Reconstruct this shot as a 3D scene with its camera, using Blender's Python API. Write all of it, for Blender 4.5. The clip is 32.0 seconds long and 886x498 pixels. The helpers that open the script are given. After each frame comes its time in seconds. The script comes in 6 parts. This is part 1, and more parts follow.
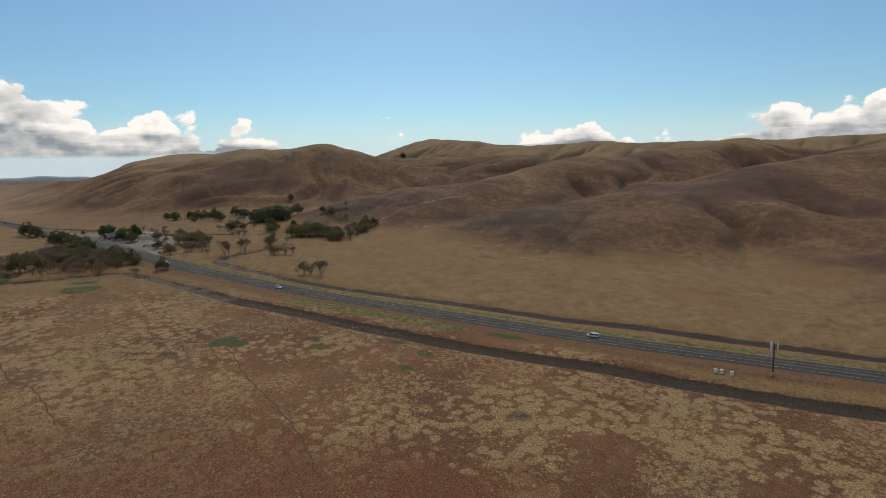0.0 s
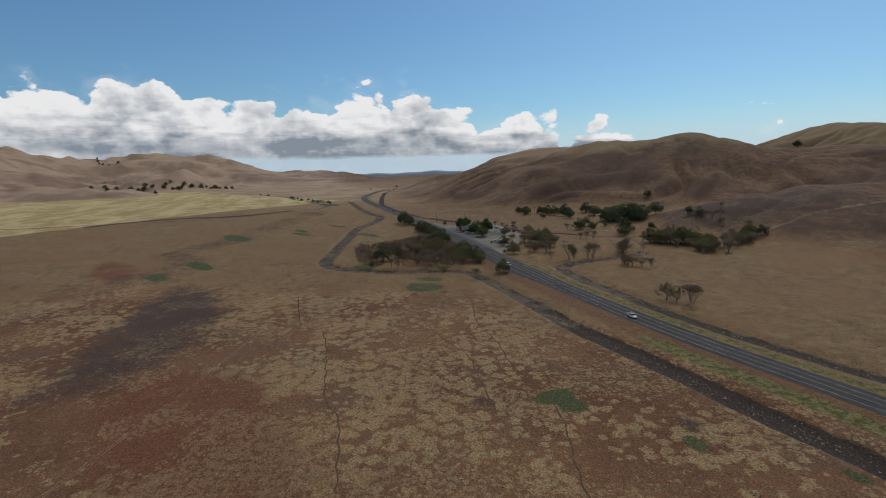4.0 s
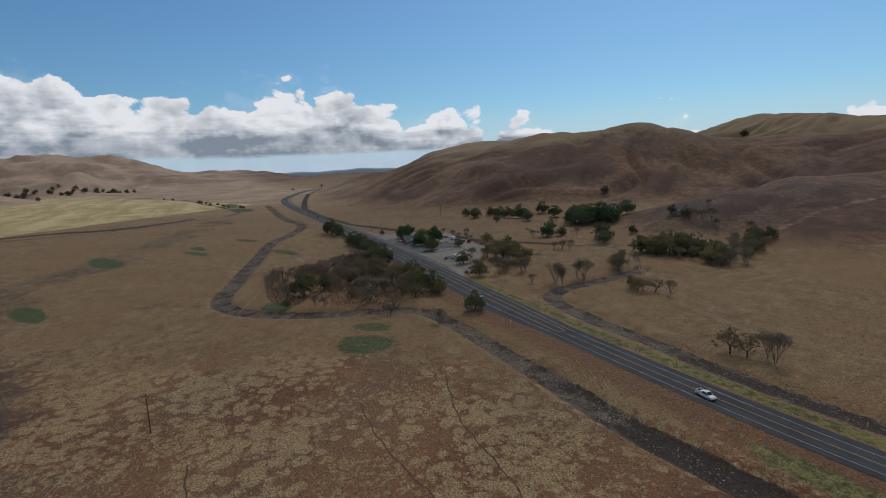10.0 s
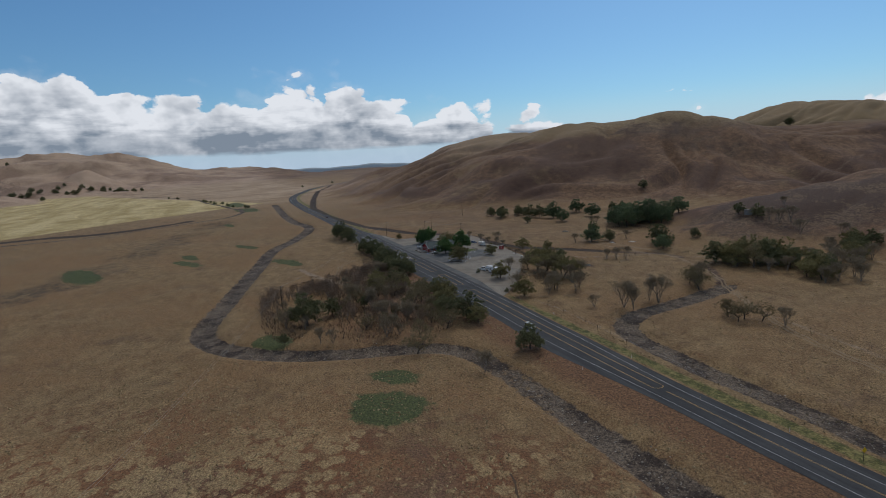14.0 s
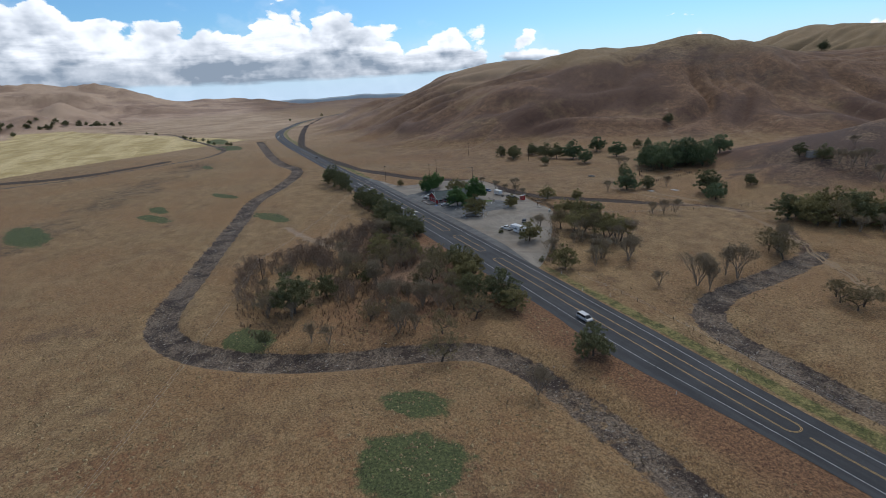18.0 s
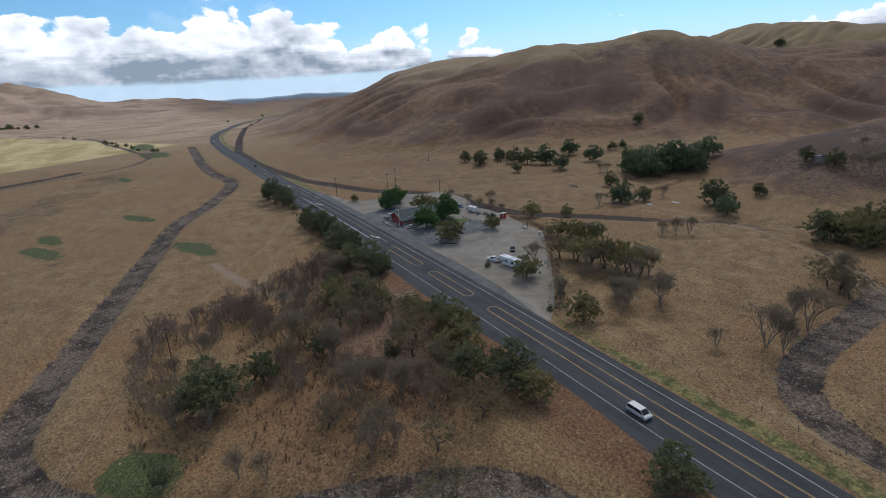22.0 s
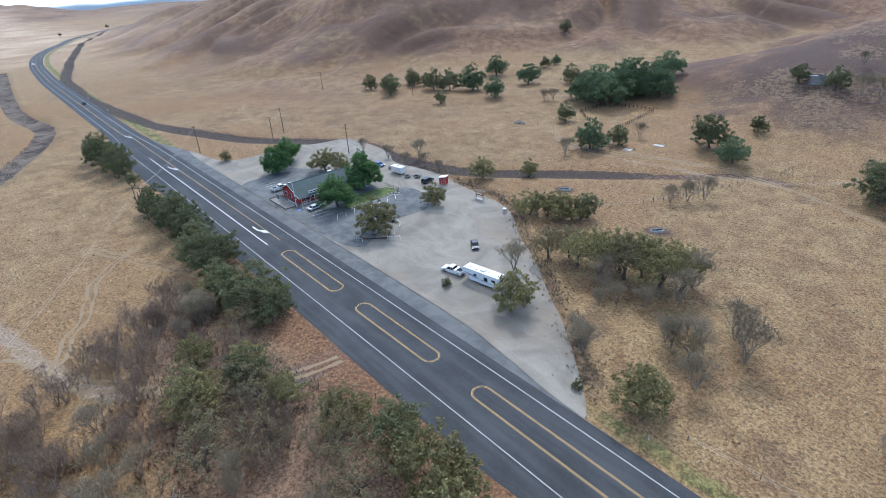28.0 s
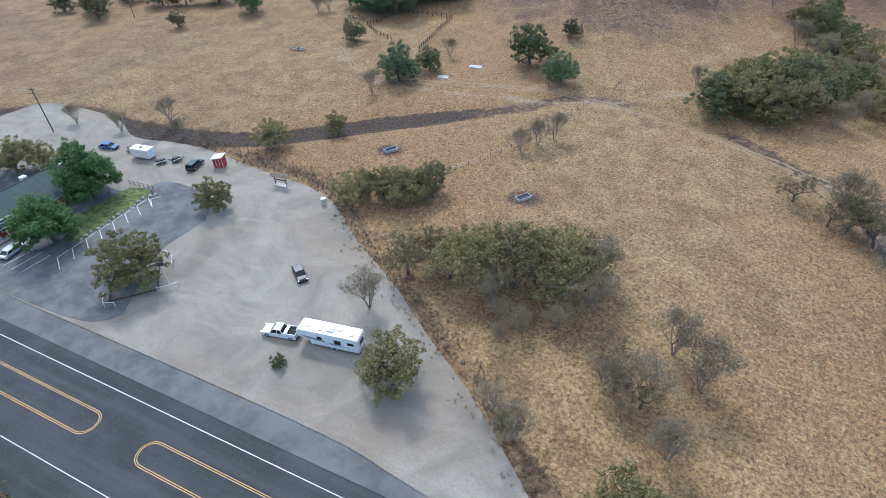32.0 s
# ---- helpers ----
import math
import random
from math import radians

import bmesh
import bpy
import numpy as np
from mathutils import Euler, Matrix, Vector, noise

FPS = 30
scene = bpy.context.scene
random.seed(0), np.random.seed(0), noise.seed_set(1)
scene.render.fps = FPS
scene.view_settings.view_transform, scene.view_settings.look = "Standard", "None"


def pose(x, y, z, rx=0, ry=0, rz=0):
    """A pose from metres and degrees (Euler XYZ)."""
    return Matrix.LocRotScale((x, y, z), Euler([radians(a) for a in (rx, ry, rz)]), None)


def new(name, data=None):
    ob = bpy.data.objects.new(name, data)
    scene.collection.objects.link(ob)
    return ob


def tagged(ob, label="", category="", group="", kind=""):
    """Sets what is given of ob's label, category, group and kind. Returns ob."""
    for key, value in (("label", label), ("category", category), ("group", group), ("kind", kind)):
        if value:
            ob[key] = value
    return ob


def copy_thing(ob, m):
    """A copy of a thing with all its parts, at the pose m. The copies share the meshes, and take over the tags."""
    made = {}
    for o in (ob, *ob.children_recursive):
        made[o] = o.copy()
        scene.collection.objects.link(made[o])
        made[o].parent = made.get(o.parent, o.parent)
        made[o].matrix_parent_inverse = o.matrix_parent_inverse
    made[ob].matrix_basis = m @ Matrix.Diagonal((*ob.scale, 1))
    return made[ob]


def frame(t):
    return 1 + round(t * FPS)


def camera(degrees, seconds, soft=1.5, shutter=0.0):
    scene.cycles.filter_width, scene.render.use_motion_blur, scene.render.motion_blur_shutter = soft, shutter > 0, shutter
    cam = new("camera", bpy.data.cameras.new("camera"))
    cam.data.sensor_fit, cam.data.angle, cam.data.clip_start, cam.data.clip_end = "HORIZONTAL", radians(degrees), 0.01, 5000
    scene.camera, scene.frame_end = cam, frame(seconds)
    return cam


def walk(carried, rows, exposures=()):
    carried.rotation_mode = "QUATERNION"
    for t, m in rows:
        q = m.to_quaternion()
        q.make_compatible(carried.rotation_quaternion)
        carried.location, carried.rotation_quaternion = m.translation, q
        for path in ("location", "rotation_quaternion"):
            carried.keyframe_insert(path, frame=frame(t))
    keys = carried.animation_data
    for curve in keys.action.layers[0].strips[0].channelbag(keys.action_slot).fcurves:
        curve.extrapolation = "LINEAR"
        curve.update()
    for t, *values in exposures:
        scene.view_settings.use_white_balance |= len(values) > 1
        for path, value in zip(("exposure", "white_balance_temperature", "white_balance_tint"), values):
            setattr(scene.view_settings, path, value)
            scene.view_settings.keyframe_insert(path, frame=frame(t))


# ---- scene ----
cam = camera(78.3, 32.0, soft=0.8)
METRES, EYE, TILT, LEAN, TURN = 469.8, 60.0, 1.8, 0.45, 38.0
ROWS = [
    (0.0, 0.0, 0.0, 0.0, -0.13, -10.27, 0.7),
    (0.5, -0.0001, 0.0214, -0.002, 5.22, -10.25, 0.88),
    (1.0, -0.0027, 0.0425, -0.0033, 10.11, -10.28, 1.09),
    (1.5, -0.0082, 0.0627, -0.0045, 13.9, -10.26, 1.24),
    (2.0, -0.0157, 0.0829, -0.0056, 19.32, -10.22, 1.5),
    (2.5, -0.0256, 0.1031, -0.0065, 26.43, -10.09, 1.74),
    (3.0, -0.0365, 0.1227, -0.0073, 32.8, -9.96, 1.97),
    (3.5, -0.0485, 0.1407, -0.0077, 36.17, -9.93, 2.12),
    (5.5, -0.0947, 0.1971, -0.0093, 30.53, -10.26, 2.36),
    (6.0, -0.1062, 0.2118, -0.0095, 30.4, -10.32, 2.44),
    (6.5, -0.118, 0.2265, -0.0101, 30.49, -10.32, 2.46),
    (7.0, -0.1303, 0.2413, -0.0102, 31.09, -10.34, 2.5),
    (7.5, -0.1426, 0.256, -0.0106, 31.61, -10.32, 2.56),
    (8.0, -0.1544, 0.27, -0.011, 31.24, -10.36, 2.64),
    (8.5, -0.165, 0.2835, -0.0117, 29.4, -10.48, 2.68),
    (9.0, -0.175, 0.2964, -0.0122, 27.14, -10.63, 2.7),
    (9.5, -0.1853, 0.3097, -0.0128, 26.87, -10.68, 2.79),
    (10.0, -0.1962, 0.3233, -0.0135, 27.72, -10.64, 2.88),
    (10.5, -0.2067, 0.3371, -0.0141, 29.04, -10.61, 3.0),
    (11.0, -0.2174, 0.3498, -0.0144, 29.1, -10.64, 3.08),
    (11.5, -0.2265, 0.3618, -0.0146, 27.68, -10.75, 3.12),
    (12.0, -0.2349, 0.3729, -0.0151, 25.1, -10.91, 3.12),
    (12.5, -0.2433, 0.3844, -0.0159, 24.27, -10.97, 3.13),
    (13.0, -0.2527, 0.3966, -0.0165, 24.88, -10.94, 3.18),
    (13.5, -0.2636, 0.4097, -0.017, 29.03, -10.72, 3.31),
    (15.5, -0.3002, 0.4507, -0.0152, 25.38, -14.0, 3.34),
    (16.0, -0.3081, 0.4611, -0.0154, 24.77, -15.93, 3.4),
    (16.5, -0.3168, 0.4723, -0.0157, 25.55, -17.4, 3.53),
    (17.0, -0.3263, 0.4842, -0.0158, 27.45, -18.21, 3.62),
    (17.5, -0.3354, 0.4957, -0.016, 28.01, -18.19, 3.69),
    (18.0, -0.3446, 0.5068, -0.016, 28.0, -18.2, 3.68),
    (18.5, -0.3539, 0.5176, -0.016, 27.88, -18.22, 3.72),
    (19.0, -0.3624, 0.5285, -0.0165, 27.24, -18.28, 3.69),
    (19.5, -0.3709, 0.5389, -0.0168, 26.3, -18.34, 3.68),
    (20.0, -0.3794, 0.5499, -0.017, 25.71, -18.4, 3.7),
    (20.5, -0.3872, 0.5611, -0.0172, 24.66, -18.48, 3.68),
    (21.0, -0.395, 0.5726, -0.0177, 23.5, -18.58, 3.66),
    (21.5, -0.4029, 0.5843, -0.0183, 22.76, -18.64, 3.65),
    (22.0, -0.4106, 0.5967, -0.019, 22.46, -18.68, 3.67),
    (22.5, -0.4185, 0.6093, -0.0198, 22.27, -18.7, 3.68),
    (23.0, -0.4262, 0.622, -0.0204, 22.14, -18.72, 3.7),
    (23.5, -0.4338, 0.6344, -0.0209, 21.89, -18.71, 3.68),
    (24.0, -0.4413, 0.6466, -0.021, 21.33, -18.93, 3.72),
    (24.5, -0.4482, 0.6582, -0.0215, 19.7, -19.88, 3.64),
    (25.0, -0.4546, 0.6694, -0.022, 17.41, -21.12, 3.57),
    (25.5, -0.4607, 0.6807, -0.0227, 15.91, -22.32, 3.48),
    (27.5, -0.48, 0.73, -0.0233, 12.85, -27.2, 3.55),
    (28.0, -0.4842, 0.7419, -0.0238, 11.18, -28.42, 3.44),
    (28.5, -0.4883, 0.7544, -0.0246, 10.37, -29.59, 3.31),
    (29.0, -0.4921, 0.7673, -0.0252, 10.33, -30.75, 3.27),
    (29.5, -0.4963, 0.7803, -0.026, 10.27, -31.89, 3.21),
    (30.0, -0.4998, 0.7931, -0.0264, 8.66, -33.29, 3.07),
    (30.5, -0.5022, 0.8045, -0.0264, 0.46, -35.1, 2.52),
    (31.0, -0.5049, 0.8159, -0.0263, -7.65, -36.89, 1.75),
    (31.5, -0.506, 0.8279, -0.0267, -12.34, -38.45, 1.34),
    (32.0, -0.5056, 0.8405, -0.0276, -13.31, -39.86, 1.23),
]
EXPOSURES = [(0.0, 0.04, 7200, 10), (1.5, -0.04, 7050, 10), (3.5, -0.18, 6650, 10), (7.0, -0.22, 6400, 10), (11.0, -0.28, 6250, 10), (13.5, -0.28, 6200, 10), (16.0, -0.08, 6100, 10), (17.2, 0.14, 6050, 10), (20.0, 0.2, 6000, 10), (25.0, 0.36, 5950, 10), (28.0, 1.50, 5400, 8), (32.0, 1.58, 5450, 8)]
walk(cam, [(t, pose(0, 0, EYE, TILT, LEAN, TURN) @ pose(METRES * x, METRES * y, METRES * z, 90 + pitch, roll, yaw)) for t, x, y, z, yaw, pitch, roll in ROWS], EXPOSURES)

# ---- sky and sun ----
SUN_YAW, SUN_HIGH = 40.0, 48.0
sun = new("sun", bpy.data.lights.new("sun", "SUN"))
sun.data.energy, sun.data.angle, sun.data.color = 1.25, radians(13), (1.0, 0.92, 0.80)
toward = Vector((-math.sin(radians(SUN_YAW)) * math.cos(radians(SUN_HIGH)), math.cos(radians(SUN_YAW)) * math.cos(radians(SUN_HIGH)), math.sin(radians(SUN_HIGH))))
sun.rotation_euler = toward.to_track_quat("Z", "Y").to_euler()
sun.location = (-300, 200, 400)


class Nodes:
    """A short hand for node trees."""

    def __init__(self, tree):
        self.tree = tree
        tree.nodes.clear()

    def add(self, kind, inputs=None, out=0, **props):
        n = self.tree.nodes.new(kind)
        if "operation" in props:
            n.operation = props["operation"]
        if "clamp" in props:
            n.use_clamp = props["clamp"]
        if "smooth" in props:
            n.interpolation_type = "SMOOTHSTEP"
        if "attribute" in props:
            n.attribute_name = props["attribute"]
        for k, v in (inputs or {}).items():
            if isinstance(v, bpy.types.NodeSocket):
                self.tree.links.new(v, n.inputs[k])
            else:
                n.inputs[k].default_value = v
        return n.outputs[out] if len(n.outputs) else n

    def math(self, op, a, b=0.0, c=0.0, clamp=False):
        return self.add("ShaderNodeMath", {0: a, 1: b, 2: c}, operation=op, clamp=clamp)

    def noise(self, vector, scale, detail=4.0, rough=0.55, distort=0.0):
        return self.add("ShaderNodeTexNoise", {"Vector": vector, "Scale": scale, "Detail": detail, "Roughness": rough, "Distortion": distort})

    def step(self, v, lo, hi, a=0.0, b=1.0):
        return self.add("ShaderNodeMapRange", {0: v, 1: lo, 2: hi, 3: a, 4: b}, smooth=True)

    def mix(self, f, a, b, mode="MIX"):
        n = self.tree.nodes.new("ShaderNodeMix")
        n.data_type, n.blend_type = "RGBA", mode
        for k, v in ((0, f), (6, a), (7, b)):
            if isinstance(v, bpy.types.NodeSocket):
                self.tree.links.new(v, n.inputs[k])
            else:
                n.inputs[k].default_value = v if k == 0 else (*v, 1) if len(v) == 3 else v
        return n.outputs[2]


def make_sky():
    world = bpy.data.worlds.new("sky")
    scene.world = world
    world.use_nodes = True
    g = Nodes(world.node_tree)
    way = g.add("ShaderNodeTexCoord", out=0)
    air = g.tree.nodes.new("ShaderNodeTexSky")
    air.sky_type, air.sun_disc, air.altitude = "NISHITA", False, 350
    air.sun_elevation, air.sun_rotation = radians(SUN_HIGH), radians(-SUN_YAW)
    air.air_density, air.dust_density, air.ozone_density = 1.0, 0.9, 3.5
    blue = air.outputs[0]
    part_ = g.tree.nodes.new("ShaderNodeSeparateXYZ")
    g.tree.links.new(way, part_.inputs[0])
    x, y, z = part_.outputs
    bearing = g.math("ARCTAN2", g.math("MULTIPLY", x, -1.0), y)
    # height of the cloud bank's top by compass bearing
    ramp = g.tree.nodes.new("ShaderNodeValToRGB")
    ramp.color_ramp.interpolation = "EASE"
    g.tree.links.new(g.add("ShaderNodeMapRange", {0: bearing, 1: radians(-60), 2: radians(160), 3: 0.0, 4: 1.0}), ramp.inputs[0])
    stops = ((-60, 0.08), (-6, 0.112), (6, 0.086), (14, 0.045), (24, 0.074), (33, 0.035), (48, 0.046), (59, 0.076), (68, 0.108), (78, 0.146), (90, 0.118), (101, 0.150), (125, 0.135), (160, 0.12))
    dots = ramp.color_ramp.elements
    while len(dots) < len(stops):
        dots.new(0.5)
    for dot, (deg, high) in zip(dots, stops):
        dot.position = (deg + 60) / 220
        dot.color = (high * 5, high * 5, high * 5, 1)
    top = g.math("MULTIPLY", ramp.outputs[0], 0.2)
    flat = g.add("ShaderNodeCombineXYZ", {0: bearing, 1: g.math("MULTIPLY", z, 1.45), 2: 0.0})

    def billows(at):
        """Heaped round lumps at three sizes."""
        warp = g.add("ShaderNodeTexNoise", {"Vector": at, "Scale": 9.0, "Detail": 6.0, "Roughness": 0.6}, out=1)
        at = g.add("ShaderNodeVectorMath", {0: at, 1: g.add("ShaderNodeVectorMath", {0: warp, 1: (0.075, 0.075, 0.0)}, operation="MULTIPLY")}, operation="ADD")
        a = g.add("ShaderNodeTexVoronoi", {"Vector": at, "Scale": 15.0})
        b = g.add("ShaderNodeTexVoronoi", {"Vector": at, "Scale": 37.0})
        c = g.add("ShaderNodeTexVoronoi", {"Vector": at, "Scale": 105.0})
        v = g.math("MULTIPLY_ADD", a, -0.064, g.math("MULTIPLY_ADD", b, -0.024, g.math("MULTIPLY", c, -0.006)))
        return g.math("MULTIPLY_ADD", g.noise(at, 6.0, 4.0, 0.55), 0.05, g.math("ADD", v, 0.011))

    lump = billows(flat)
    over = billows(g.add("ShaderNodeVectorMath", {0: flat, 1: (-0.006, 0.016, 0)}, operation="ADD"))
    puff = g.noise(flat, 15.0, 9.0, 0.62, 0.25)
    inside = g.math("ADD", g.math("SUBTRACT", top, z), lump)
    cover = g.step(inside, 0.0, 0.007)
    wisp = g.math("MULTIPLY", g.step(inside, -0.02, 0.0, 0.0, 0.15), g.step(g.noise(flat, 7.0, 5.0, 0.6), 0.5, 0.68))
    cover = g.math("MAXIMUM", cover, wisp)
    # small clouds apart from the bank
    crumb = g.math("MULTIPLY", g.step(g.noise(g.add("ShaderNodeVectorMath", {0: flat, 1: (1, 2.2, 1)}, operation="MULTIPLY"), 11.0, 6.0, 0.6), 0.70, 0.735), g.math("MULTIPLY", g.step(z, 0.07, 0.1), g.step(z, 0.22, 0.14)))
    cover = g.math("MAXIMUM", cover, g.math("MULTIPLY", crumb, g.step(bearing, radians(62), radians(50), 0.0, 0.8)))
    streak = g.noise(g.add("ShaderNodeVectorMath", {0: flat, 1: (1, 4.5, 1)}, operation="MULTIPLY"), 7.0, 6.0, 0.6)
    foot = g.math("ADD", z, g.math("MULTIPLY_ADD", streak, 0.022, -0.011))
    cover = g.math("MULTIPLY", cover, g.math("MAXIMUM", g.step(foot, 0.024, 0.034, 0.12, 1.0), g.step(bearing, radians(66), radians(57))))
    relief = g.math("MULTIPLY", g.math("SUBTRACT", lump, over), 13.0)
    rise = g.math("DIVIDE", g.math("SUBTRACT", foot, 0.03), g.math("MAXIMUM", g.math("SUBTRACT", top, 0.03), 0.02))
    shade = g.step(g.math("MULTIPLY_ADD", streak, 0.9, rise), 0.52, 1.12, -0.72, 0.06)
    blot = g.step(g.noise(flat, 8.0, 4.0, 0.6), 0.42, 0.66, 0.12, -0.42)
    rim = g.step(inside, 0.0, 0.03, 0.25, 0.0)
    lit = g.math("ADD", g.math("ADD", g.math("MULTIPLY_ADD", relief, 1.0, 0.86), shade), g.math("ADD", blot, rim), clamp=True)
    white = g.mix(lit, (0.27, 0.32, 0.385), (0.97, 0.98, 1.0))
    pale = g.step(z, 0.0, 0.11, 0.85, 0.0)
    big = g.noise(way, 5.5, 3.0, 0.5)
    roof = g.step(g.math("MULTIPLY_ADD", g.math("SUBTRACT", big, 0.5), 0.7, z), 0.40, 0.62, 0.0, 0.9)
    grey = g.mix(puff, (0.34, 0.35, 0.37), (0.62, 0.62, 0.62))
    white = g.mix(roof, white, grey)
    cover = g.math("MAXIMUM", cover, roof)
    clear = g.add("ShaderNodeBackground", {0: g.mix(pale, g.mix(1.0, blue, (0.67, 0.94, 1.06), "MULTIPLY"), (6.2, 7.7, 9.4)), 1: 0.093})
    cloud = g.add("ShaderNodeBackground", {0: white, 1: 0.95})
    both = g.add("ShaderNodeMixShader", {0: cover, 1: clear, 2: cloud})
    g.add("ShaderNodeOutputWorld", {0: both})


make_sky()


# ---- materials ----
def material(name, build, bump=0.0, bump_size=0.05):
    """build(g, place) gives colour and roughness (and metal, height)."""
    m = bpy.data.materials.new(name)
    m.use_nodes = True
    g = Nodes(m.node_tree)
    place = g.add("ShaderNodeTexCoord", out=3)
    got = build(g, place)
    colour, rough = got[0], got[1]
    ins = {"Base Color": colour if isinstance(colour, bpy.types.NodeSocket) else (*colour, 1), "Roughness": rough, "Metallic": got[2] if len(got) > 2 else 0.0}
    if len(got) > 3:
        ins["Normal"] = g.add("ShaderNodeBump", {"Strength": bump, "Distance": bump_size, "Height": got[3]})
    ins["Specular IOR Level"] = 0.3
    g.add("ShaderNodeOutputMaterial", {0: g.add("ShaderNodeBsdfPrincipled", ins)})
    return m


def plain(name, colour, rough=0.7, vary=0.12, size=1.5, metal=0.0):
    """Paint, metal or plastic with slight dirt and wear."""
    def build(g, p):
        n = g.noise(p, size, 5.0, 0.6)
        s = g.noise(p, size * 9, 3.0, 0.6)
        v = g.math("ADD", g.math("MULTIPLY", n, 0.7), g.math("MULTIPLY", s, 0.3))
        c = g.mix(g.step(v, 0.3, 0.7), tuple(k * (1 - vary) for k in colour), tuple(min(1, k * (1 + vary)) for k in colour))
        return c, g.math("MULTIPLY_ADD", v, 0.2, rough - 0.1), metal
    return material(name, build)


def leafy(name, dark, light, random_amount=0.5):
    """Leaves that let some light through."""
    m = bpy.data.materials.new(name)
    m.use_nodes = True
    g = Nodes(m.node_tree)
    p = g.add("ShaderNodeTexCoord", out=3)
    isl = g.add("ShaderNodeNewGeometry", out="Random Per Island")
    rnd = g.add("ShaderNodeObjectInfo", out="Random")
    f = g.math("ADD", g.math("MULTIPLY", isl, 0.55), g.math("MULTIPLY_ADD", rnd, random_amount, g.math("MULTIPLY_ADD", g.noise(p, 0.35, 3.0), 0.6, -0.45)), clamp=True)
    c = g.mix(f, dark, light)
    face = g.add("ShaderNodeBsdfPrincipled", {"Base Color": c, "Roughness": 0.7, "Specular IOR Level": 0.25})
    back = g.add("ShaderNodeBsdfTranslucent", {"Color": c})
    g.add("ShaderNodeOutputMaterial", {0: g.add("ShaderNodeMixShader", {0: 0.35, 1: face, 2: back})})
    return m


def ground_look(g, p):
    """Dry summer grass with bare soil, stream beds, damp green hollows, cut fields and wheel tracks."""
    def mask(name):
        return g.add("ShaderNodeAttribute", out=2, attribute=name)

    def torn(name, noise, amount):
        """A mask with a ragged edge."""
        return g.math("MULTIPLY_ADD", g.math("SUBTRACT", noise, 0.5), amount, mask(name))
    fine, mid, wide = g.noise(p, 1.3, 5.0, 0.65), g.noise(p, 0.16, 6.0, 0.62), g.noise(p, 0.017, 5.0, 0.6)
    grain, speck = g.noise(p, 4.5, 3.0, 0.7), g.noise(p, 1.5, 6.0, 0.75)
    mat = g.noise(p, 0.42, 7.0, 0.72)
    pale = mask("pale")
    # standing dry grass on the flats
    dry = g.mix(g.step(mid, 0.3, 0.7), (0.225, 0.140, 0.060), (0.40, 0.282, 0.130))
    dry = g.mix(g.step(wide, 0.42, 0.62), dry, g.mix(fine, (0.23, 0.128, 0.052), (0.40, 0.255, 0.108)))
    dry = g.mix(g.step(grain, 0.48, 0.66, 0.0, 0.7), dry, (0.50, 0.37, 0.20))
    dry = g.mix(g.step(speck, 0.50, 0.64, 0.0, 0.75), dry, (0.125, 0.077, 0.040))
    dry = g.mix(g.step(g.noise(p, 0.3, 4.0, 0.6), 0.60, 0.72, 0.0, 0.6), dry, (0.30, 0.160, 0.072))
    dry = g.mix(g.step(mat, 0.50, 0.66, 0.0, 0.3), dry, (0.42, 0.31, 0.16))
    dry = g.mix(g.step(mat, 0.47, 0.33, 0.0, 0.28), dry, (0.15, 0.10, 0.056))
    dry = g.mix(g.step(g.noise(p, 0.055, 6.0, 0.68), 0.57, 0.70, 0.0, 0.55), dry, (0.155, 0.100, 0.062))
    # far valley floor paler: sunlight and distance haze painted into the grass colour
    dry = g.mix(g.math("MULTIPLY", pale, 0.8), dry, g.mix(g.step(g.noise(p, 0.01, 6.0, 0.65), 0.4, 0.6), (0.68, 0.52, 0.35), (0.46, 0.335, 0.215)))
    # hill slopes: brown with purplish burnt-off ground, tan spurs, thin cattle terraces
    hill = mask("slope")
    steep = g.mix(g.step(mid, 0.3, 0.7), (0.175, 0.098, 0.056), (0.32, 0.20, 0.107))
    steep = g.mix(g.step(speck, 0.45, 0.65, 0.0, 0.5), steep, (0.105, 0.064, 0.040))
    steep = g.mix(g.step(mat, 0.47, 0.34, 0.0, 0.55), steep, (0.085, 0.052, 0.034))
    steep = g.mix(g.step(mat, 0.54, 0.68, 0.0, 0.45), steep, (0.36, 0.245, 0.14))
    steep = g.mix(g.step(g.noise(p, 0.011, 6.0, 0.65), 0.45, 0.58, 0.0, 0.9), steep, g.mix(mid, (0.088, 0.054, 0.041), (0.165, 0.095, 0.062)))
    tan = g.mix(g.step(mid, 0.35, 0.65), (0.27, 0.185, 0.086), (0.42, 0.305, 0.155))
    steep = g.mix(g.step(g.noise(g.add("ShaderNodeVectorMath", {0: p, 1: (310, 70, 0)}, operation="ADD"), 0.009, 6.0, 0.66), 0.55, 0.70, 0.0, 0.6), steep, tan)
    wall = g.noise(g.add("ShaderNodeMapping", {"Vector": p, "Scale": (0.02, 0.02, 0.75)}), 1.0, 4.0, 0.6, 0.8)
    steep = g.mix(g.step(wall, 0.58, 0.68, 0.0, 0.14), steep, (0.36, 0.26, 0.15))
    # crests and far ridge lightened to olive tan, sunlight put into the colour
    crest = torn("crest", g.noise(p, 0.014, 6.0, 0.66), 0.8)
    steep = g.mix(g.step(crest, 0.3, 0.8, 0.0, 0.75), steep, g.mix(g.step(mat, 0.4, 0.6), (0.27, 0.20, 0.098), (0.45, 0.345, 0.185)))
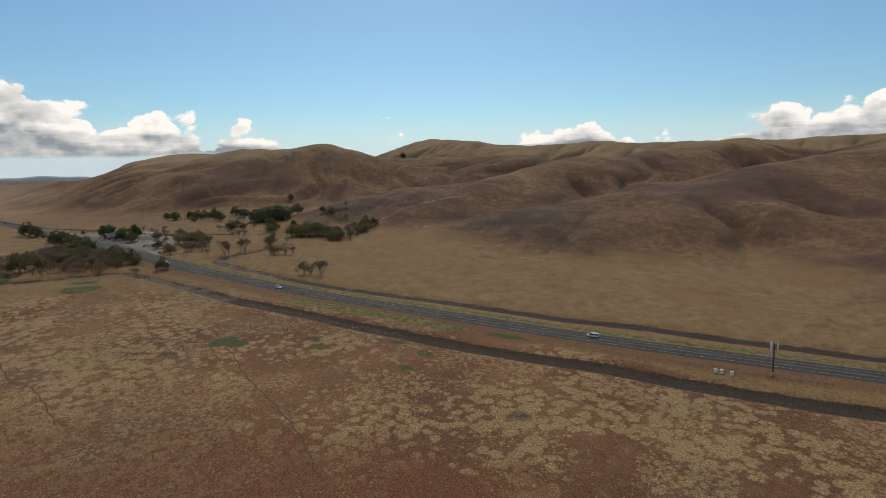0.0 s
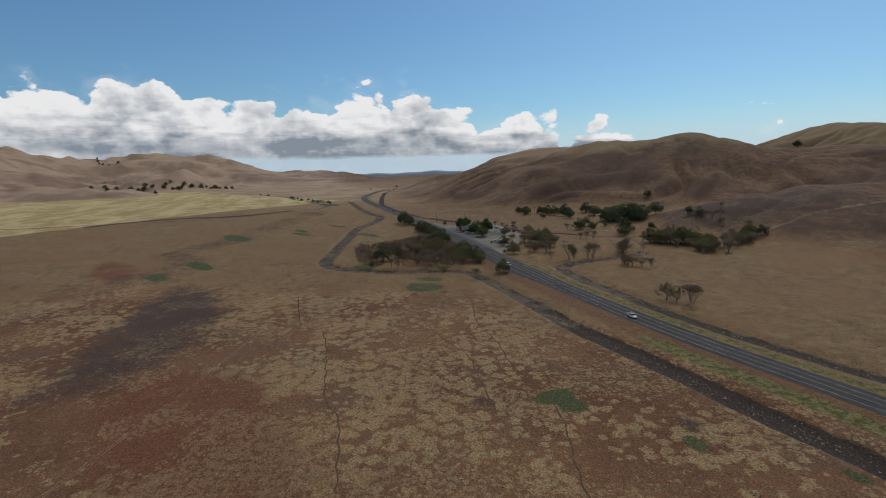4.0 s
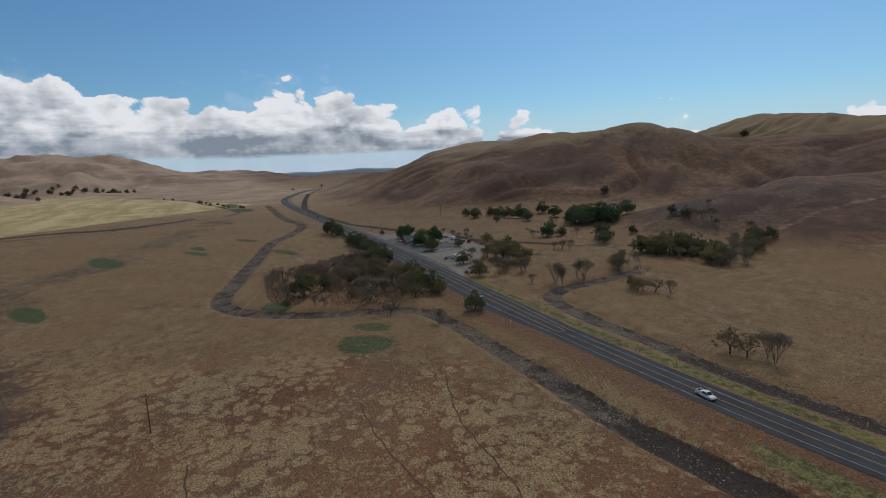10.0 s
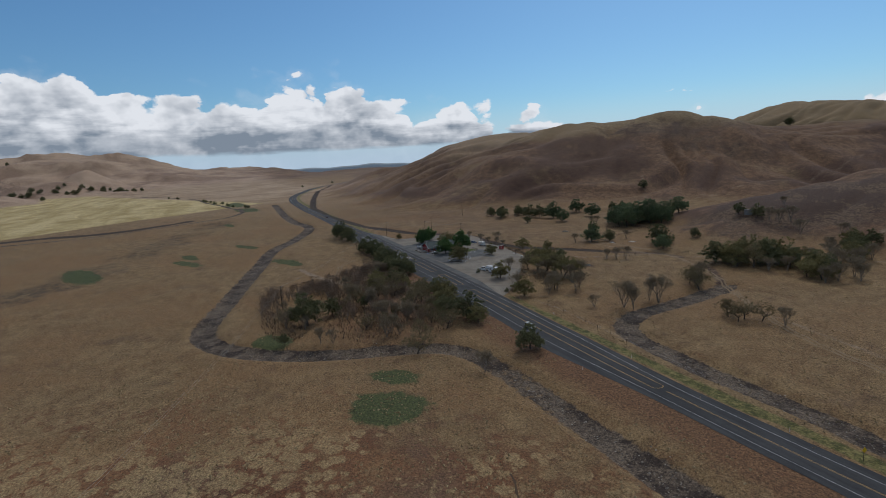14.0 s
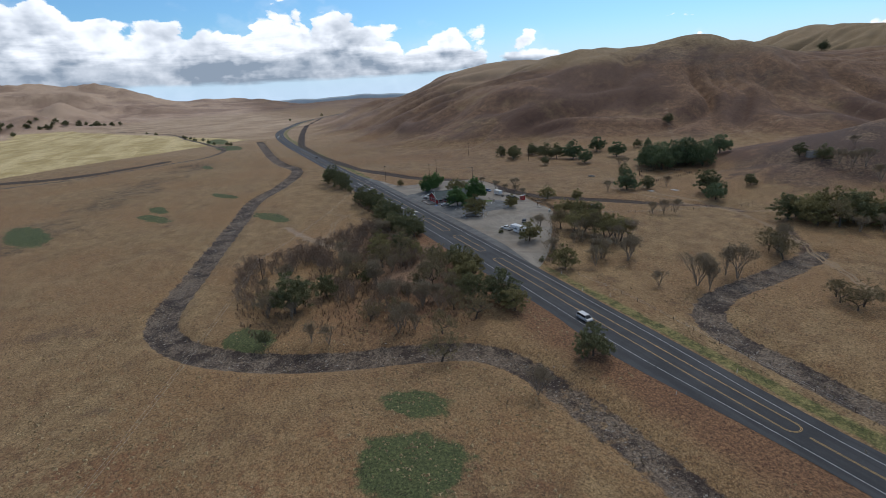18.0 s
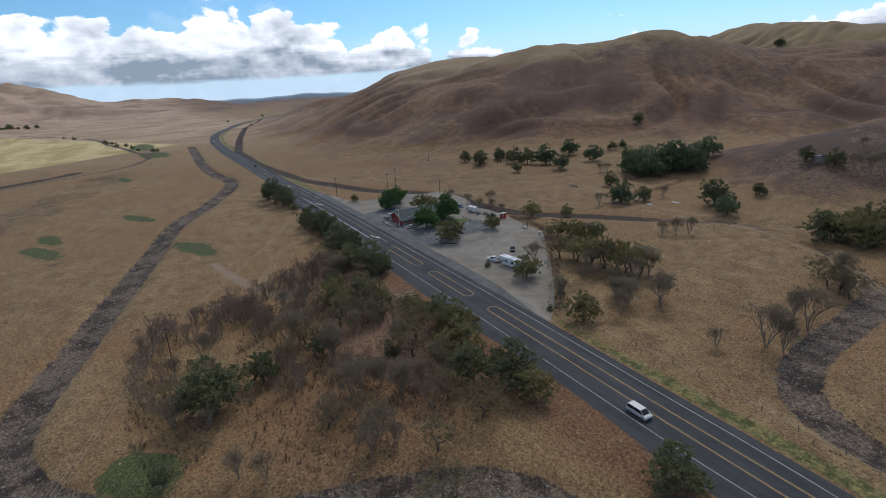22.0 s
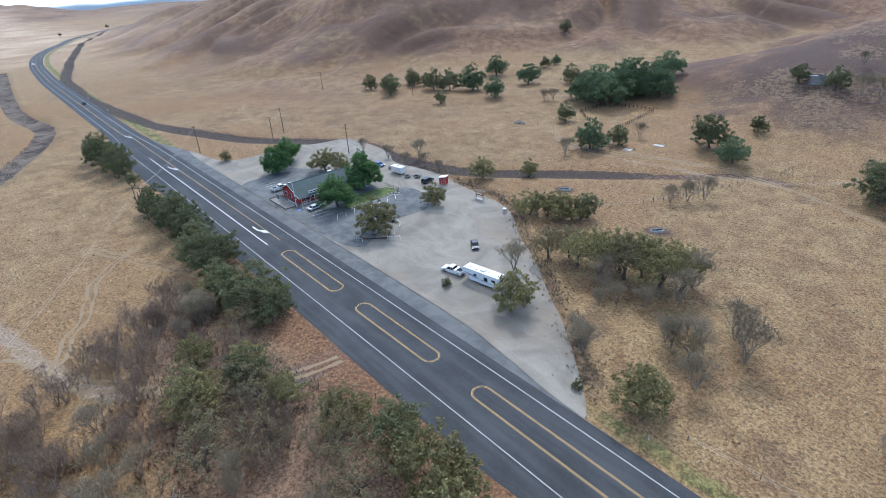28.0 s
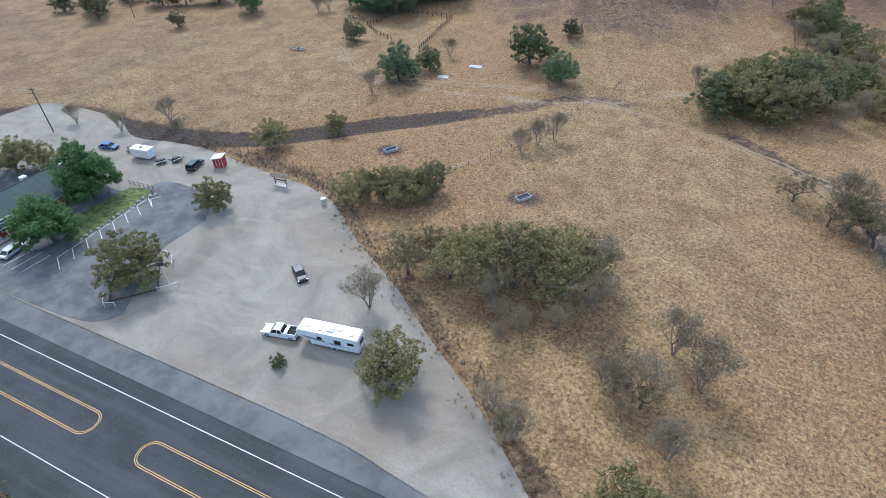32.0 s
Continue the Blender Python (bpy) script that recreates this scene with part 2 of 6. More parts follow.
    # far hills get the same sun and haze in their colour
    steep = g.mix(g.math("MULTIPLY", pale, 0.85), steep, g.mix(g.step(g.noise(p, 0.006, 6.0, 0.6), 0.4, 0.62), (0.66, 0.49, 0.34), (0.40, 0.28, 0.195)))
    dry = g.mix(hill, dry, steep)
    # bare soil with round pale tussocks
    sway = g.add("ShaderNodeVectorMath", {0: g.add("ShaderNodeTexNoise", {"Vector": p, "Scale": 0.7, "Detail": 5.0}, out=1), 1: (2.4, 2.4, 0)}, operation="MULTIPLY")
    moved = g.add("ShaderNodeVectorMath", {0: p, 1: sway}, operation="ADD")
    blot = g.add("ShaderNodeTexVoronoi", {"Vector": moved, "Scale": 0.26})
    spots = g.add("ShaderNodeTexVoronoi", {"Vector": moved, "Scale": 0.62})
    patch = g.noise(p, 0.024, 4.0, 0.6)
    here = g.step(patch, 0.34, 0.58, -0.10, 0.50)
    edge_a = g.math("ADD", g.math("SUBTRACT", here, blot), g.math("MULTIPLY_ADD", mat, 0.5, -0.10))
    edge_b = g.math("ADD", g.math("SUBTRACT", g.step(g.noise(p, 0.04, 3.0, 0.6), 0.38, 0.60, -0.1, 0.44), spots), g.math("MULTIPLY_ADD", mat, 0.5, -0.08))
    tuss = g.math("MAXIMUM", g.step(edge_a, 0.0, 0.14, 0.0, 0.85), g.step(edge_b, 0.0, 0.14, 0.0, 0.65))
    tuss = g.math("MULTIPLY", tuss, g.step(speck, 0.38, 0.58, 0.25, 1.0))
    bare = g.mix(g.step(wide, 0.38, 0.62), (0.19, 0.083, 0.039), (0.31, 0.160, 0.072))
    bare = g.mix(g.step(g.noise(p, 0.03, 5.0, 0.6), 0.5, 0.66, 0.0, 0.7), bare, (0.20, 0.13, 0.085))
    bare = g.mix(g.step(mat, 0.46, 0.62, 0.0, 0.6), bare, (0.30, 0.20, 0.098))
    bare = g.mix(g.step(fine, 0.42, 0.72, 0.0, 0.5), bare, (0.22, 0.13, 0.066))
    bare = g.mix(tuss, bare, g.mix(fine, (0.40, 0.29, 0.13), (0.68, 0.53, 0.27)))
    c = g.mix(g.step(torn("soil", g.noise(p, 0.09, 5.0, 0.65), 1.1), 0.3, 0.7), dry, bare)
    thin = g.step(edge_b, -0.04, 0.10, 0.0, 0.45)
    burnt = g.mix(thin, g.mix(fine, (0.070, 0.045, 0.036), (0.155, 0.10, 0.070)), (0.32, 0.23, 0.13))
    c = g.mix(g.step(torn("dark", g.noise(p, 0.06, 7.0, 0.72), 1.6), 0.35, 0.85), c, burnt)
    c = g.mix(g.step(torn("rust", g.noise(p, 0.05, 6.0, 0.66), 1.1), 0.3, 0.75, 0.0, 0.9), c, g.mix(thin, g.mix(g.step(speck, 0.4, 0.6), (0.30, 0.130, 0.056), (0.18, 0.075, 0.036)), (0.42, 0.29, 0.15)))
    c = g.mix(g.step(torn("litter", g.noise(p, 0.2, 6.0, 0.7), 0.9), 0.3, 0.8, 0.0, 0.7), c, g.mix(g.step(speck, 0.38, 0.62), (0.32, 0.21, 0.15), (0.155, 0.10, 0.074)))
    c = g.mix(g.step(torn("grit", g.noise(p, 0.6, 6.0, 0.7), 0.9), 0.35, 0.7, 0.0, 0.9), c, g.mix(fine, (0.10, 0.095, 0.088), (0.23, 0.205, 0.175)))
    c = g.mix(g.step(torn("red", mid, 0.8), 0.3, 0.8, 0.0, 0.8), c, g.mix(g.step(speck, 0.4, 0.62), (0.29, 0.158, 0.076), (0.135, 0.066, 0.036)))
    # rows of the cut field, straw colour raised to paint in far sunlight
    rows = g.noise(g.add("ShaderNodeMapping", {"Vector": p, "Rotation": (0, 0, -0.25), "Scale": (0.004, 0.03, 1)}), 1.0, 6.0, 0.65)
    c = g.mix(g.step(torn("field", g.noise(p, 0.02, 5.0, 0.65), 0.7), 0.25, 0.75), c, g.mix(g.step(rows, 0.38, 0.62), (0.52, 0.41, 0.165), (0.78, 0.64, 0.32)))
    c = g.mix(g.step(torn("dirt", mid, 0.9), 0.25, 0.7, 0.0, 0.85), c, g.mix(fine, (0.33, 0.25, 0.17), (0.46, 0.36, 0.255)))
    weeds = g.math("MULTIPLY", g.step(torn("weeds", g.noise(p, 0.03, 7.0, 0.72), 1.5), 0.35, 0.7), g.step(g.noise(p, 0.25, 7.0, 0.75), 0.38, 0.6, 0.25, 0.9))
    c = g.mix(weeds, c, g.mix(fine, (0.075, 0.056, 0.038), (0.15, 0.115, 0.07)))
    c = g.mix(g.step(torn("green", g.noise(p, 0.16, 7.0, 0.72), 1.05), 0.40, 0.56, 0.0, 0.9), c, g.mix(g.step(speck, 0.4, 0.6), (0.046, 0.080, 0.028), (0.115, 0.15, 0.055)))
    c = g.mix(g.step(torn("verge", g.noise(p, 0.22, 6.0, 0.7), 1.1), 0.3, 0.7, 0.0, 0.9), c, g.mix(g.step(mat, 0.40, 0.58), (0.085, 0.105, 0.028), (0.29, 0.265, 0.095)))
    stones = g.add("ShaderNodeTexVoronoi", {"Vector": p, "Scale": 3.2})
    bed = g.mix(g.step(g.noise(p, 0.11, 7.0, 0.8), 0.42, 0.56), (0.058, 0.041, 0.032), (0.255, 0.20, 0.142))
    bed = g.mix(g.step(speck, 0.46, 0.58, 0.0, 0.8), bed, (0.054, 0.039, 0.031))
    bed = g.mix(g.math("MULTIPLY", g.step(stones, 0.42, 0.15, 0.0, 0.6), g.step(g.noise(p, 0.05, 4.0, 0.6), 0.42, 0.58, 0.12, 1.0)), bed, (0.36, 0.31, 0.24))
    c = g.mix(g.step(torn("bed", g.noise(p, 0.45, 4.0, 0.6), 0.9), 0.35, 0.6), c, bed)
    c = g.mix(g.step(torn("mud", g.noise(p, 0.3, 6.0, 0.7), 0.9), 0.35, 0.65, 0.0, 0.93), c, g.mix(g.step(speck, 0.4, 0.62), (0.036, 0.026, 0.021), (0.10, 0.072, 0.052)))
    tooth = g.step(g.noise(p, 1.9, 9.0, 0.86), 0.36, 0.64, 0.26, 1.06)
    c = g.add("ShaderNodeHueSaturation", {"Hue": 0.4935, "Saturation": 1.0, "Value": tooth, "Color": c})
    h = g.math("ADD", g.math("MULTIPLY", fine, 0.6), g.math("MULTIPLY", grain, 0.4))
    return c, 0.95, 0.0, h


GROUND = material("dry_grassland", ground_look, 0.8, 0.5)


def asphalt_look(g, p):
    n, s, f = g.noise(p, 0.12, 5.0, 0.6), g.noise(p, 2.5, 4.0, 0.6), g.noise(p, 25.0, 2.0)
    c = g.mix(g.step(n, 0.35, 0.68), (0.021, 0.0225, 0.026), (0.038, 0.040, 0.045))
    c = g.mix(g.step(s, 0.45, 0.75, 0.0, 0.35), c, (0.065, 0.065, 0.067))
    lane = g.noise(g.add("ShaderNodeMapping", {"Vector": p, "Rotation": (0, 0, -0.03), "Scale": (0.02, 0.55, 1)}), 1.0, 4.0, 0.6)
    c = g.mix(g.step(lane, 0.45, 0.66, 0.0, 0.4), c, (0.062, 0.063, 0.067))
    c = g.mix(g.step(lane, 0.45, 0.33, 0.0, 0.5), c, (0.019, 0.020, 0.023))
    return g.mix(g.math("MULTIPLY", f, 0.14), c, (0.12, 0.12, 0.12)), 0.85, 0.0, f


def gravel_look(g, p):
    n, s, f = g.noise(p, 0.07, 6.0, 0.62, 1.2), g.noise(p, 0.9, 5.0, 0.65), g.noise(p, 14.0, 2.0)
    streak = g.noise(g.add("ShaderNodeMapping", {"Vector": p, "Rotation": (0, 0, 0.5), "Scale": (0.10, 0.34, 1)}), 1.0, 5.0, 0.6, 0.6)
    c = g.mix(g.step(n, 0.33, 0.66), (0.165, 0.147, 0.124), (0.262, 0.236, 0.20))
    c = g.mix(g.step(streak, 0.5, 0.75, 0.0, 0.4), c, (0.32, 0.285, 0.235))
    c = g.mix(g.step(g.noise(p, 0.045, 6.0, 0.65), 0.48, 0.66, 0.0, 0.65), c, (0.235, 0.185, 0.138))
    c = g.mix(g.step(s, 0.5, 0.8, 0.0, 0.3), c, (0.15, 0.138, 0.125))
    c = g.mix(g.step(g.noise(p, 4.0, 6.0, 0.8), 0.46, 0.64, 0.0, 0.5), c, (0.13, 0.112, 0.092))
    return c, 0.95, 0.0, g.math("ADD", f, s)


ASPHALT = material("asphalt", asphalt_look, 0.25, 0.02)
GRAVEL = material("grey_gravel", gravel_look, 0.3, 0.05)
SHOULDER = material("pale_asphalt", lambda g, p: (g.mix(g.step(g.noise(p, 0.25, 5.0, 0.65), 0.35, 0.65), (0.08, 0.081, 0.084), (0.125, 0.124, 0.123)), 0.9, 0.0, g.noise(p, 12.0, 3.0)), 0.3, 0.03)
YARD_LOOK = material("old_dark_asphalt", lambda g, p: (g.mix(g.step(g.noise(p, 0.2, 6.0, 0.65), 0.35, 0.65), (0.068, 0.071, 0.075), (0.13, 0.132, 0.132)), 0.85, 0.0, g.noise(p, 14.0, 3.0)), 0.3, 0.03)
def worn_paint(name, colour):
    return material(name, lambda g, p: (g.mix(g.step(g.noise(p, 1.8, 6.0, 0.7), 0.5, 0.75, 0.0, 0.75), colour, (0.14, 0.14, 0.14)), 0.8))
WHITE_LINE, YELLOW_LINE = worn_paint("white_road_paint", (0.56, 0.56, 0.55)), worn_paint("yellow_road_paint", (0.47, 0.30, 0.11))
BARK = material("bark", lambda g, p: (g.mix(g.noise(p, 3.0, 5.0), (0.055, 0.042, 0.033), (0.15, 0.12, 0.095)), 0.9))
TWIG = material("dry_twigs", lambda g, p: (g.mix(g.noise(p, 1.0, 4.0), (0.16, 0.125, 0.095), (0.34, 0.28, 0.215)), 0.9))
OAK = leafy("oak_leaves", (0.09, 0.098, 0.046), (0.245, 0.24, 0.12))
FRESH = leafy("fresh_leaves", (0.075, 0.135, 0.046), (0.215, 0.32, 0.11), 0.3)
GROVE_LEAF = leafy("grove_leaves", (0.07, 0.10, 0.05), (0.19, 0.235, 0.12))
FADED = leafy("faded_leaves", (0.145, 0.13, 0.055), (0.345, 0.30, 0.135))
BROWNED = leafy("browned_leaves", (0.125, 0.103, 0.056), (0.285, 0.232, 0.128))
RUSTY = leafy("rusty_leaves", (0.135, 0.092, 0.066), (0.29, 0.205, 0.145))
DRY = leafy("dry_brush_leaves", (0.155, 0.125, 0.082), (0.32, 0.262, 0.175))
# ridge lines: x, y, crest height, half width
RIDGES = [
    [(-1980, 560, 4, 110), (-1560, 500, 24, 180), (-1320, 520, 58, 235), (-1130, 562, 94, 270), (-1030, 570, 92, 275), (-922, 588, 98, 275),
     (-884, 682, 103, 300), (-835, 750, 93, 310), (-752, 838, 80, 300), (-640, 900, 72, 270), (-520, 960, 78, 240)],
    [(-1320, 1500, 128, 420), (-1190, 1480, 160, 330), (-1108, 1530, 149, 420), (-950, 1560, 124, 420), (-800, 1560, 122, 420), (-560, 1560, 116, 420), (-250, 1580, 112, 430), (100, 1560, 108, 430), (600, 1500, 110, 500), (1600, 1500, 160, 600), (3500, 1700, 170, 900)],
    [(-535, 398, 3, 70), (-470, 432, 22, 100), (-420, 520, 40, 130), (-370, 640, 54, 170), (-300, 820, 74, 220), (-200, 1050, 100, 280)],
    [(-330, 380, 0, 90), (-240, 470, 26, 150), (-150, 570, 46, 200), (0, 760, 74, 280), (120, 1050, 112, 350)],
    [(-60, 420, 4, 150), (90, 560, 34, 230), (300, 760, 70, 320), (500, 1100, 115, 420)],
    [(-700, 560, 22, 110), (-800, 690, 84, 170)],
]
FAR = [
    (-2600, -640, 30, 420, 190),     (-2900, -1180, 180, 1500, 430), (-3800, -620, 172, 800, 800), (-2350, -420, 24, 350, 120), (-2900, -420, 52, 420, 180), (-3200, -40, 52, 380, 240), (-3750, 140, 60, 500, 280), (-2500, -2000, 180, 900, 700), (-4000, 300, 70, 900, 420), (-4300, 1200, 22, 700, 500),
    (-1500, -2600, 130, 900, 800), (-3500, -1700, 120, 900, 700), (-1950, -900, 34, 380, 190), (-2500, 1500, 90, 900, 600),
    (-3400, 2100, 120, 900, 700), (-600, -3000, 120, 1000, 800), (800, -2600, 120, 1200, 800), (2600, -1500, 120, 1200, 900), (-1700, 1900, 110, 700, 600), (3000, 300, 60, 800, 500),
]


def smooth_min(a, b, k):
    h = np.clip(0.5 + 0.5 * (b - a) / k, 0, 1)
    return b + (a - b) * h - k * h * (1 - h)


def apron(x, y):
    """The gently rising valley floor."""
    p = -0.03173 * x + 0.01517 * y - 18.75
    return -smooth_min(-smooth_min(p, 5.0, 8.0), 20.0, 8.0)


def waves(x, y, seed, size, n=5):
    """Smooth rolling noise, about -1 to 1."""
    rng = np.random.RandomState(seed)
    total, weight = np.zeros(np.shape(x)), 0.0
    for i in range(n):
        k = 2 ** i / size
        for j in range(3):
            a, p = rng.uniform(0, 2 * np.pi, 2)
            total += np.sin(2 * np.pi * k * (x * np.cos(a) + y * np.sin(a)) + p + 1.7 * np.sin(2 * np.pi * 0.37 * k * (x * np.sin(a) - y * np.cos(a)) + 2 * p)) / 2 ** i
        weight += 1.2 / 2 ** i
    return total / weight


def ridge_height(x, y, line):
    """A rounded ridge along a line, with spurs and gullies running down its sides."""
    best, run = np.zeros(np.shape(x)), 0.0
    for (x0, y0, z0, w0), (x1, y1, z1, w1) in zip(line, line[1:]):
        ex, ey = x1 - x0, y1 - y0
        long = math.hypot(ex, ey)
        near = (x > min(x0, x1) - w0 - w1) & (x < max(x0, x1) + w0 + w1) & (y > min(y0, y1) - w0 - w1) & (y < max(y0, y1) + w0 + w1)
        px, py = x[near], y[near]
        along = ((px - x0) * ex + (py - y0) * ey) / long
        s = np.clip(along / long, 0, 1)
        d = np.hypot(px - x0 - s * ex, py - y0 - s * ey)
        fan = run + s * long + 0.55 * (along - np.clip(along, 0, long)) + 34 * waves(px, py, 17, 420, 3) + 0.35 * d
        spur = 0.74 * np.abs(np.sin(fan * np.pi / 128)) ** 0.8 + 0.26 * np.abs(np.sin(fan * np.pi / 57 + 1.3 + 0.9 * waves(px, py, 23, 260, 2)))
        u = np.clip(d / ((w0 + s * (w1 - w0)) * (0.70 + 0.74 * spur)), 0, 1)
        top = np.maximum(z0 + s * (z1 - z0) - 3, 0)
        z = top * (0.5 + 0.5 * np.cos(np.pi * u)) ** 1.25
        best[near] = np.maximum(best[near], z)
        run += long
    return np.maximum(best, 0)


def hills(x, y):
    h = np.zeros(np.shape(x))
    for line in RIDGES:
        h = (h ** 5 + ridge_height(x, y, line) ** 5) ** 0.2
    for cx, cy, z, rx, ry in FAR:
        q = ((x - cx) / rx) ** 2 + ((y - cy) / ry) ** 2
        h = (h ** 4 + (z * np.exp(-1.4 * q)) ** 4) ** 0.25
    on = np.clip(h / 40, 0, 1)
    far = np.clip((-x - 1250) / 500, 0, 1) * np.clip((-y + 40) / 200, 0, 1)
    return h + on * 5 * waves(x, y, 5, 300, 4) + far * 24 * np.clip(waves(x, y, 9, 520, 4) + 0.05, 0, 2) * np.clip((-y - 250 - 0.3 * (x + 1450)) / 300, 0, 1)


# ---- the lie of the land ----
ROAD = [(-2600, 900), (-2100, 560), (-1656, 335), (-1440, 262), (-1280, 219), (-1136, 198), (-1000, 189), (-900, 185.5), (-700, 183.2), (-530, 183), (-430, 183), (-380, 182.6),
        (-318, 183.5), (-243, 188.5), (-186, 197), (-138, 204.5), (-89, 212.5), (-24, 227), (60, 247), (300, 306), (900, 470), (2500, 900), (4900, 1600)]
CREEK_SOUTH = [(-1085, 164), (-1060, 162), (-832, 151), (-737, 157), (-668, 134), (-623, 112), (-573, 99), (-522, 85), (-482, 74), (-459, 68), (-446, 68), (-430, 75), (-417, 87),
               (-408, 101), (-402, 115), (-397, 131), (-390, 145), (-378, 152), (-357, 154), (-317, 155), (-265, 157), (-232, 161), (-159, 169), (-107, 178), (-66, 187), (-30, 194), (9, 202), (120, 232), (600, 360)]
WASH_NORTH = [(-1700, 390), (-1388, 285), (-1000, 206), (-880, 194), (-796, 192), (-705, 199), (-647, 215), (-604, 240), (-586, 249), (-556, 249), (-528, 256), (-501, 276), (-475, 296), (-459, 312), (-444, 313), (-424, 306), (-408, 294), (-397, 285), (-390, 275)]
CREEK_NORTH = [(-392, 282), (-389, 271), (-387, 258), (-386, 244), (-384, 230), (-379, 216), (-369, 207), (-345, 204), (-308, 205), (-279, 204), (-240, 208), (-193, 218), (-137, 228), (-85, 239), (-40, 249), (10, 259), (120, 286), (600, 410)]


def spline(points, step):
    """Points along a smooth line through the given ones."""
    p = np.array(points, float)
    p = np.vstack([2 * p[0] - p[1], p, 2 * p[-1] - p[-2]])
    out = []
    for a, b, c, d in zip(p, p[1:], p[2:], p[3:]):
        n = max(2, int(np.hypot(*(c - b)[:2]) / step))
        t = (np.arange(n) / n)[:, None]
        out.append(0.5 * (2 * b + (c - a) * t + (2 * a - 5 * b + 4 * c - d) * t ** 2 + (3 * b - a - 3 * c + d) * t ** 3))
    return np.vstack(out + [p[-2:-1]])


def distance(x, y, line, reach=60.0):
    """Distance from a polyline, and how far along and beside it, within reach."""
    x, y = np.atleast_1d(x), np.atleast_1d(y)
    best, side = np.full(x.shape, 1e6), np.zeros(x.shape)
    for (x0, y0), (x1, y1) in zip(line, line[1:]):
        near = (x > min(x0, x1) - reach) & (x < max(x0, x1) + reach) & (y > min(y0, y1) - reach) & (y < max(y0, y1) + reach)
        if not near.any():
            continue
        px, py = x[near] - x0, y[near] - y0
        ex, ey = x1 - x0, y1 - y0
        s = np.clip((px * ex + py * ey) / (ex * ex + ey * ey), 0, 1)
        d = np.hypot(px - s * ex, py - s * ey)
        b, sd = best[near], side[near]
        closer = d < b
        b[closer] = d[closer]
        sd[closer] = np.sign(ex * py - ey * px)[closer]
        best[near], side[near] = b, sd
    return best, side


ROAD_LINE = spline(ROAD, 6.0)
STREAM_LINE = spline([(-1900, -120), (-1500, 30), (-1275, 68), (-1100, 98), (-990, 112), (-905, 82), (-835, -20), (-822, -120), (-840, -400)], 12.0)
CREEK_S, WASH_N, CREEK_N = spline(CREEK_SOUTH, 5.0), spline(WASH_NORTH, 5.0), spline(CREEK_NORTH, 5.0)


def ease(v, lo, hi):
    t = np.clip((v - lo) / (hi - lo), 0, 1)
    return t * t * (3 - 2 * t)


def road_level(x):
    """Height of the road's crown above x, along the valley."""
    y = np.interp(x, ROAD_LINE[:, 0], ROAD_LINE[:, 1])
    return apron(x, y) + 0.35


def shaped_height(x, y):
    x, y = np.asarray(x, float), np.asarray(y, float)
    z = apron(x, y) + hills(x, y) + 0.35 * waves(x, y, 11, 90, 4) * ease(np.hypot(x + 520, y - 215), 50, 130)
    shape = z.shape
    xf, yf, zf = x.ravel(), y.ravel(), z.ravel().copy()
    d, _ = distance(xf, yf, ROAD_LINE, 45.0)
    on = 1 - ease(d, 9.5, 24.0)
    zf = zf * (1 - on) + on * (road_level(xf) - 0.12)
    for line, wide, deep in ((CREEK_S, 5.5, 1.5), (WASH_N, 5.0, 0.7), (CREEK_N, 6.5, 1.2)):
        d, _ = distance(xf, yf, line, 20.0)
        zf -= deep * (1 - ease(d, wide * 0.5, wide * 1.35)) * (1 - on)
    return zf.reshape(shape)


GRID = {}


def ground_height(x, y):
    """The height of the ground sheet, between its grid points."""
    gx, gy, gz = GRID["x"], GRID["y"], GRID["z"]
    x, y = np.asarray(x, float), np.asarray(y, float)
    i, j = np.clip(np.searchsorted(gx, x) - 1, 0, len(gx) - 2), np.clip(np.searchsorted(gy, y) - 1, 0, len(gy) - 2)
    u, v = (x - gx[i]) / (gx[i + 1] - gx[i]), (y - gy[j]) / (gy[j + 1] - gy[j])
    return gz[j, i] * (1 - u) * (1 - v) + gz[j, i + 1] * u * (1 - v) + gz[j + 1, i] * (1 - u) * v + gz[j + 1, i + 1] * u * v


def at_ground(x, y):
    return float(ground_height(x, y))


# ---- meshes ----
def mesh_object(name, verts, faces, mat, parent=None, smooth=False):
    me = bpy.data.meshes.new(name)
    me.from_pydata([tuple(v) for v in verts], [], faces)
    if mat:
        me.materials.append(mat)
    if smooth:
        me.polygons.foreach_set("use_smooth", [True] * len(me.polygons))
    me.update()
    ob = new(name, me)
    ob.parent = parent
    return ob


def blob(x, y, cx, cy, rx, ry, turn=0.0):
    c, s = math.cos(radians(turn)), math.sin(radians(turn))
    u, v = (x - cx) * c + (y - cy) * s, -(x - cx) * s + (y - cy) * c
    return np.exp(-((u / rx) ** 2 + (v / ry) ** 2) * 0.7)


BURNT = [(-214, 93, 5, 4), (-182, 143, 6, 4), (-78, 135, 6, 4), (-200, 88, 3, 2)]
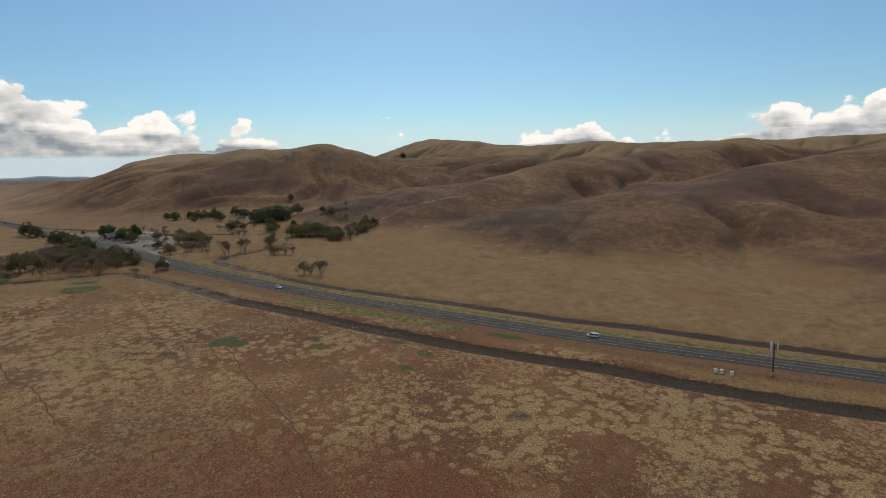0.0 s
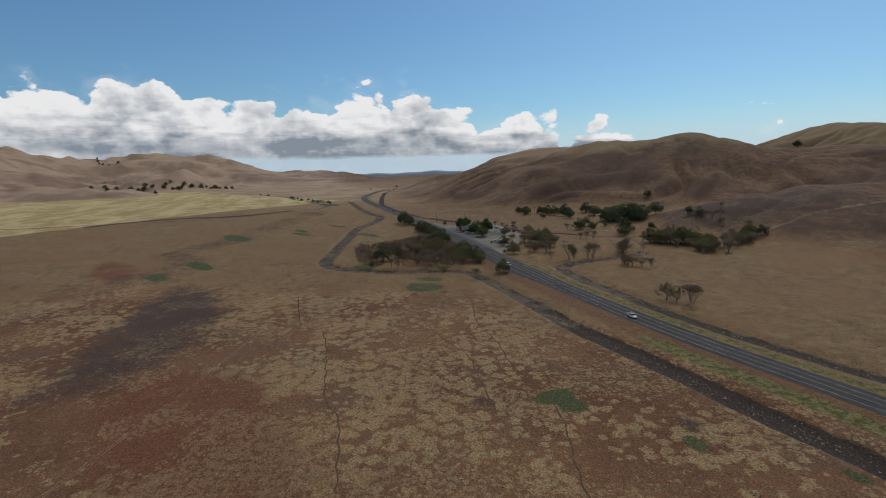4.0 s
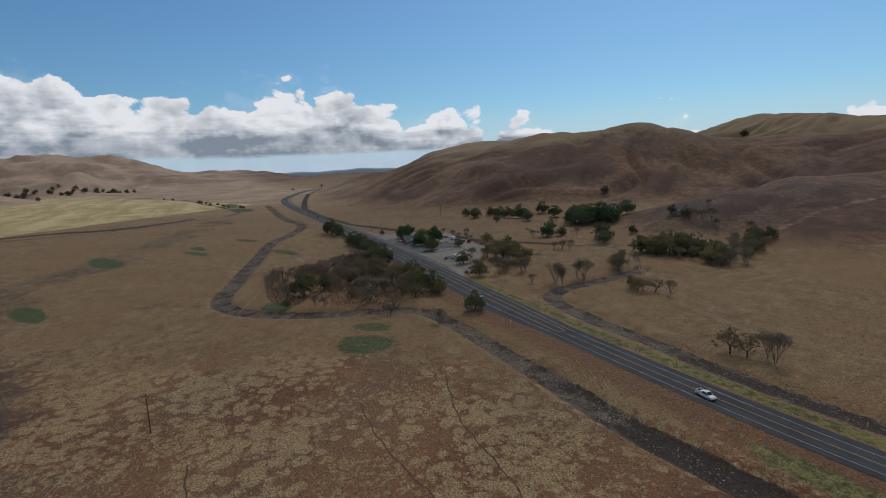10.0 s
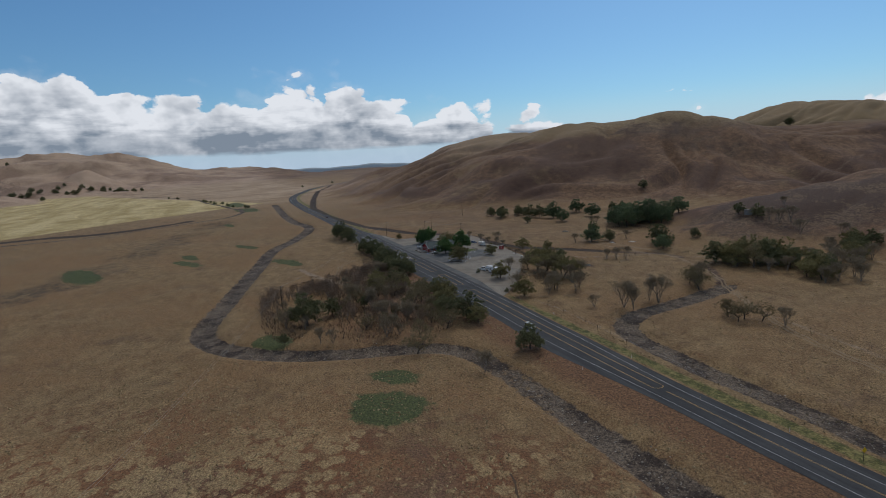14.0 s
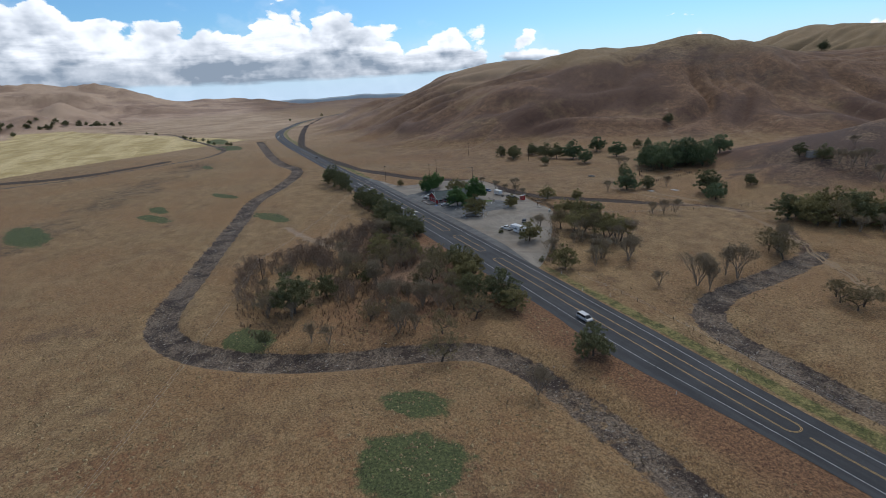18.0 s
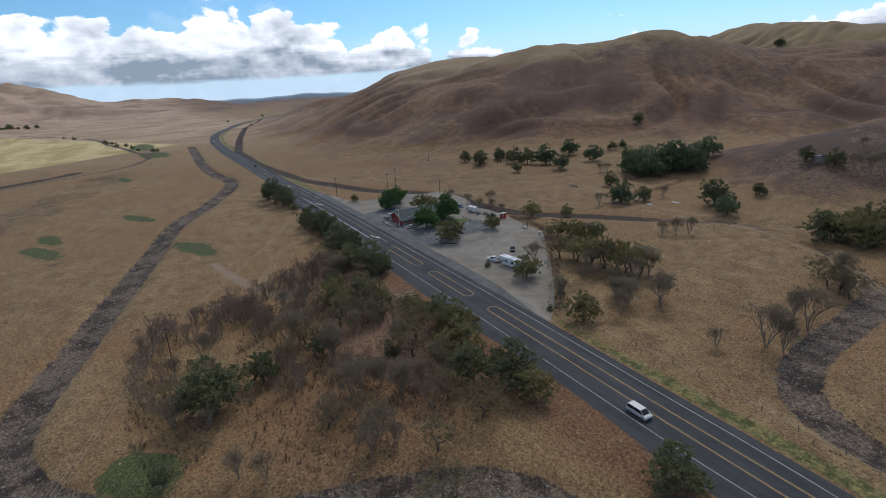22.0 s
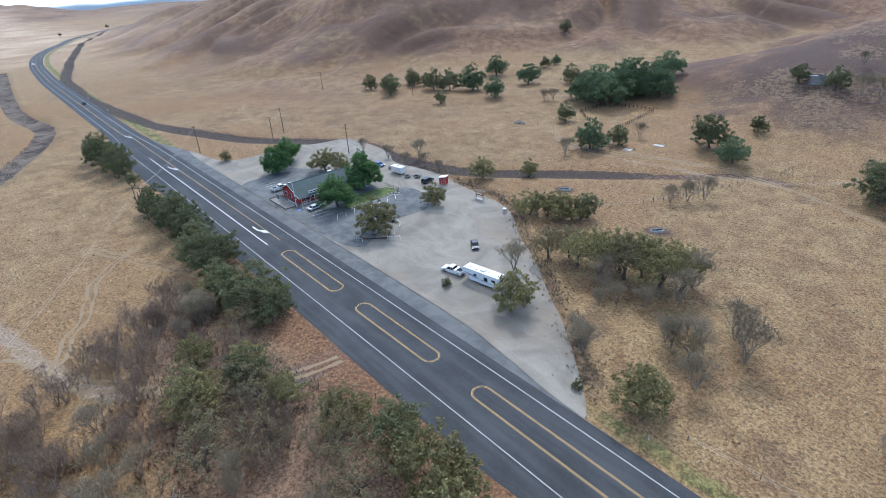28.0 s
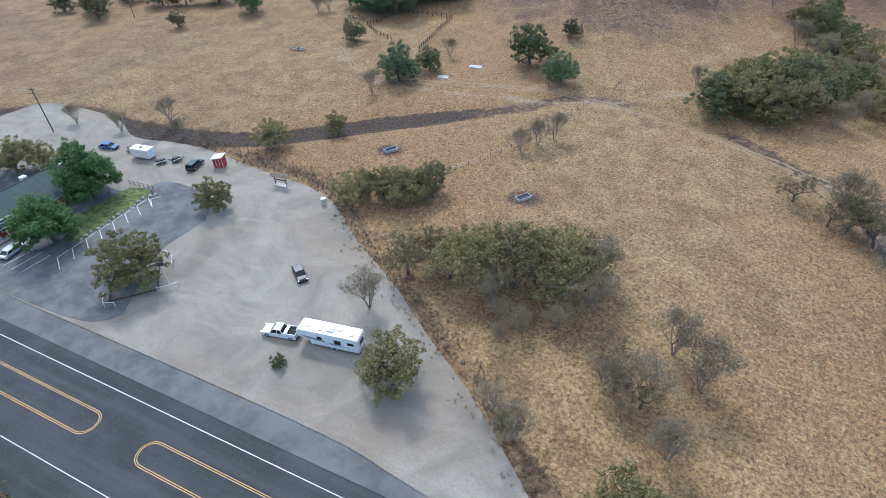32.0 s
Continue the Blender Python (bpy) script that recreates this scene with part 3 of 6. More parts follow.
GREEN_SPOTS = [(-357, 114, 11, 9, 62), (-375, 122, 8, 5, 50), (-613, 57, 17, 5, 28), (-637, 58, 12, 4, 20), (-654, 96, 15, 4, 25), (-572, 116, 17, 5, 22), (-481, -18, 18, 6, 25), (-451, -40, 13, 6, 20),
               (-610, -2, 26, 9, 20), (-205, 118, 7, 4, 10), (-209, 116, 4, 7, 10), (-174, 137, 4, 2.2, 0), (-133, 157, 4, 2.5, 0), (-130, 142, 3, 2, 0), (-150, 160, 3, 2, 0), (-427, 92, 8, 6, 40), (-820, 90, 16, 4, 10), (-1020, 118, 40, 14, 10), (-1160, 110, 60, 14, 0), (-118, 193, 9, 2.2, 13)]


def line_steps(lo, hi, a, b, fine, grow, low_most, high_most):
    """Grid lines: fine between a and b, wider outside."""
    mid = list(np.arange(a, b, fine))
    out, v, s = [], a, fine
    while v > lo:
        s = min(s * grow, low_most if v > a - 900 else 14 if v > a - 1500 else 160)
        v -= s
        out.append(v)
    out = out[::-1] + mid
    v, s = mid[-1], fine
    while v < hi:
        s = min(s * grow, high_most if v < b + 650 else 12 if v < b + 1500 else 160)
        v += s
        out.append(v)
    return np.array(out)


def make_ground():
    gx, gy = line_steps(-5300, 4600, -720, 60, 2.0, 1.035, 5.0, 14.0), line_steps(-4500, 4800, -20, 345, 2.0, 1.035, 12.0, 5.0)
    x, y = np.meshgrid(gx, gy)
    z = shaped_height(x, y)
    GRID["x"], GRID["y"], GRID["z"] = gx, gy, z
    n, m = x.shape
    me = bpy.data.meshes.new("ground")
    me.vertices.add(n * m)
    me.vertices.foreach_set("co", np.stack([x, y, z], -1).astype(np.float32).ravel())
    i = np.arange(n * m).reshape(n, m)
    quads = np.stack([i[:-1, :-1], i[:-1, 1:], i[1:, 1:], i[1:, :-1]], -1).reshape(-1, 4)
    me.loops.add(quads.size)
    me.loops.foreach_set("vertex_index", quads.ravel().astype(np.int32))
    me.polygons.add(len(quads))
    me.polygons.foreach_set("loop_start", (np.arange(len(quads)) * 4).astype(np.int32))
    me.polygons.foreach_set("use_smooth", np.ones(len(quads), bool))
    me.update(calc_edges=True)
    xf, yf, zf = x.ravel(), y.ravel(), z.ravel()
    d_road, side = distance(xf, yf, ROAD_LINE, 60)
    south = side > 0
    masks = {"slope": np.maximum(ease(zf - apron(xf, yf), 0.5, 9), 0.65 * blob(xf, yf, -880, 330, 260, 75, -8))}
    soil = 1.1 * blob(xf, yf, -60, 60, 170, 110) + 0.9 * blob(xf, yf, -240, 60, 110, 75) + 0.7 * blob(xf, yf, -330, -60, 160, 60) + 0.8 * blob(xf, yf, 100, 30, 200, 200)
    masks["soil"] = np.clip(soil, 0, 1) * (yf < 200)
    rust = 1.0 * blob(xf, yf, -235, 8, 46, 24, 20) + 0.9 * blob(xf, yf, -486, -74, 40, 16, 20) + 0.8 * blob(xf, yf, -110, 30, 60, 40) + 0.6 * blob(xf, yf, -60, 90, 60, 26, 10)
    # where sunlight is painted: high ground, the far ridge and one shoulder
    masks["crest"] = np.maximum(0.75 * ease(zf - apron(xf, yf), 52, 96), 1.1 * ease(yf, 1150, 1350) * ease(zf - apron(xf, yf), 20, 60)) * (xf < 400) + 0.35 * blob(xf, yf, -1000, 520, 120, 60, 10)
    masks["rust"] = np.clip(rust, 0, 1)
    masks["litter"] = np.clip(0.85 * blob(xf, yf, -450, 152, 42, 17, -6) + 0.6 * blob(xf, yf, -500, 152, 26, 12, -8), 0, 0.85)
    masks["grit"] = 1 - ease(distance(xf, yf, [(-472, 173), (-472.8, 167), (-472.2, 160)], 15)[0], 1.6, 4.4)
    weed_line = spline([(-454, -56), (-448, -40), (-490, -32), (-540, -38), (-575, -22), (-610, -2), (-640, 14), (-700, 30), (-790, 60), (-860, 84)], 8.0)
    masks["weeds"] = np.clip(1 - ease(distance(xf, yf, weed_line, 60)[0], 4, 46), 0, 1) * 0.55
    mud = np.zeros(xf.shape)
    for line, lo, hi, wide in ((CREEK_S, -268, 700, 6.0), (CREEK_N, -296, 700, 3.6), (WASH_N, -1500, -480, 4.4)):
        gone = 1 - ease(distance(xf, yf, line, 20)[0], wide * 0.6, wide * 1.15)
        mud = np.maximum(mud, gone * ease(xf, lo - 30, lo + 30) * (1 - ease(xf, hi - 20, hi + 20)))
    lips = spline([(-807, -180), (-847, -136), (-854, -82), (-852, -23), (-879, 26), (-905, 50)], 8.0)
    mud = np.maximum(mud, 0.8 * (1 - ease(distance(xf, yf, lips, 30)[0], 4, 13)))
    masks["mud"] = mud
    dark = 0.82 * blob(xf, yf, -318, -18, 66, 30, -8) + 0.45 * blob(xf, yf, -385, -12, 40, 16, 10)  + 0.95 * blob(xf, yf, -250, 430, 110, 45, -25) + 1.25 * blob(xf, yf, -455, 425, 66, 42, 55) + 0.7 * blob(xf, yf, -800, 610, 70, 35, 40) + 0.6 * blob(xf, yf, -690, 640, 60, 30, 30) + 0.5 * blob(xf, yf, -120, 520, 120, 50, 0)
    berm = spline([(-433, 197), (-448, 209.5), (-460, 218), (-471, 226), (-484, 235), (-497, 245), (-517, 248), (-540, 251)], 5.0)
    dark = np.maximum(dark, 0.6 * (1 - ease(distance(xf, yf, berm, 15)[0], 1.5, 4.0)))
    dark = np.maximum(dark, 0.55 * blob(xf, yf, -2600, -640, 380, 170, 22))
    for cx, cy, rx, ry in BURNT:
        dark = np.maximum(dark, 0.85 * blob(xf, yf, cx, cy, rx, ry))
    for cx, cy in ((-492, 264), (-457, 257)):
        dark = np.maximum(dark, 1.2 * blob(xf, yf, cx, cy, 3.4, 2.8))
    slim = 0.5 + 0.5 * ease(-xf, 505, 560)
    dark = np.maximum(dark, (1 - ease(xf, -452, -436) * (1 - ease(xf, -428, -420))) * (0.62 + 0.53 * slim) * (1 - ease(distance(xf, yf, WASH_N, 20)[0] / slim, 3.4, 6.0)))
    masks["dark"] = np.clip(dark, 0, 1.2)
    masks["red"] = np.clip(0.6 * blob(xf, yf, -420, 130, 60, 35) + (1 - ease(d_road, 12, 26)) * (yf < np.interp(xf, ROAD_LINE[:, 0], ROAD_LINE[:, 1])) * 0.75 + 0.6 * blob(xf, yf, -100, 40, 120, 60), 0, 1) * (xf > -560)
    inner = np.minimum(47 + 0.42 * (xf + 1450), -70 - 1.0 * (xf + 905))
    masks["field"] = ease(inner - yf, 0, 40) * (yf > -900) * ease(4 - hills(xf, yf), -2, 2)
    green = np.zeros(xf.shape)
    for cx, cy, rx, ry, turn in GREEN_SPOTS:
        green = np.maximum(green, blob(xf, yf, cx, cy, rx, ry, turn))
    masks["green"] = green
    north = yf > np.interp(xf, ROAD_LINE[:, 0], ROAD_LINE[:, 1])
    verge = north * (ease(d_road, 7.5, 8.5) - ease(d_road, 11, 14)) * (1 - blob(xf, yf, -530, 200, 90, 60) * 1.3) + 0.95 * (~north) * (ease(d_road, 10, 12) - ease(d_road, 17, 21)) * ease(xf, -265, -225) * (1 - ease(xf, -150, -125))
    masks["verge"] = np.clip(verge, 0, 1)
    dirt = np.zeros(xf.shape)
    for track, much, wide in ((TRACK_EAST, 0.5, 2.4), (TRACK_COWS, 0.5, 2.4), (TRACK_WOOD, 0.7, 3.4), (TRACK_HILL, 0.45, 4.5), (TRACK_SPUR, 0.35, 4.5)):
        dirt = np.maximum(dirt, much * (1 - ease(distance(xf, yf, spline(track, 8), 15)[0], 0.25 * wide, wide)))
    masks["dirt"] = dirt
    # painted-in sun and haze, growing westwards, plus a sunlit patch on the hill shoulder
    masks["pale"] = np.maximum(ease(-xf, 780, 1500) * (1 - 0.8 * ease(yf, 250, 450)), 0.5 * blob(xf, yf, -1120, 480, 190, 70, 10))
    bed = np.zeros(xf.shape)
    for line, wide in ((CREEK_S, 4.7), (CREEK_N, 4.4), (STREAM_LINE, 3.0)):
        bed = np.maximum(bed, 1 - ease(distance(xf, yf, line, 20)[0], wide * 0.7, wide * 1.3))
    masks["bed"] = bed * (1 - 0.42 * blob(xf, yf, -355, 154, 42, 14))
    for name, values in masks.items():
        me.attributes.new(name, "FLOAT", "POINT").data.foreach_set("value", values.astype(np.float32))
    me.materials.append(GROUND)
    tagged(new("ground", me), "dry golden grassland with bare soil and stream beds", "ground", kind="structure")


def make_distance():
    """Low blue ranges beyond the end of the valley, the haze painted into their colour."""
    verts, faces = [], []
    n = 160
    for i in range(n + 1):
        a = radians(40 + 80 * i / n)
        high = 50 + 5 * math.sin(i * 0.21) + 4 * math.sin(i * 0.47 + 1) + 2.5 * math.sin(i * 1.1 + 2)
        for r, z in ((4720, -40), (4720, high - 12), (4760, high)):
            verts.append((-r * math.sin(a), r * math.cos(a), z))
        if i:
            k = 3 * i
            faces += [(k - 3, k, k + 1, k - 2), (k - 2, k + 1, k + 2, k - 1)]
    tagged(mesh_object("backdrop", verts, faces, plain("haze_blue", (0.44, 0.49, 0.52), 0.95, 0.08, 0.004), smooth=True), "low ranges on the horizon coloured in haze blue", "distant hills", kind="structure")


make_distance()
TRACK_EAST = [(-700, 520), (-560, 402), (-520, 330), (-500, 308), (-462, 312), (-430, 302), (-398, 286), (-360, 262), (-300, 250)]
TRACK_COWS = [(-545, 320), (-520, 300), (-480, 302), (-440, 318), (-400, 350), (-340, 420), (-300, 520)]
TRACK_WOOD = [(-545, 120), (-520, 125), (-508, 128.5), (-494, 134.5), (-485, 144.5), (-475, 154.2), (-470.5, 160)]
TRACK_HILL = [(-366, 520), (-384, 466), (-391, 440), (-395, 419), (-398, 408), (-399, 396), (-410, 378)]
TRACK_SPUR = [(-606, 470), (-618, 522), (-600, 572), (-592, 650), (-600, 760)]
make_ground()


def ribbon(line, offsets, lift, name, mat, parent=None, x_range=None):
    """A strip along the road between two offsets (plus is to its north), each a number or a function of x."""
    verts, faces = [], []
    last = None
    for i, (x, y) in enumerate(line):
        if x_range and not x_range[0] <= x <= x_range[1]:
            last = None
            continue
        a, b = line[max(i - 1, 0)], line[min(i + 1, len(line) - 1)]
        tx, ty = (b - a) / np.hypot(*(b - a))
        z = float(road_level(np.array(x))) + lift
        row = []
        for o in offsets:
            o = o(x) if callable(o) else o
            row.append(len(verts))
            verts.append((x - ty * o, y + tx * o, z - 0.012 * abs(o)))
        if last:
            faces += [(last[k], row[k], row[k + 1], last[k + 1]) for k in range(len(row) - 1)]
        last = row
    return mesh_object(name, verts, faces, mat, parent)


def widen(x):
    """The left-turn pocket in front of the cafe: half widths grow along it."""
    return float(ease(np.array(x), -700, -640) * (1 - ease(np.array(x), -380, -320)))


def make_road():
    fine = spline(ROAD, 3.0)
    fine = fine[(fine[:, 0] > -2300) & (fine[:, 0] < 2200)]
    road = ribbon(fine, [lambda x: -6.2 - 4.8 * widen(x), -3, 0, 3, lambda x: 6.7 + 1.1 * widen(x)], 0.0, "road", ASPHALT)
    tagged(road, "two-lane grey asphalt highway with painted lines", "road", kind="structure")
    ribbon(fine, [lambda x: -3.74 - 2.25 * widen(x), lambda x: -3.64 - 2.25 * widen(x)], 0.012, "edge_line", WHITE_LINE, road)
    ribbon(fine, [lambda x: 3.66 + 1.85 * widen(x), lambda x: 3.77 + 1.85 * widen(x)], 0.012, "edge_line", WHITE_LINE, road)
    for lo, hi in ((-2300, -690), (-330, 2200)):
        for o in (-0.22, 0.1):
            ribbon(fine, [o + 0.01, o + 0.11], 0.012, "centre_line", YELLOW_LINE, road, (lo, hi))
    # long painted islands with round ends
    for x0, x1 in ((-519, -492), (-484, -458), (-448, -330)):
        for inset in (0.0, 0.25):
            r, c = 1.9 - inset, 0.2
            ring = []
            for k in range(2):
                rr = r - 0.1 * k
                pts = [(x0 + 1.9 - rr * math.sin(a), c + rr * math.cos(a)) for a in np.linspace(0, math.pi, 12)] + [(x1 - 1.9 + rr * math.sin(a), c - rr * math.cos(a)) for a in np.linspace(0, math.pi, 12)]
                long = []
                for (xa, oa), (xb, ob) in zip(pts, pts[1:] + pts[:1]):
                    n = max(1, int(abs(xb - xa) / 4))
                    long += [(xa + (xb - xa) * j / n, oa + (ob - oa) * j / n) for j in range(n)]
                ring.append(long)
            n = min(len(ring[0]), len(ring[1]))
            verts = []
            for loop in ring:
                for px, o in loop[:n]:
                    verts.append((px, float(np.interp(px, ROAD_LINE[:, 0], ROAD_LINE[:, 1])) + o, float(road_level(np.array(px))) + 0.014 - 0.012 * abs(o)))
            mesh_object("island_line", verts, [(j, (j + 1) % n, n + (j + 1) % n, n + j) for j in range(n)], YELLOW_LINE, road)
    # turn pocket west of the islands
    ribbon(fine, [2.0, 2.15], 0.012, "pocket_line", YELLOW_LINE, road, (-690, -522))
    ribbon(fine, [-1.75, -1.45], 0.012, "pocket_line", WHITE_LINE, road, (-640, -524))
    for ax in (-540, -619, -688):
        make_arrow(ax, road)
    ribbon(fine, [4.3, 5.6], 0.013, "paint_patch", WHITE_LINE, road, (-426, -422))
    return road


def make_shoulder():
    fine = spline(ROAD, 3.0)
    strip = ribbon(fine, [lambda x: 6.2 + 1.55 * widen(x), lambda x: 7.9 + 5.6 * float(ease(np.array(x), -665, -630) * (1 - ease(np.array(x), -462, -430)))], 0.06, "road_shoulder", SHOULDER, None, (-668, -425))
    tagged(strip, "smooth pale grey paved shoulder beside the gravel lot", "shoulder", kind="structure")


def make_arrow(ax, road):
    """A left-turn arrow."""
    shape = [(0, -0.1), (2.2, -0.1), (2.9, 0.35), (2.7, 0.75), (3.6, 0.35), (4.3, 1.15), (3.0, 1.25), (3.1, 0.95), (2.5, 0.7), (2.1, 0.25), (0, 0.25)]
    verts = [(ax + u, float(np.interp(ax + u, ROAD_LINE[:, 0], ROAD_LINE[:, 1])) + 0.25 + v, float(road_level(np.array(ax + u))) + 0.014) for u, v in ((1.7 * p, 1.5 * q) for p, q in shape)]
    bm = bmesh.new()
    bm.faces.new([bm.verts.new(v) for v in verts])
    bmesh.ops.triangulate(bm, faces=bm.faces)
    bmesh.ops.recalc_face_normals(bm, faces=bm.faces)
    if sum(f.normal.z for f in bm.faces) < 0:
        bmesh.ops.reverse_faces(bm, faces=bm.faces)
    part("turn_arrow", bm, WHITE_LINE, road)


def part(name, bm, mat, parent=None, label=""):
    """Links a bmesh as one mesh object under a thing or a part."""
    me = bpy.data.meshes.new(name)
    bm.to_mesh(me)
    bm.free()
    me.materials.append(mat)
    ob = new(name, me)
    ob.parent = parent
    if label:
        ob["label"] = label
    return ob


def draped(name, outline, lift, mat, label, category, step=3.0, parent=None):
    """A flat area laid on the ground, cut from a grid and clipped to a smooth outline."""
    line = spline(outline + outline[:1], 3.0)[:-1]
    bm = bmesh.new()
    f = bm.faces.new([bm.verts.new((x, y, 0)) for x, y in line])
    lo, hi = line.min(0), line.max(0)
    for axis, normal in ((0, (1, 0, 0)), (1, (0, 1, 0))):
        for v in np.arange(lo[axis] + step, hi[axis], step):
            co = (v, 0, 0) if axis == 0 else (0, v, 0)
            bmesh.ops.bisect_plane(bm, geom=bm.verts[:] + bm.edges[:] + bm.faces[:], plane_co=co, plane_no=normal)
    xs, ys = np.array([v.co.x for v in bm.verts]), np.array([v.co.y for v in bm.verts])
    for v, z in zip(bm.verts, ground_height(xs, ys)):
        v.co.z = z + lift
    bmesh.ops.recalc_face_normals(bm, faces=bm.faces)
    if sum(f.normal.z for f in bm.faces) < 0:
        bmesh.ops.reverse_faces(bm, faces=bm.faces)
    return tagged(part(name, bm, mat, parent), label, category, kind="structure")


make_road()
make_shoulder()
LOT = [(-431, 190.9), (-433, 194), (-447, 207), (-458, 215), (-469, 223.5), (-482, 232), (-496, 242), (-517, 245), (-540, 248), (-556, 246), (-571, 252), (-596, 251), (-603, 236), (-606, 205), (-618, 199), (-634, 197), (-620, 195.0), (-540, 194.8), (-470, 194.8), (-452, 193.4), (-440, 191.6)]
YARD = [(-506, 199.5), (-512, 211), (-513.5, 217), (-512.5, 225), (-517, 230), (-524, 233), (-532, 232), (-536, 226), (-560, 226), (-580, 214), (-578, 204), (-576, 195.2), (-560, 195.0), (-540, 195.0), (-518, 195.2), (-509, 196.4)]
draped("gravel_lot", LOT, 0.14, GRAVEL, "wide pale grey gravel parking lot beside the highway", "parking lot")
draped("parking_yard", YARD, 0.19, YARD_LOOK, "worn grey asphalt yard in front of the cafe", "parking yard")


# ---- cattle trails and wheel tracks ----
TRAIL_SOIL = material("trodden_soil", lambda g, p: (g.mix(g.noise(p, 0.8, 5.0), (0.065, 0.042, 0.027), (0.12, 0.08, 0.05)), 0.95))
TRACK_DUST = material("pale_track_dust", lambda g, p: (g.mix(g.noise(p, 0.5, 6.0, 0.7), (0.17, 0.118, 0.07), (0.29, 0.215, 0.135)), 0.95))


def make_trail(points, wide, mat, name, label, lift=0.05):
    line = spline(points, 1.2)
    rng = random.Random(len(points))
    verts, faces = [], []
    for i, (x, y) in enumerate(line):
        a, b = line[max(i - 1, 0)], line[min(i + 1, len(line) - 1)]
        tx, ty = (b - a) / max(1e-6, np.hypot(*(b - a)))
        j, w = 0.25 * math.sin(i * 0.7) + rng.uniform(-0.12, 0.12), wide / 2 * rng.uniform(0.45, 1.25)
        for o in (j - w, j + w):
            px, py = x - ty * o, y + tx * o
            verts.append((px, py, at_ground(px, py) + lift))
        if i:
            k = 2 * i
            faces.append((k - 2, k, k + 1, k - 1))
    tagged(mesh_object(name, verts, faces, mat), label, "trail", kind="structure")


make_trail([(-316, 128), (-303, 124), (-287, 120), (-258, 118), (-236, 114), (-202, 113), (-173, 103), (-156, 98), (-125, 89), (-99, 77)], 0.55, TRAIL_SOIL, "cattle_trail", "narrow dark cattle trail trodden through the grass")
make_trail([(-312, 99), (-288, 98), (-264, 101), (-251, 103), (-233, 100), (-205, 96)], 0.45, TRAIL_SOIL, "cattle_trail", "narrow dark cattle trail trodden through the grass")
make_trail([(-301, 54), (-276, 53.5), (-250, 51), (-232, 49.5), (-217, 52), (-184, 48)], 0.5, TRAIL_SOIL, "cattle_trail", "narrow dark cattle trail trodden through the grass")
for o in (0.0, 1.9):
    make_trail([(-519 - o, 122 + o), (-510 - o, 127 + o), (-498 - o, 131 + o), (-493 - o, 136 + o), (-488 - o, 142 + o), (-478 - o, 152 + o), (-473.5 - o, 159), (-471.5 - o, 165), (-470 - o, 170.5)], 0.9, TRACK_DUST, "wheel_track", "pale dusty wheel track through dry grass")
    make_trail([(-553, 154 + o), (-540, 142 + o), (-525, 137 + o), (-516, 132 + o), (-508, 129 + o)], 0.8, TRACK_DUST, "wheel_track", "pale dusty wheel track through dry grass")
    make_trail([(-510, 168 + o), (-531, 158 + o), (-551, 149 + o), (-564, 143 + o)], 0.6, TRACK_DUST, "wheel_track", "pale dusty wheel track through dry grass")
    make_trail([(-544, 320 + o), (-522, 302 + o), (-500, 303 + o), (-462, 312 + o), (-430, 302 + o), (-398, 286 + o), (-366, 264 + o), (-330, 246 + o), (-280, 240 + o)], 0.8, TRACK_DUST, "wheel_track", "pale dusty wheel track through dry grass")


# ---- trees ----
def limb(bm, a, b, ra, rb, sides=5):
    a, b = Vector(a), Vector(b)
    d = (b - a).normalized()
    u = d.orthogonal().normalized()
    v = d.cross(u)
    rings = []
    for p, r in ((a, ra), (b, rb)):
        rings.append([bm.verts.new(p + r * (math.cos(2 * math.pi * k / sides) * u + math.sin(2 * math.pi * k / sides) * v)) for k in range(sides)])
    for k in range(sides):
        bm.faces.new((rings[0][k], rings[0][(k + 1) % sides], rings[1][(k + 1) % sides], rings[1][k]))


def grow(bm, tips, rng, a, d, length, r, depth, spread, sides=5):
    """A limb that bends, tapers and forks."""
    p, d = Vector(a), Vector(d).normalized()
    n = 3 if depth > 1 else 2
    for i in range(n):
        q = p + d * length / n
        limb(bm, p, q, r * (1 - 0.25 * i / n), r * (1 - 0.25 * (i + 1) / n), sides)
        p = q
        d = (d + Vector((rng.uniform(-1, 1), rng.uniform(-1, 1), rng.uniform(-0.3, 0.6))) * 0.22).normalized()
    tips.append((p, depth))
    if depth == 0:
        return
    k = rng.randint(2, 3)
    turn = rng.uniform(0, 6.28)
    for j in range(k):
        a2 = turn + 6.28 * j / k + rng.uniform(-0.4, 0.4)
        side = Vector((math.cos(a2), math.sin(a2), 0))
        grow(bm, tips, rng, p, d * (1 - spread) + side * spread + Vector((0, 0, 0.15)), length * rng.uniform(0.62, 0.85), r * 0.62, depth - 1, spread, max(3, sides - 1))


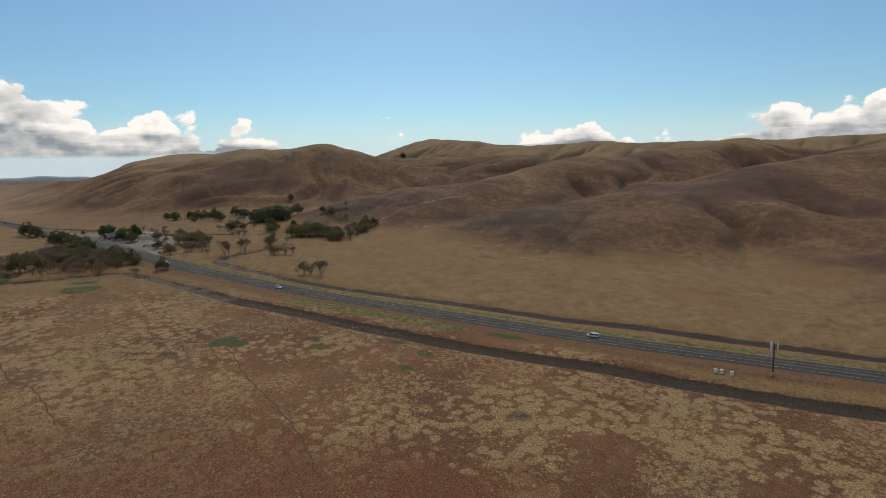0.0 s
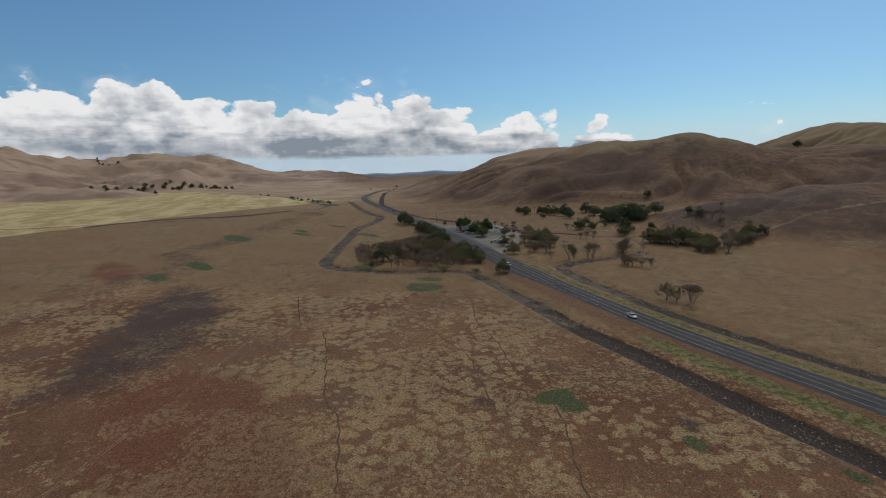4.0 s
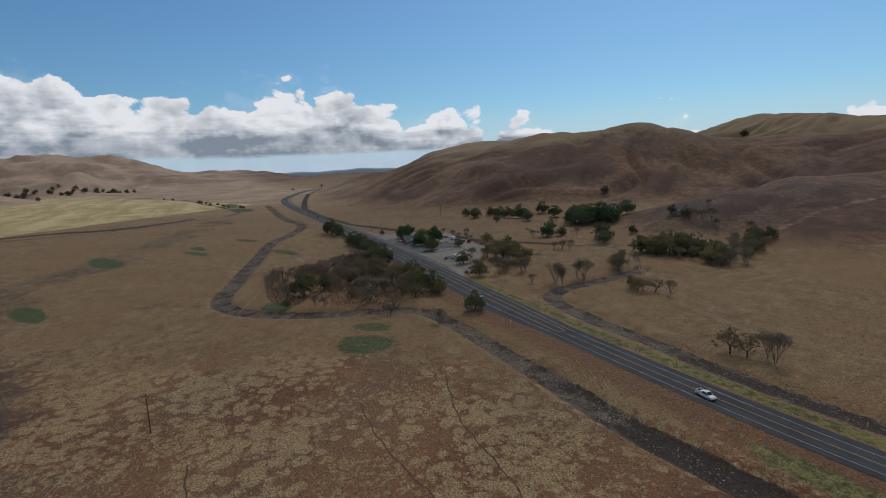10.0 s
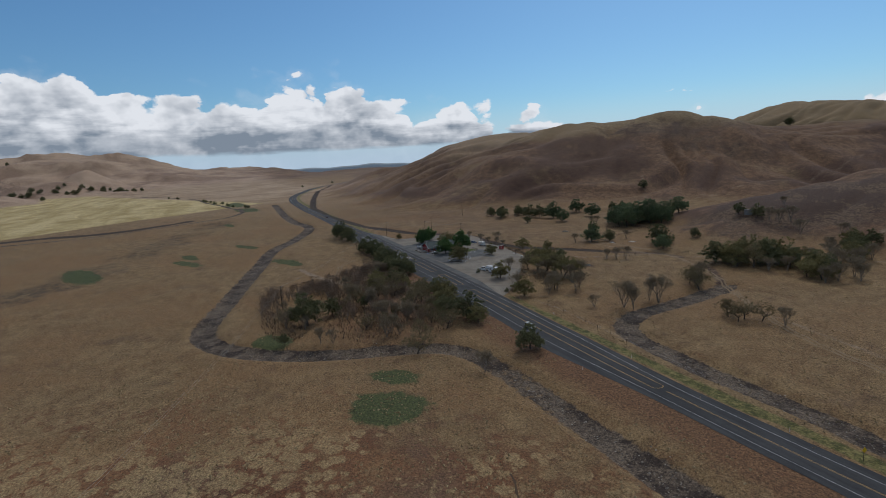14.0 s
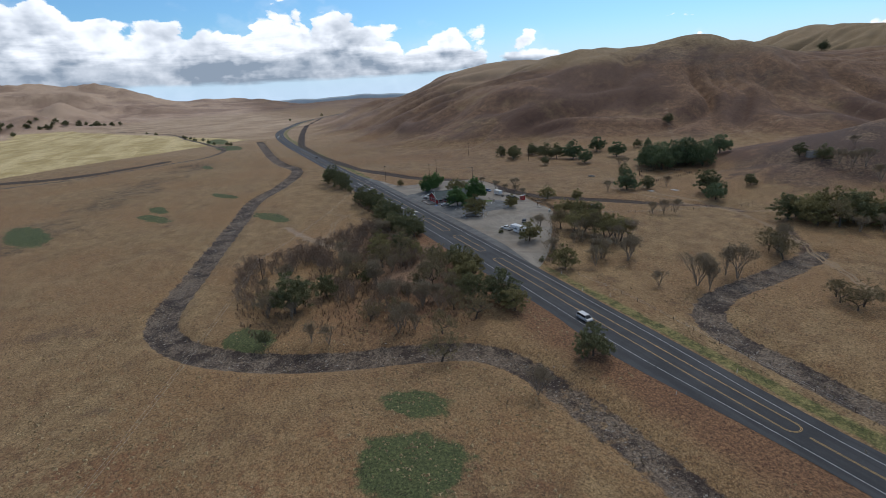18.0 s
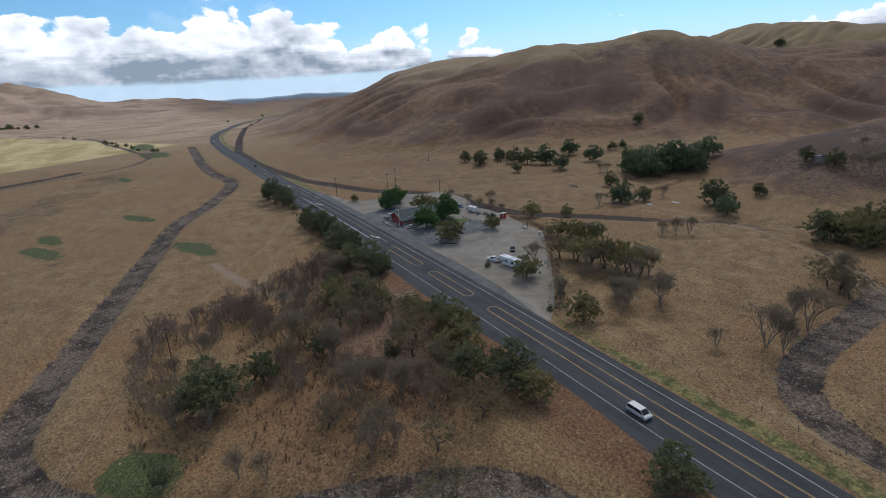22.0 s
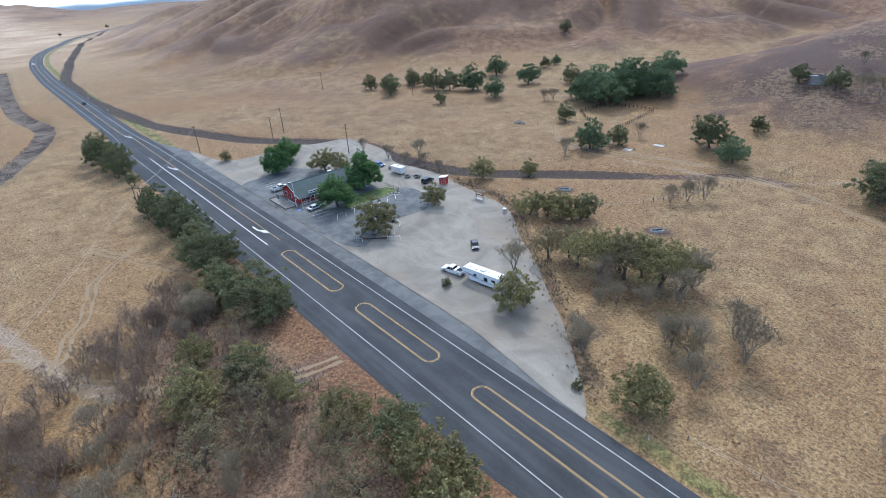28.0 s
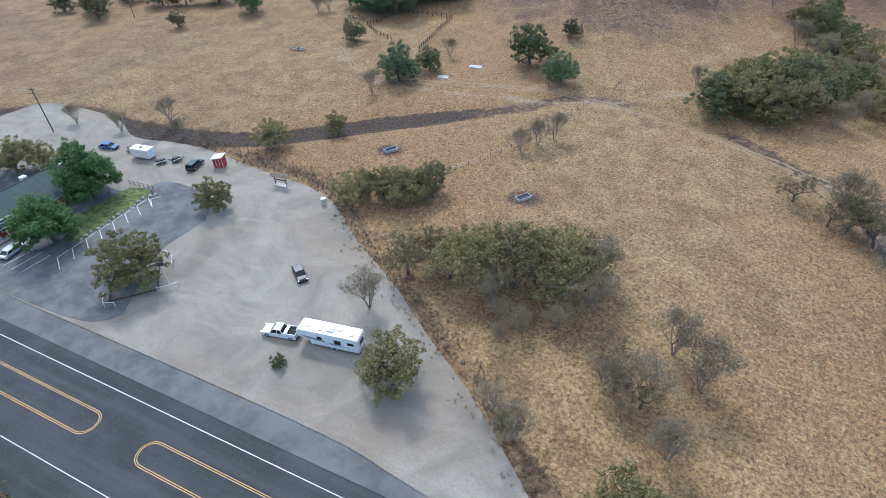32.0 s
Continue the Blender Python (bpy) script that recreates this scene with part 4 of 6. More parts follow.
def leaf_cloud(bm, rng, centre, radius, count, size):
    for _ in range(count):
        w = Vector((rng.gauss(0, 1), rng.gauss(0, 1), rng.gauss(0, 1))).normalized() * radius * rng.random() ** 0.4
        p = Vector(centre) + Vector((w.x, w.y, w.z * 0.75))
        n = (w.normalized() + Vector((rng.gauss(0, 0.6), rng.gauss(0, 0.6), rng.gauss(0.3, 0.6)))).normalized()
        u = n.orthogonal().normalized()
        a = rng.uniform(0, 6.28)
        u = (u * math.cos(a) + n.cross(u) * math.sin(a))
        v = n.cross(u)
        s = size * rng.uniform(0.6, 1.35)
        bend = n * s * 0.25
        q = [bm.verts.new(p - u * s), bm.verts.new(p - v * s * 0.55 + bend), bm.verts.new(p + u * s), bm.verts.new(p + v * s * 0.55 + bend)]
        bm.faces.new(q)


def make_tree(name, seed, leaves, bark, label, height=10.0, width=0.5, lobes=9, clouds=15, per=29, size=0.21, low=0.12, spread=0.55, depth=3, category="tree"):
    """A tree ten metres high: tapered trunk with limbs, and a loose crown of lobes made of leaf clumps."""
    rng = random.Random(seed)
    thing = new(name)
    bm, tips = bmesh.new(), []
    lean = Vector((rng.uniform(-0.2, 0.2), rng.uniform(-0.2, 0.2), 1))
    grow(bm, tips, rng, (0, 0, -0.4), lean, height * 0.2 + 0.4, height * 0.032, depth, spread)
    part("trunk", bm, bark, thing)
    bm = bmesh.new()
    turn = rng.uniform(0, 6.28)
    for k in range(lobes):
        u = 0.0 if k == 0 else (0.35 + 0.65 * rng.random()) * width * 0.62
        a = turn + 2.4 * k
        h = 0.76 if k == 0 else rng.uniform(low + 0.18, 0.76 - 0.35 * u / width)
        r = height * rng.uniform(0.17, 0.25) * (1.15 if k == 0 else 1.0)
        c = Vector((math.cos(a) * u * height, math.sin(a) * u * height, h * height))
        for j in range(clouds):
            w = Vector((rng.gauss(0, 1), rng.gauss(0, 1), rng.gauss(0.15, 0.9))).normalized() * r * rng.uniform(0.55, 1.08)
            q = c + Vector((w.x, w.y, w.z * 0.85))
            if q.z > height * low:
                leaf_cloud(bm, rng, q, height * rng.uniform(0.04, 0.085), int(per * rng.uniform(0.6, 1.4)), size * height / 10)
    part("crown", bm, leaves, thing)
    return tagged(thing, label, category)


def make_bare(name, seed, bark, leaves, label, height=6.0, leaf_count=90, depth=4, spread=0.42, category="tree", stems=3, size=0.12, thick=0.012, first=0.34, tilt=0.35):
    """A dry, nearly leafless shrub or sapling of many thin stems."""
    rng = random.Random(seed)
    thing = new(name)
    bm, tips = bmesh.new(), []
    for s in range(stems):
        a = rng.uniform(0, 6.28)
        grow(bm, tips, rng, (0.03 * math.cos(a), 0.03 * math.sin(a), -0.2), (tilt * math.cos(a), tilt * math.sin(a), 1), height * first, height * thick, depth, spread, 4)
    zmax = max(p.z for p, d in tips)
    for v in bm.verts:
        v.co *= height / zmax
    part("stem", bm, bark, thing)
    bm = bmesh.new()
    for k in range(leaf_count):
        p, d = rng.choice(tips)
        leaf_cloud(bm, rng, p * (height / zmax), height * 0.07, 3, size)
    part("foliage", bm, leaves, thing)
    return tagged(thing, label, category)


def plant(makers, spots, rng, scale_ref, group=""):
    """Sets copies of some model trees at x, y, height."""
    for i, (x, y, h) in enumerate(spots):
        src = makers[rng.randrange(len(makers))]
        s = h / scale_ref
        m = pose(x, y, at_ground(x, y) - 0.05, 0, 0, rng.uniform(0, 360)) @ Matrix.Diagonal((s * rng.uniform(0.9, 1.15), s * rng.uniform(0.9, 1.15), s, 1))
        ob = copy_thing(src, m)
        ob.matrix_basis = m
        if group:
            ob["group"] = group


def discard(things):
    for t in things:
        for o in [*t.children_recursive, t]:
            bpy.data.objects.remove(o)


OAKS = [make_tree("oak_tree", s, OAK, BARK, "dark green valley oak with a rounded ragged crown", width=w, lobes=n, low=l) for s, w, n, l in ((1, 0.54, 14, 0.06), (2, 0.66, 17, 0.04), (3, 0.5, 13, 0.08), (4, 0.74, 18, 0.04))]
FRESH_TREES = [make_tree("shade_tree", s, FRESH, BARK, "full bright green shade tree beside the cafe", width=w, lobes=17, clouds=24, per=36, low=0.06) for s, w in ((11, 0.62), (12, 0.56))]
GROVE_OAKS = [make_tree("oak_tree", s, GROVE_LEAF, BARK, "full green oak with a dense rounded crown", width=w, lobes=16, clouds=18, low=0.04) for s, w in ((15, 0.6), (16, 0.7))]
FADED_TREES = [make_tree("thinning_oak", s, FADED, BARK, "olive-brown oak with a thin autumn crown", width=w, lobes=14, clouds=16, per=30, low=0.06) for s, w in ((21, 0.7), (22, 0.62), (23, 0.8))]
BROWN_TREES = [make_tree("browning_oak", s, BROWNED, BARK, "grey-brown oak with a thin withering crown", width=w, lobes=11, clouds=12, per=17, size=0.18, low=0.1) for s, w in ((26, 0.66), (27, 0.76))]
COPSE_TREES = [make_tree("copse_oak", s, FADED if k else BROWNED, BARK, "olive-brown oak with a bare trunk and ragged crown", width=w, lobes=11, clouds=14, per=22, size=0.19, low=0.26, spread=0.42) for k, (s, w) in enumerate(((61, 0.5), (62, 0.46), (63, 0.56)))]
BARE = [make_bare("bare_tree", s, TWIG, DRY, "grey-brown half-bare tree with thin dry leaves", 8.0, 950, 4, 0.36, stems=5, thick=0.011, first=0.26, tilt=0.24) for s in (31, 32, 33)]
SAPLINGS = [make_bare("dry_sapling", s, TWIG, RUSTY, "thin brown dry sapling in the thicket", 4.0, 170, 2, 0.24, "sapling", 6, 0.075, 0.0085, 0.4, 0.3) for s in (41, 42, 43)]
BUSHES = [make_tree("bush", s, OAK, BARK, "low dark green round bush", height=4.0, width=0.7, lobes=9, clouds=13, per=18, size=0.42, low=0.02, spread=0.7, depth=2, category="bush") for s in (51, 52)]
tree_rng = random.Random(5)
HEDGE = [(-640, 166, 15), (-629, 168, 13), (-618, 168, 10), (-652, 165, 11), (-566, 167, 12), (-554, 167, 12.5), (-543, 167.5, 12), (-522, 167, 12), (-532, 166, 11), (-498, 167, 12.5), (-506, 163, 10), (-575, 166, 9), (-512, 164, 9), (-606, 168, 6)]
plant(OAKS, HEDGE, tree_rng, 10, "trees along the highway")
CAFE_TREES = [(-578, 209, 11.5), (-586, 218, 10.5), (-541, 222, 14), (-534, 208, 11)]
plant(FRESH_TREES, CAFE_TREES, tree_rng, 10, "trees round the cafe")
plant(FADED_TREES, [(-566, 222, 9.5), (-562, 226, 8), (-510, 206.5, 11.5)], tree_rng, 10, "trees round the cafe")
LOT_TREES = [(-513, 229, 8), (-608, 202, 5), (-459.3, 205.6, 10), (-519, 255, 8.5), (-509, 267, 7), (-488, 243, 8.5), (-480, 246, 9.5), (-475, 252, 8.5), (-484, 246, 8), (-477, 248, 8)]
plant(OAKS[:1] + FADED_TREES, LOT_TREES, tree_rng, 10)
EAST_COPSE = [(-468, 227, 9.5), (-461, 229, 10.5), (-455.5, 229.5, 11.5), (-450, 231, 12), (-447.5, 234, 12), (-442.5, 231.5, 11.5), (-439, 235, 10.5), (-453, 234, 12), (-459, 233.5, 10), (-444, 237, 11.5), (-465, 231, 9.5)]
plant(COPSE_TREES, EAST_COPSE, tree_rng, 10, "copse east of the lot")
plant(FADED_TREES, [(-426, 199, 10)], tree_rng, 10, "copse east of the lot")
EAST_BARE = [(-446, 222, 5), (-450, 223, 5), (-441, 225, 5), (-448, 219, 4), (-437, 231, 8), (-470, 217, 8), (-438, 238, 9.5), (-441, 204, 7), (-445, 207, 5), (-427, 217, 8), (-420, 222, 9), (-424, 227, 8), (-464, 276, 6), (-461, 280, 7), (-458, 284, 7), (-504, 325, 6), (-513, 291, 6.5), (-573, 351, 6), (-569, 353, 6), (-459, 413, 6),
             (-366, 148, 7), (-415, 107, 6), (-412, 111, 5.5), (-424, 144, 8), (-429, 136, 8), (-391, 224, 11), (-388, 226, 9), (-391, 242, 12), (-394, 240, 9), (-399, 274, 10), (-273, 222, 10), (-277, 224, 9), (-345, 254, 7), (-397, 214, 5), (-452, 226, 8), (-562, 247, 6), (-576, 245, 5.5), (-553, 255, 7), (-551, 247, 5), (-545, 251, 5), (-536, 250, 5)]
plant(BARE, EAST_BARE, tree_rng, 8, "bare trees")
NORTH_OAKS = [(-424, 313, 10), (-478, 328, 11), (-466, 319, 8), (-471, 350, 5.5), (-510, 302, 10), (-505, 312, 6.5), (-542, 328, 7.5), (-653, 314, 10), (-677, 317, 8), (-660, 337, 7), (-644, 338, 10.5), (-635, 343, 10.5), (-624, 350, 13), (-642, 388, 11.5), (-599, 342, 9.5), (-613, 317, 6),
              (-608, 379, 10.5), (-629, 419, 6), (-630, 431, 6), (-588, 392, 9), (-677, 501, 8), (-662, 320, 9), (-668, 341, 8)]
plant(OAKS + GROVE_OAKS, [(x, y, 1.25 * h) for x, y, h in NORTH_OAKS], tree_rng, 10, "oaks below the hill")
GROVE = [(-552, 360, 14), (-543, 360, 15), (-543, 372, 16), (-537, 376, 16), (-533, 386, 13), (-538, 406, 12), (-556, 372, 14), (-548, 386, 14), (-527, 378, 12), (-560, 362, 12)]
plant(GROVE_OAKS, [(x, y, 1.2 * h) for x, y, h in GROVE], tree_rng, 10, "dark grove below the hill")
SOUTH_WOOD = [(-438, 106, 15), (-446, 118, 9), (-390, 135, 9.5), (-372, 168, 9.5), (-436, 165, 12), (-470, 154, 12), (-463, 143, 11), (-430, 163, 11), (-412, 164, 12), (-404, 165, 9), (-476, 155, 9), (-480, 146, 9), (-492, 167, 10), (-447, 166, 10), (-420, 158, 10)]
plant(OAKS[:2] + FADED_TREES[:2], [q for q in SOUTH_WOOD if q[1] > 160], tree_rng, 10, "wood south of the highway")
plant(OAKS[:1] + BROWN_TREES, [q for q in SOUTH_WOOD if q[1] <= 160], tree_rng, 10, "wood south of the highway")
plant(BROWN_TREES, [(-444, 157, 11), (-453, 159, 10), (-436, 152, 11), (-406, 153, 10), (-426, 155, 9), (-460, 150, 9), (-415, 150, 9), (-470, 145, 8)], tree_rng, 10, "wood south of the highway")
plant(BUSHES, [(-443, 206, 2.6), (-436, 196, 2.2), (-420, 95, 5), (-450, 133, 5.5), (-476, 201.5, 2.6), (-1038, 119, 7), (-1052, 124, 5), (-434, 142, 4), (-440, 148, 4), (-412, 168, 4), (-418, 168, 4)], tree_rng, 4, "bushes")
MIDDLE = [(-286, 218, 11), (-281, 220, 10), (-394, 268, 11), (-398, 271, 10), (-407, 277, 8), (-362, 247, 8), (-357, 249, 9), (-352, 252, 8), (-356, 245, 7.5), (-365, 250, 7)]
plant(BROWN_TREES, MIDDLE, tree_rng, 10, "trees beside the dry creek")
THICKET = [(-424, 318, 10), (-418, 316, 13), (-411, 312, 13), (-405, 316, 14), (-412, 322, 16), (-420, 325, 12), (-405, 326, 15), (-403, 336, 14), (-397, 331, 11), (-410, 332, 14),
           (-382, 321, 9), (-376, 322, 10), (-385, 330, 11), (-378, 331, 11), (-390, 340, 10), (-397, 380, 12), (-392, 372, 12), (-388, 362, 12), (-402, 386, 11), (-395, 391, 9)]
THICKET_BROWN = [(-371, 325, 8), (-372, 318, 7), (-366, 332, 8), (-383, 345, 9), (-372, 338, 9), (-380, 354, 9), (-388, 350, 8), (-395, 342, 8), (-404, 372, 8), (-398, 362, 8), (-384, 372, 8), (-392, 322, 7), (-397, 316, 6), (-430, 330, 5), (-452, 390, 8), (-446, 391, 9), (-443, 397, 9), (-430, 387, 8), (-412, 395, 7)]
plant(BARE, [(x, y, 1.1 * h) for x, y, h in THICKET_BROWN], tree_rng, 8, "bare trees")
plant(OAKS[1:] + FADED_TREES + BROWN_TREES[:1], THICKET, tree_rng, 10, "thicket at the foot of the hill")
HILL_TREES = [(-474.5, 392, 9), (-461, 392, 9.5), (-752, 836, 14), (-757, 838, 12), (-640, 980, 8), (-560, 1010, 7)]
plant(OAKS, HILL_TREES, tree_rng, 10, "trees on the hill")
extra_bare, extra_faded = [], []
for cx, cy, rx, ry, n in ((-430, 140, 28, 16, 16), (-462, 134, 20, 12, 12), (-450, 104, 18, 8, 8), (-500, 156, 18, 6, 8), (-430, 214, 10, 8, 5), (-396, 268, 6, 8, 4)):
    for k in range(n):
        a, u = tree_rng.uniform(0, 6.28), tree_rng.random() ** 0.5
        spot = (cx + rx * u * math.cos(a), cy + ry * u * math.sin(a), tree_rng.uniform(5, 8.5))
        (extra_faded if k % 4 == 0 else extra_bare).append(spot)
plant(BARE, extra_bare, tree_rng, 8, "bare trees")
plant(FADED_TREES, [(-475.5, 146, 10), (-479, 156.5, 8), (-487, 150, 8.5), (-509, 162, 8), (-467, 157.5, 8), (-456.5, 163, 8)], tree_rng, 10, "wood south of the highway")
plant(BROWN_TREES, extra_faded, tree_rng, 10, "wood south of the highway")
sap = []
CLUMPS = [(-507, 144), (-498, 145), (-500, 137), (-496, 139), (-497, 129), (-494, 121), (-490, 123), (-485, 120), (-479, 124), (-477, 125), (-479, 136), (-464, 153), (-459, 153), (-465, 150), (-504, 150), (-505, 156), (-485, 155), (-482, 157), (-509, 150),
          (-492, 108), (-488, 113), (-486, 119), (-486, 99), (-483, 95), (-479, 103), (-478, 110), (-468, 125), (-504, 135), (-516, 155), (-476, 134), (-487, 139), (-438, 134), (-434, 136), (-447, 123), (-441, 125), (-472, 96), (-462, 92), (-450, 95), (-424, 128), (-420, 148)]
for cx, cy in CLUMPS:
    for k in range(9):
        sap.append((cx + tree_rng.gauss(0, 2.6), cy + tree_rng.gauss(0, 2.2), tree_rng.uniform(2.6, 6.0)))
plant(SAPLINGS, sap, tree_rng, 4, "dry saplings")
FAR_GROVE = [(-2060 - 9 * k + 34 * math.sin(k * 2.3), -430 + 9.5 * k + 26 * math.cos(k * 1.7), 15 + 4 * math.sin(k * 1.3)) for k in range(30)] + [(-1760 - 30 * k, -450 + 14 * k + 16 * math.sin(2 * k), 12) for k in range(9)]
FAR_GROVE += [(-3300 - 55 * k, -760 - 30 * k + 14 * math.sin(k), 15) for k in range(9)] + [(-2380 + 40 * math.sin(3 * k), -500 + 26 * k, 9) for k in range(8)]
plant(OAKS, FAR_GROVE, tree_rng, 10, "dark trees at the far edge of the fields")
STREAM = [(-1280, 66, 7), (-1250, 74, 6), (-1210, 80, 7), (-1180, 92, 6), (-1140, 98, 6), (-1090, 104, 5), (-1330, 62, 6), (-1500, 10, 7), (-1560, -10, 6), (-1900, 420, 9), (-1700, 300, 7)]
plant(BUSHES, STREAM, tree_rng, 4, "bushes along the stream")


def scatter_brush():
    """The low dry undergrowth of the wood: twig fans and rusty leaves, past counting."""
    rng = random.Random(77)
    bm = bmesh.new()
    for cx, cy, rx, ry, n in ((-446, 98, 24, 9, 260), (-428, 128, 22, 18, 420), (-458, 128, 22, 14, 420), (-480, 142, 16, 12, 260), (-510, 154, 20, 7, 200), (-420, 150, 16, 10, 240), (-452, 160, 30, 6, 260), (-560, 166, 22, 3, 90)):
        for k in range(n):
            a, u = rng.uniform(0, 6.28), rng.random() ** 0.5
            x, y = cx + rx * u * math.cos(a), cy + ry * u * math.sin(a)
            z, h = at_ground(x, y), rng.uniform(0.5, 1.8)
            for j in range(9):
                t, l = rng.uniform(0, 6.28), h * rng.uniform(0.6, 1.1)
                tip = Vector((x + 0.6 * h * math.cos(t) * rng.random(), y + 0.6 * h * math.sin(t) * rng.random(), z + l))
                w = Vector((-math.sin(t), math.cos(t), 0)) * 0.05
                foot = Vector((x, y, z - 0.05))
                bm.faces.new([bm.verts.new(foot - w), bm.verts.new(foot + w), bm.verts.new(tip)])
                if j < 6:
                    leaf_cloud(bm, rng, tip - Vector((0, 0, 0.25 * l)), 0.35 * h, 2, 0.085)
    tagged(part("undergrowth", bm, RUSTY), "dense dry rusty-brown undergrowth beneath the trees", "undergrowth", kind="stuff")


def scatter_weeds():
    """Low dry weeds on the soil bank round the gravel lot and along the creeks."""
    rng = random.Random(78)
    bm = bmesh.new()
    bank = spline([(-432, 195), (-448, 209.5), (-460, 218), (-471, 226), (-484, 235), (-497, 245), (-517, 248), (-540, 251)], 1.0)
    for line, n, wide in ((bank, 900, 1.7), (CREEK_N[(CREEK_N[:, 0] < -250)], 300, 6.0), (CREEK_S[(CREEK_S[:, 0] > -520) & (CREEK_S[:, 0] < -330)], 300, 5.0)):
        for k in range(n):
            x, y = line[rng.randrange(len(line))]
            x, y = x + rng.gauss(0, wide), y + rng.gauss(0, wide)
            z, h = at_ground(x, y), rng.uniform(0.25, 0.9)
            for j in range(7):
                t = rng.uniform(0, 6.28)
                tip = Vector((x + 0.6 * h * math.cos(t), y + 0.6 * h * math.sin(t), z + h * rng.uniform(0.5, 1)))
                w = Vector((-math.sin(t), math.cos(t), 0)) * 0.06
                foot = Vector((x, y, z - 0.05))
                bm.faces.new([bm.verts.new(foot - w), bm.verts.new(foot + w), bm.verts.new(tip)])
            leaf_cloud(bm, rng, (x, y, z + 0.5 * h), 0.5 * h, 5, 0.1)
    tagged(part("dry_weeds", bm, DRY), "dry grey-brown weeds on banks and creek edges", "weeds", kind="stuff")


def scatter_pasture():
    """Low dark dead weeds and droppings of brush, singly over the pasture."""
    rng = random.Random(79)
    bm = bmesh.new()
    for k in range(420):
        x, y = rng.uniform(-475, -360), rng.uniform(196, 330)
        if k % 3 == 0:
            x, y = rng.uniform(-430, -330), rng.uniform(60, 150)
        if math.sin(x * 0.09) + math.sin(y * 0.11 + 2) < -0.6 or -x - 428 > (y - 186) / 0.95 - 2 and y > 186 and x < -428:
            continue
        z, h = at_ground(x, y), rng.uniform(0.12, 0.45)
        for j in range(rng.randint(3, 9)):
            a, u = rng.uniform(0, 6.28), rng.random() * 1.4
            leaf_cloud(bm, rng, (x + 2 * u * math.cos(a), y + u * math.sin(a), z + 0.4 * h), 0.7 * h, 4, 0.11)
    tagged(part("dead_weeds", bm, DEAD_LEAF), "scattered low dark dead weeds in the pasture", "weeds", kind="stuff")


DEAD_LEAF = leafy("dead_leaves", (0.05, 0.042, 0.034), (0.15, 0.125, 0.095))
scatter_brush()
scatter_weeds()
scatter_pasture()
discard(COPSE_TREES + BROWN_TREES + OAKS + GROVE_OAKS + FRESH_TREES + FADED_TREES + BARE + SAPLINGS + BUSHES)


# ---- building blocks for the things ----
RED_WOOD = plain("red_board_wall", (0.33, 0.045, 0.04), 0.75, 0.25, 0.8)
WHITE_PAINT = plain("white_paint", (0.62, 0.62, 0.60), 0.6, 0.08, 0.7)
RV_WHITE = plain("white_gelcoat", (0.66, 0.67, 0.68), 0.4, 0.04, 0.5)
GREY_STRIPE = plain("grey_decal", (0.18, 0.21, 0.27), 0.4)
ROOF_GREEN = plain("dark_green_roofing", (0.034, 0.054, 0.058), 0.75, 0.22, 0.35)
DARK_GLASS = material("dark_glass", lambda g, p: ((0.015, 0.018, 0.022), 0.06))
BLACK = plain("black_rubber", (0.02, 0.02, 0.022), 0.85)
DARK_PAINT = plain("dark_blue_car_paint", (0.016, 0.022, 0.034), 0.4, 0.1, 1.0)
SILVER = plain("silver_car_paint", (0.5, 0.51, 0.52), 0.35, 0.05, 1.0)
CAR_WHITE = plain("white_car_paint", (0.62, 0.62, 0.61), 0.4, 0.04, 1.0)
GREY_METAL = plain("galvanised_metal", (0.42, 0.43, 0.44), 0.45, 0.15, 2.0, 0.8)
STEEL = plain("bright_wheel_rim", (0.5, 0.5, 0.5), 0.35, 0.1, 3.0, 0.9)
RED_LAMP = plain("red_lamp_glass", (0.4, 0.02, 0.02), 0.3)
POLE_WOOD = plain("weathered_pole", (0.085, 0.062, 0.048), 0.9, 0.3, 2.0)
FENCE_WOOD = plain("grey_fence_wood", (0.14, 0.105, 0.08), 0.9, 0.3, 2.0)
CONCRETE = plain("old_concrete", (0.36, 0.34, 0.31), 0.9, 0.2, 1.2)
DARK_PANEL = plain("dark_sign_panel", (0.04, 0.045, 0.05), 0.6)
SIGN_YELLOW = plain("yellow_sign", (0.75, 0.46, 0.02), 0.5)
ORANGE = plain("orange_plastic", (0.85, 0.16, 0.02), 0.6)
LAWN = material("green_lawn", lambda g, p: (g.mix(g.step(g.noise(p, 0.8, 5.0, 0.6), 0.35, 0.65), (0.045, 0.075, 0.022), (0.13, 0.15, 0.05)), 0.95, 0.0, g.noise(p, 6.0, 3.0)), 0.5, 0.08)
STONE = material("creek_stone", lambda g, p: (g.mix(g.add("ShaderNodeNewGeometry", out="Random Per Island"), (0.12, 0.105, 0.088), (0.34, 0.31, 0.265)), 0.9))
TUFT = material("dry_tufts", lambda g, p: (g.mix(g.add("ShaderNodeNewGeometry", out="Random Per Island"), (0.19, 0.135, 0.07), (0.36, 0.272, 0.15)), 0.95))
FLOOR_PATH = plain("grey_paving", (0.2, 0.19, 0.18), 0.9, 0.15, 0.6)


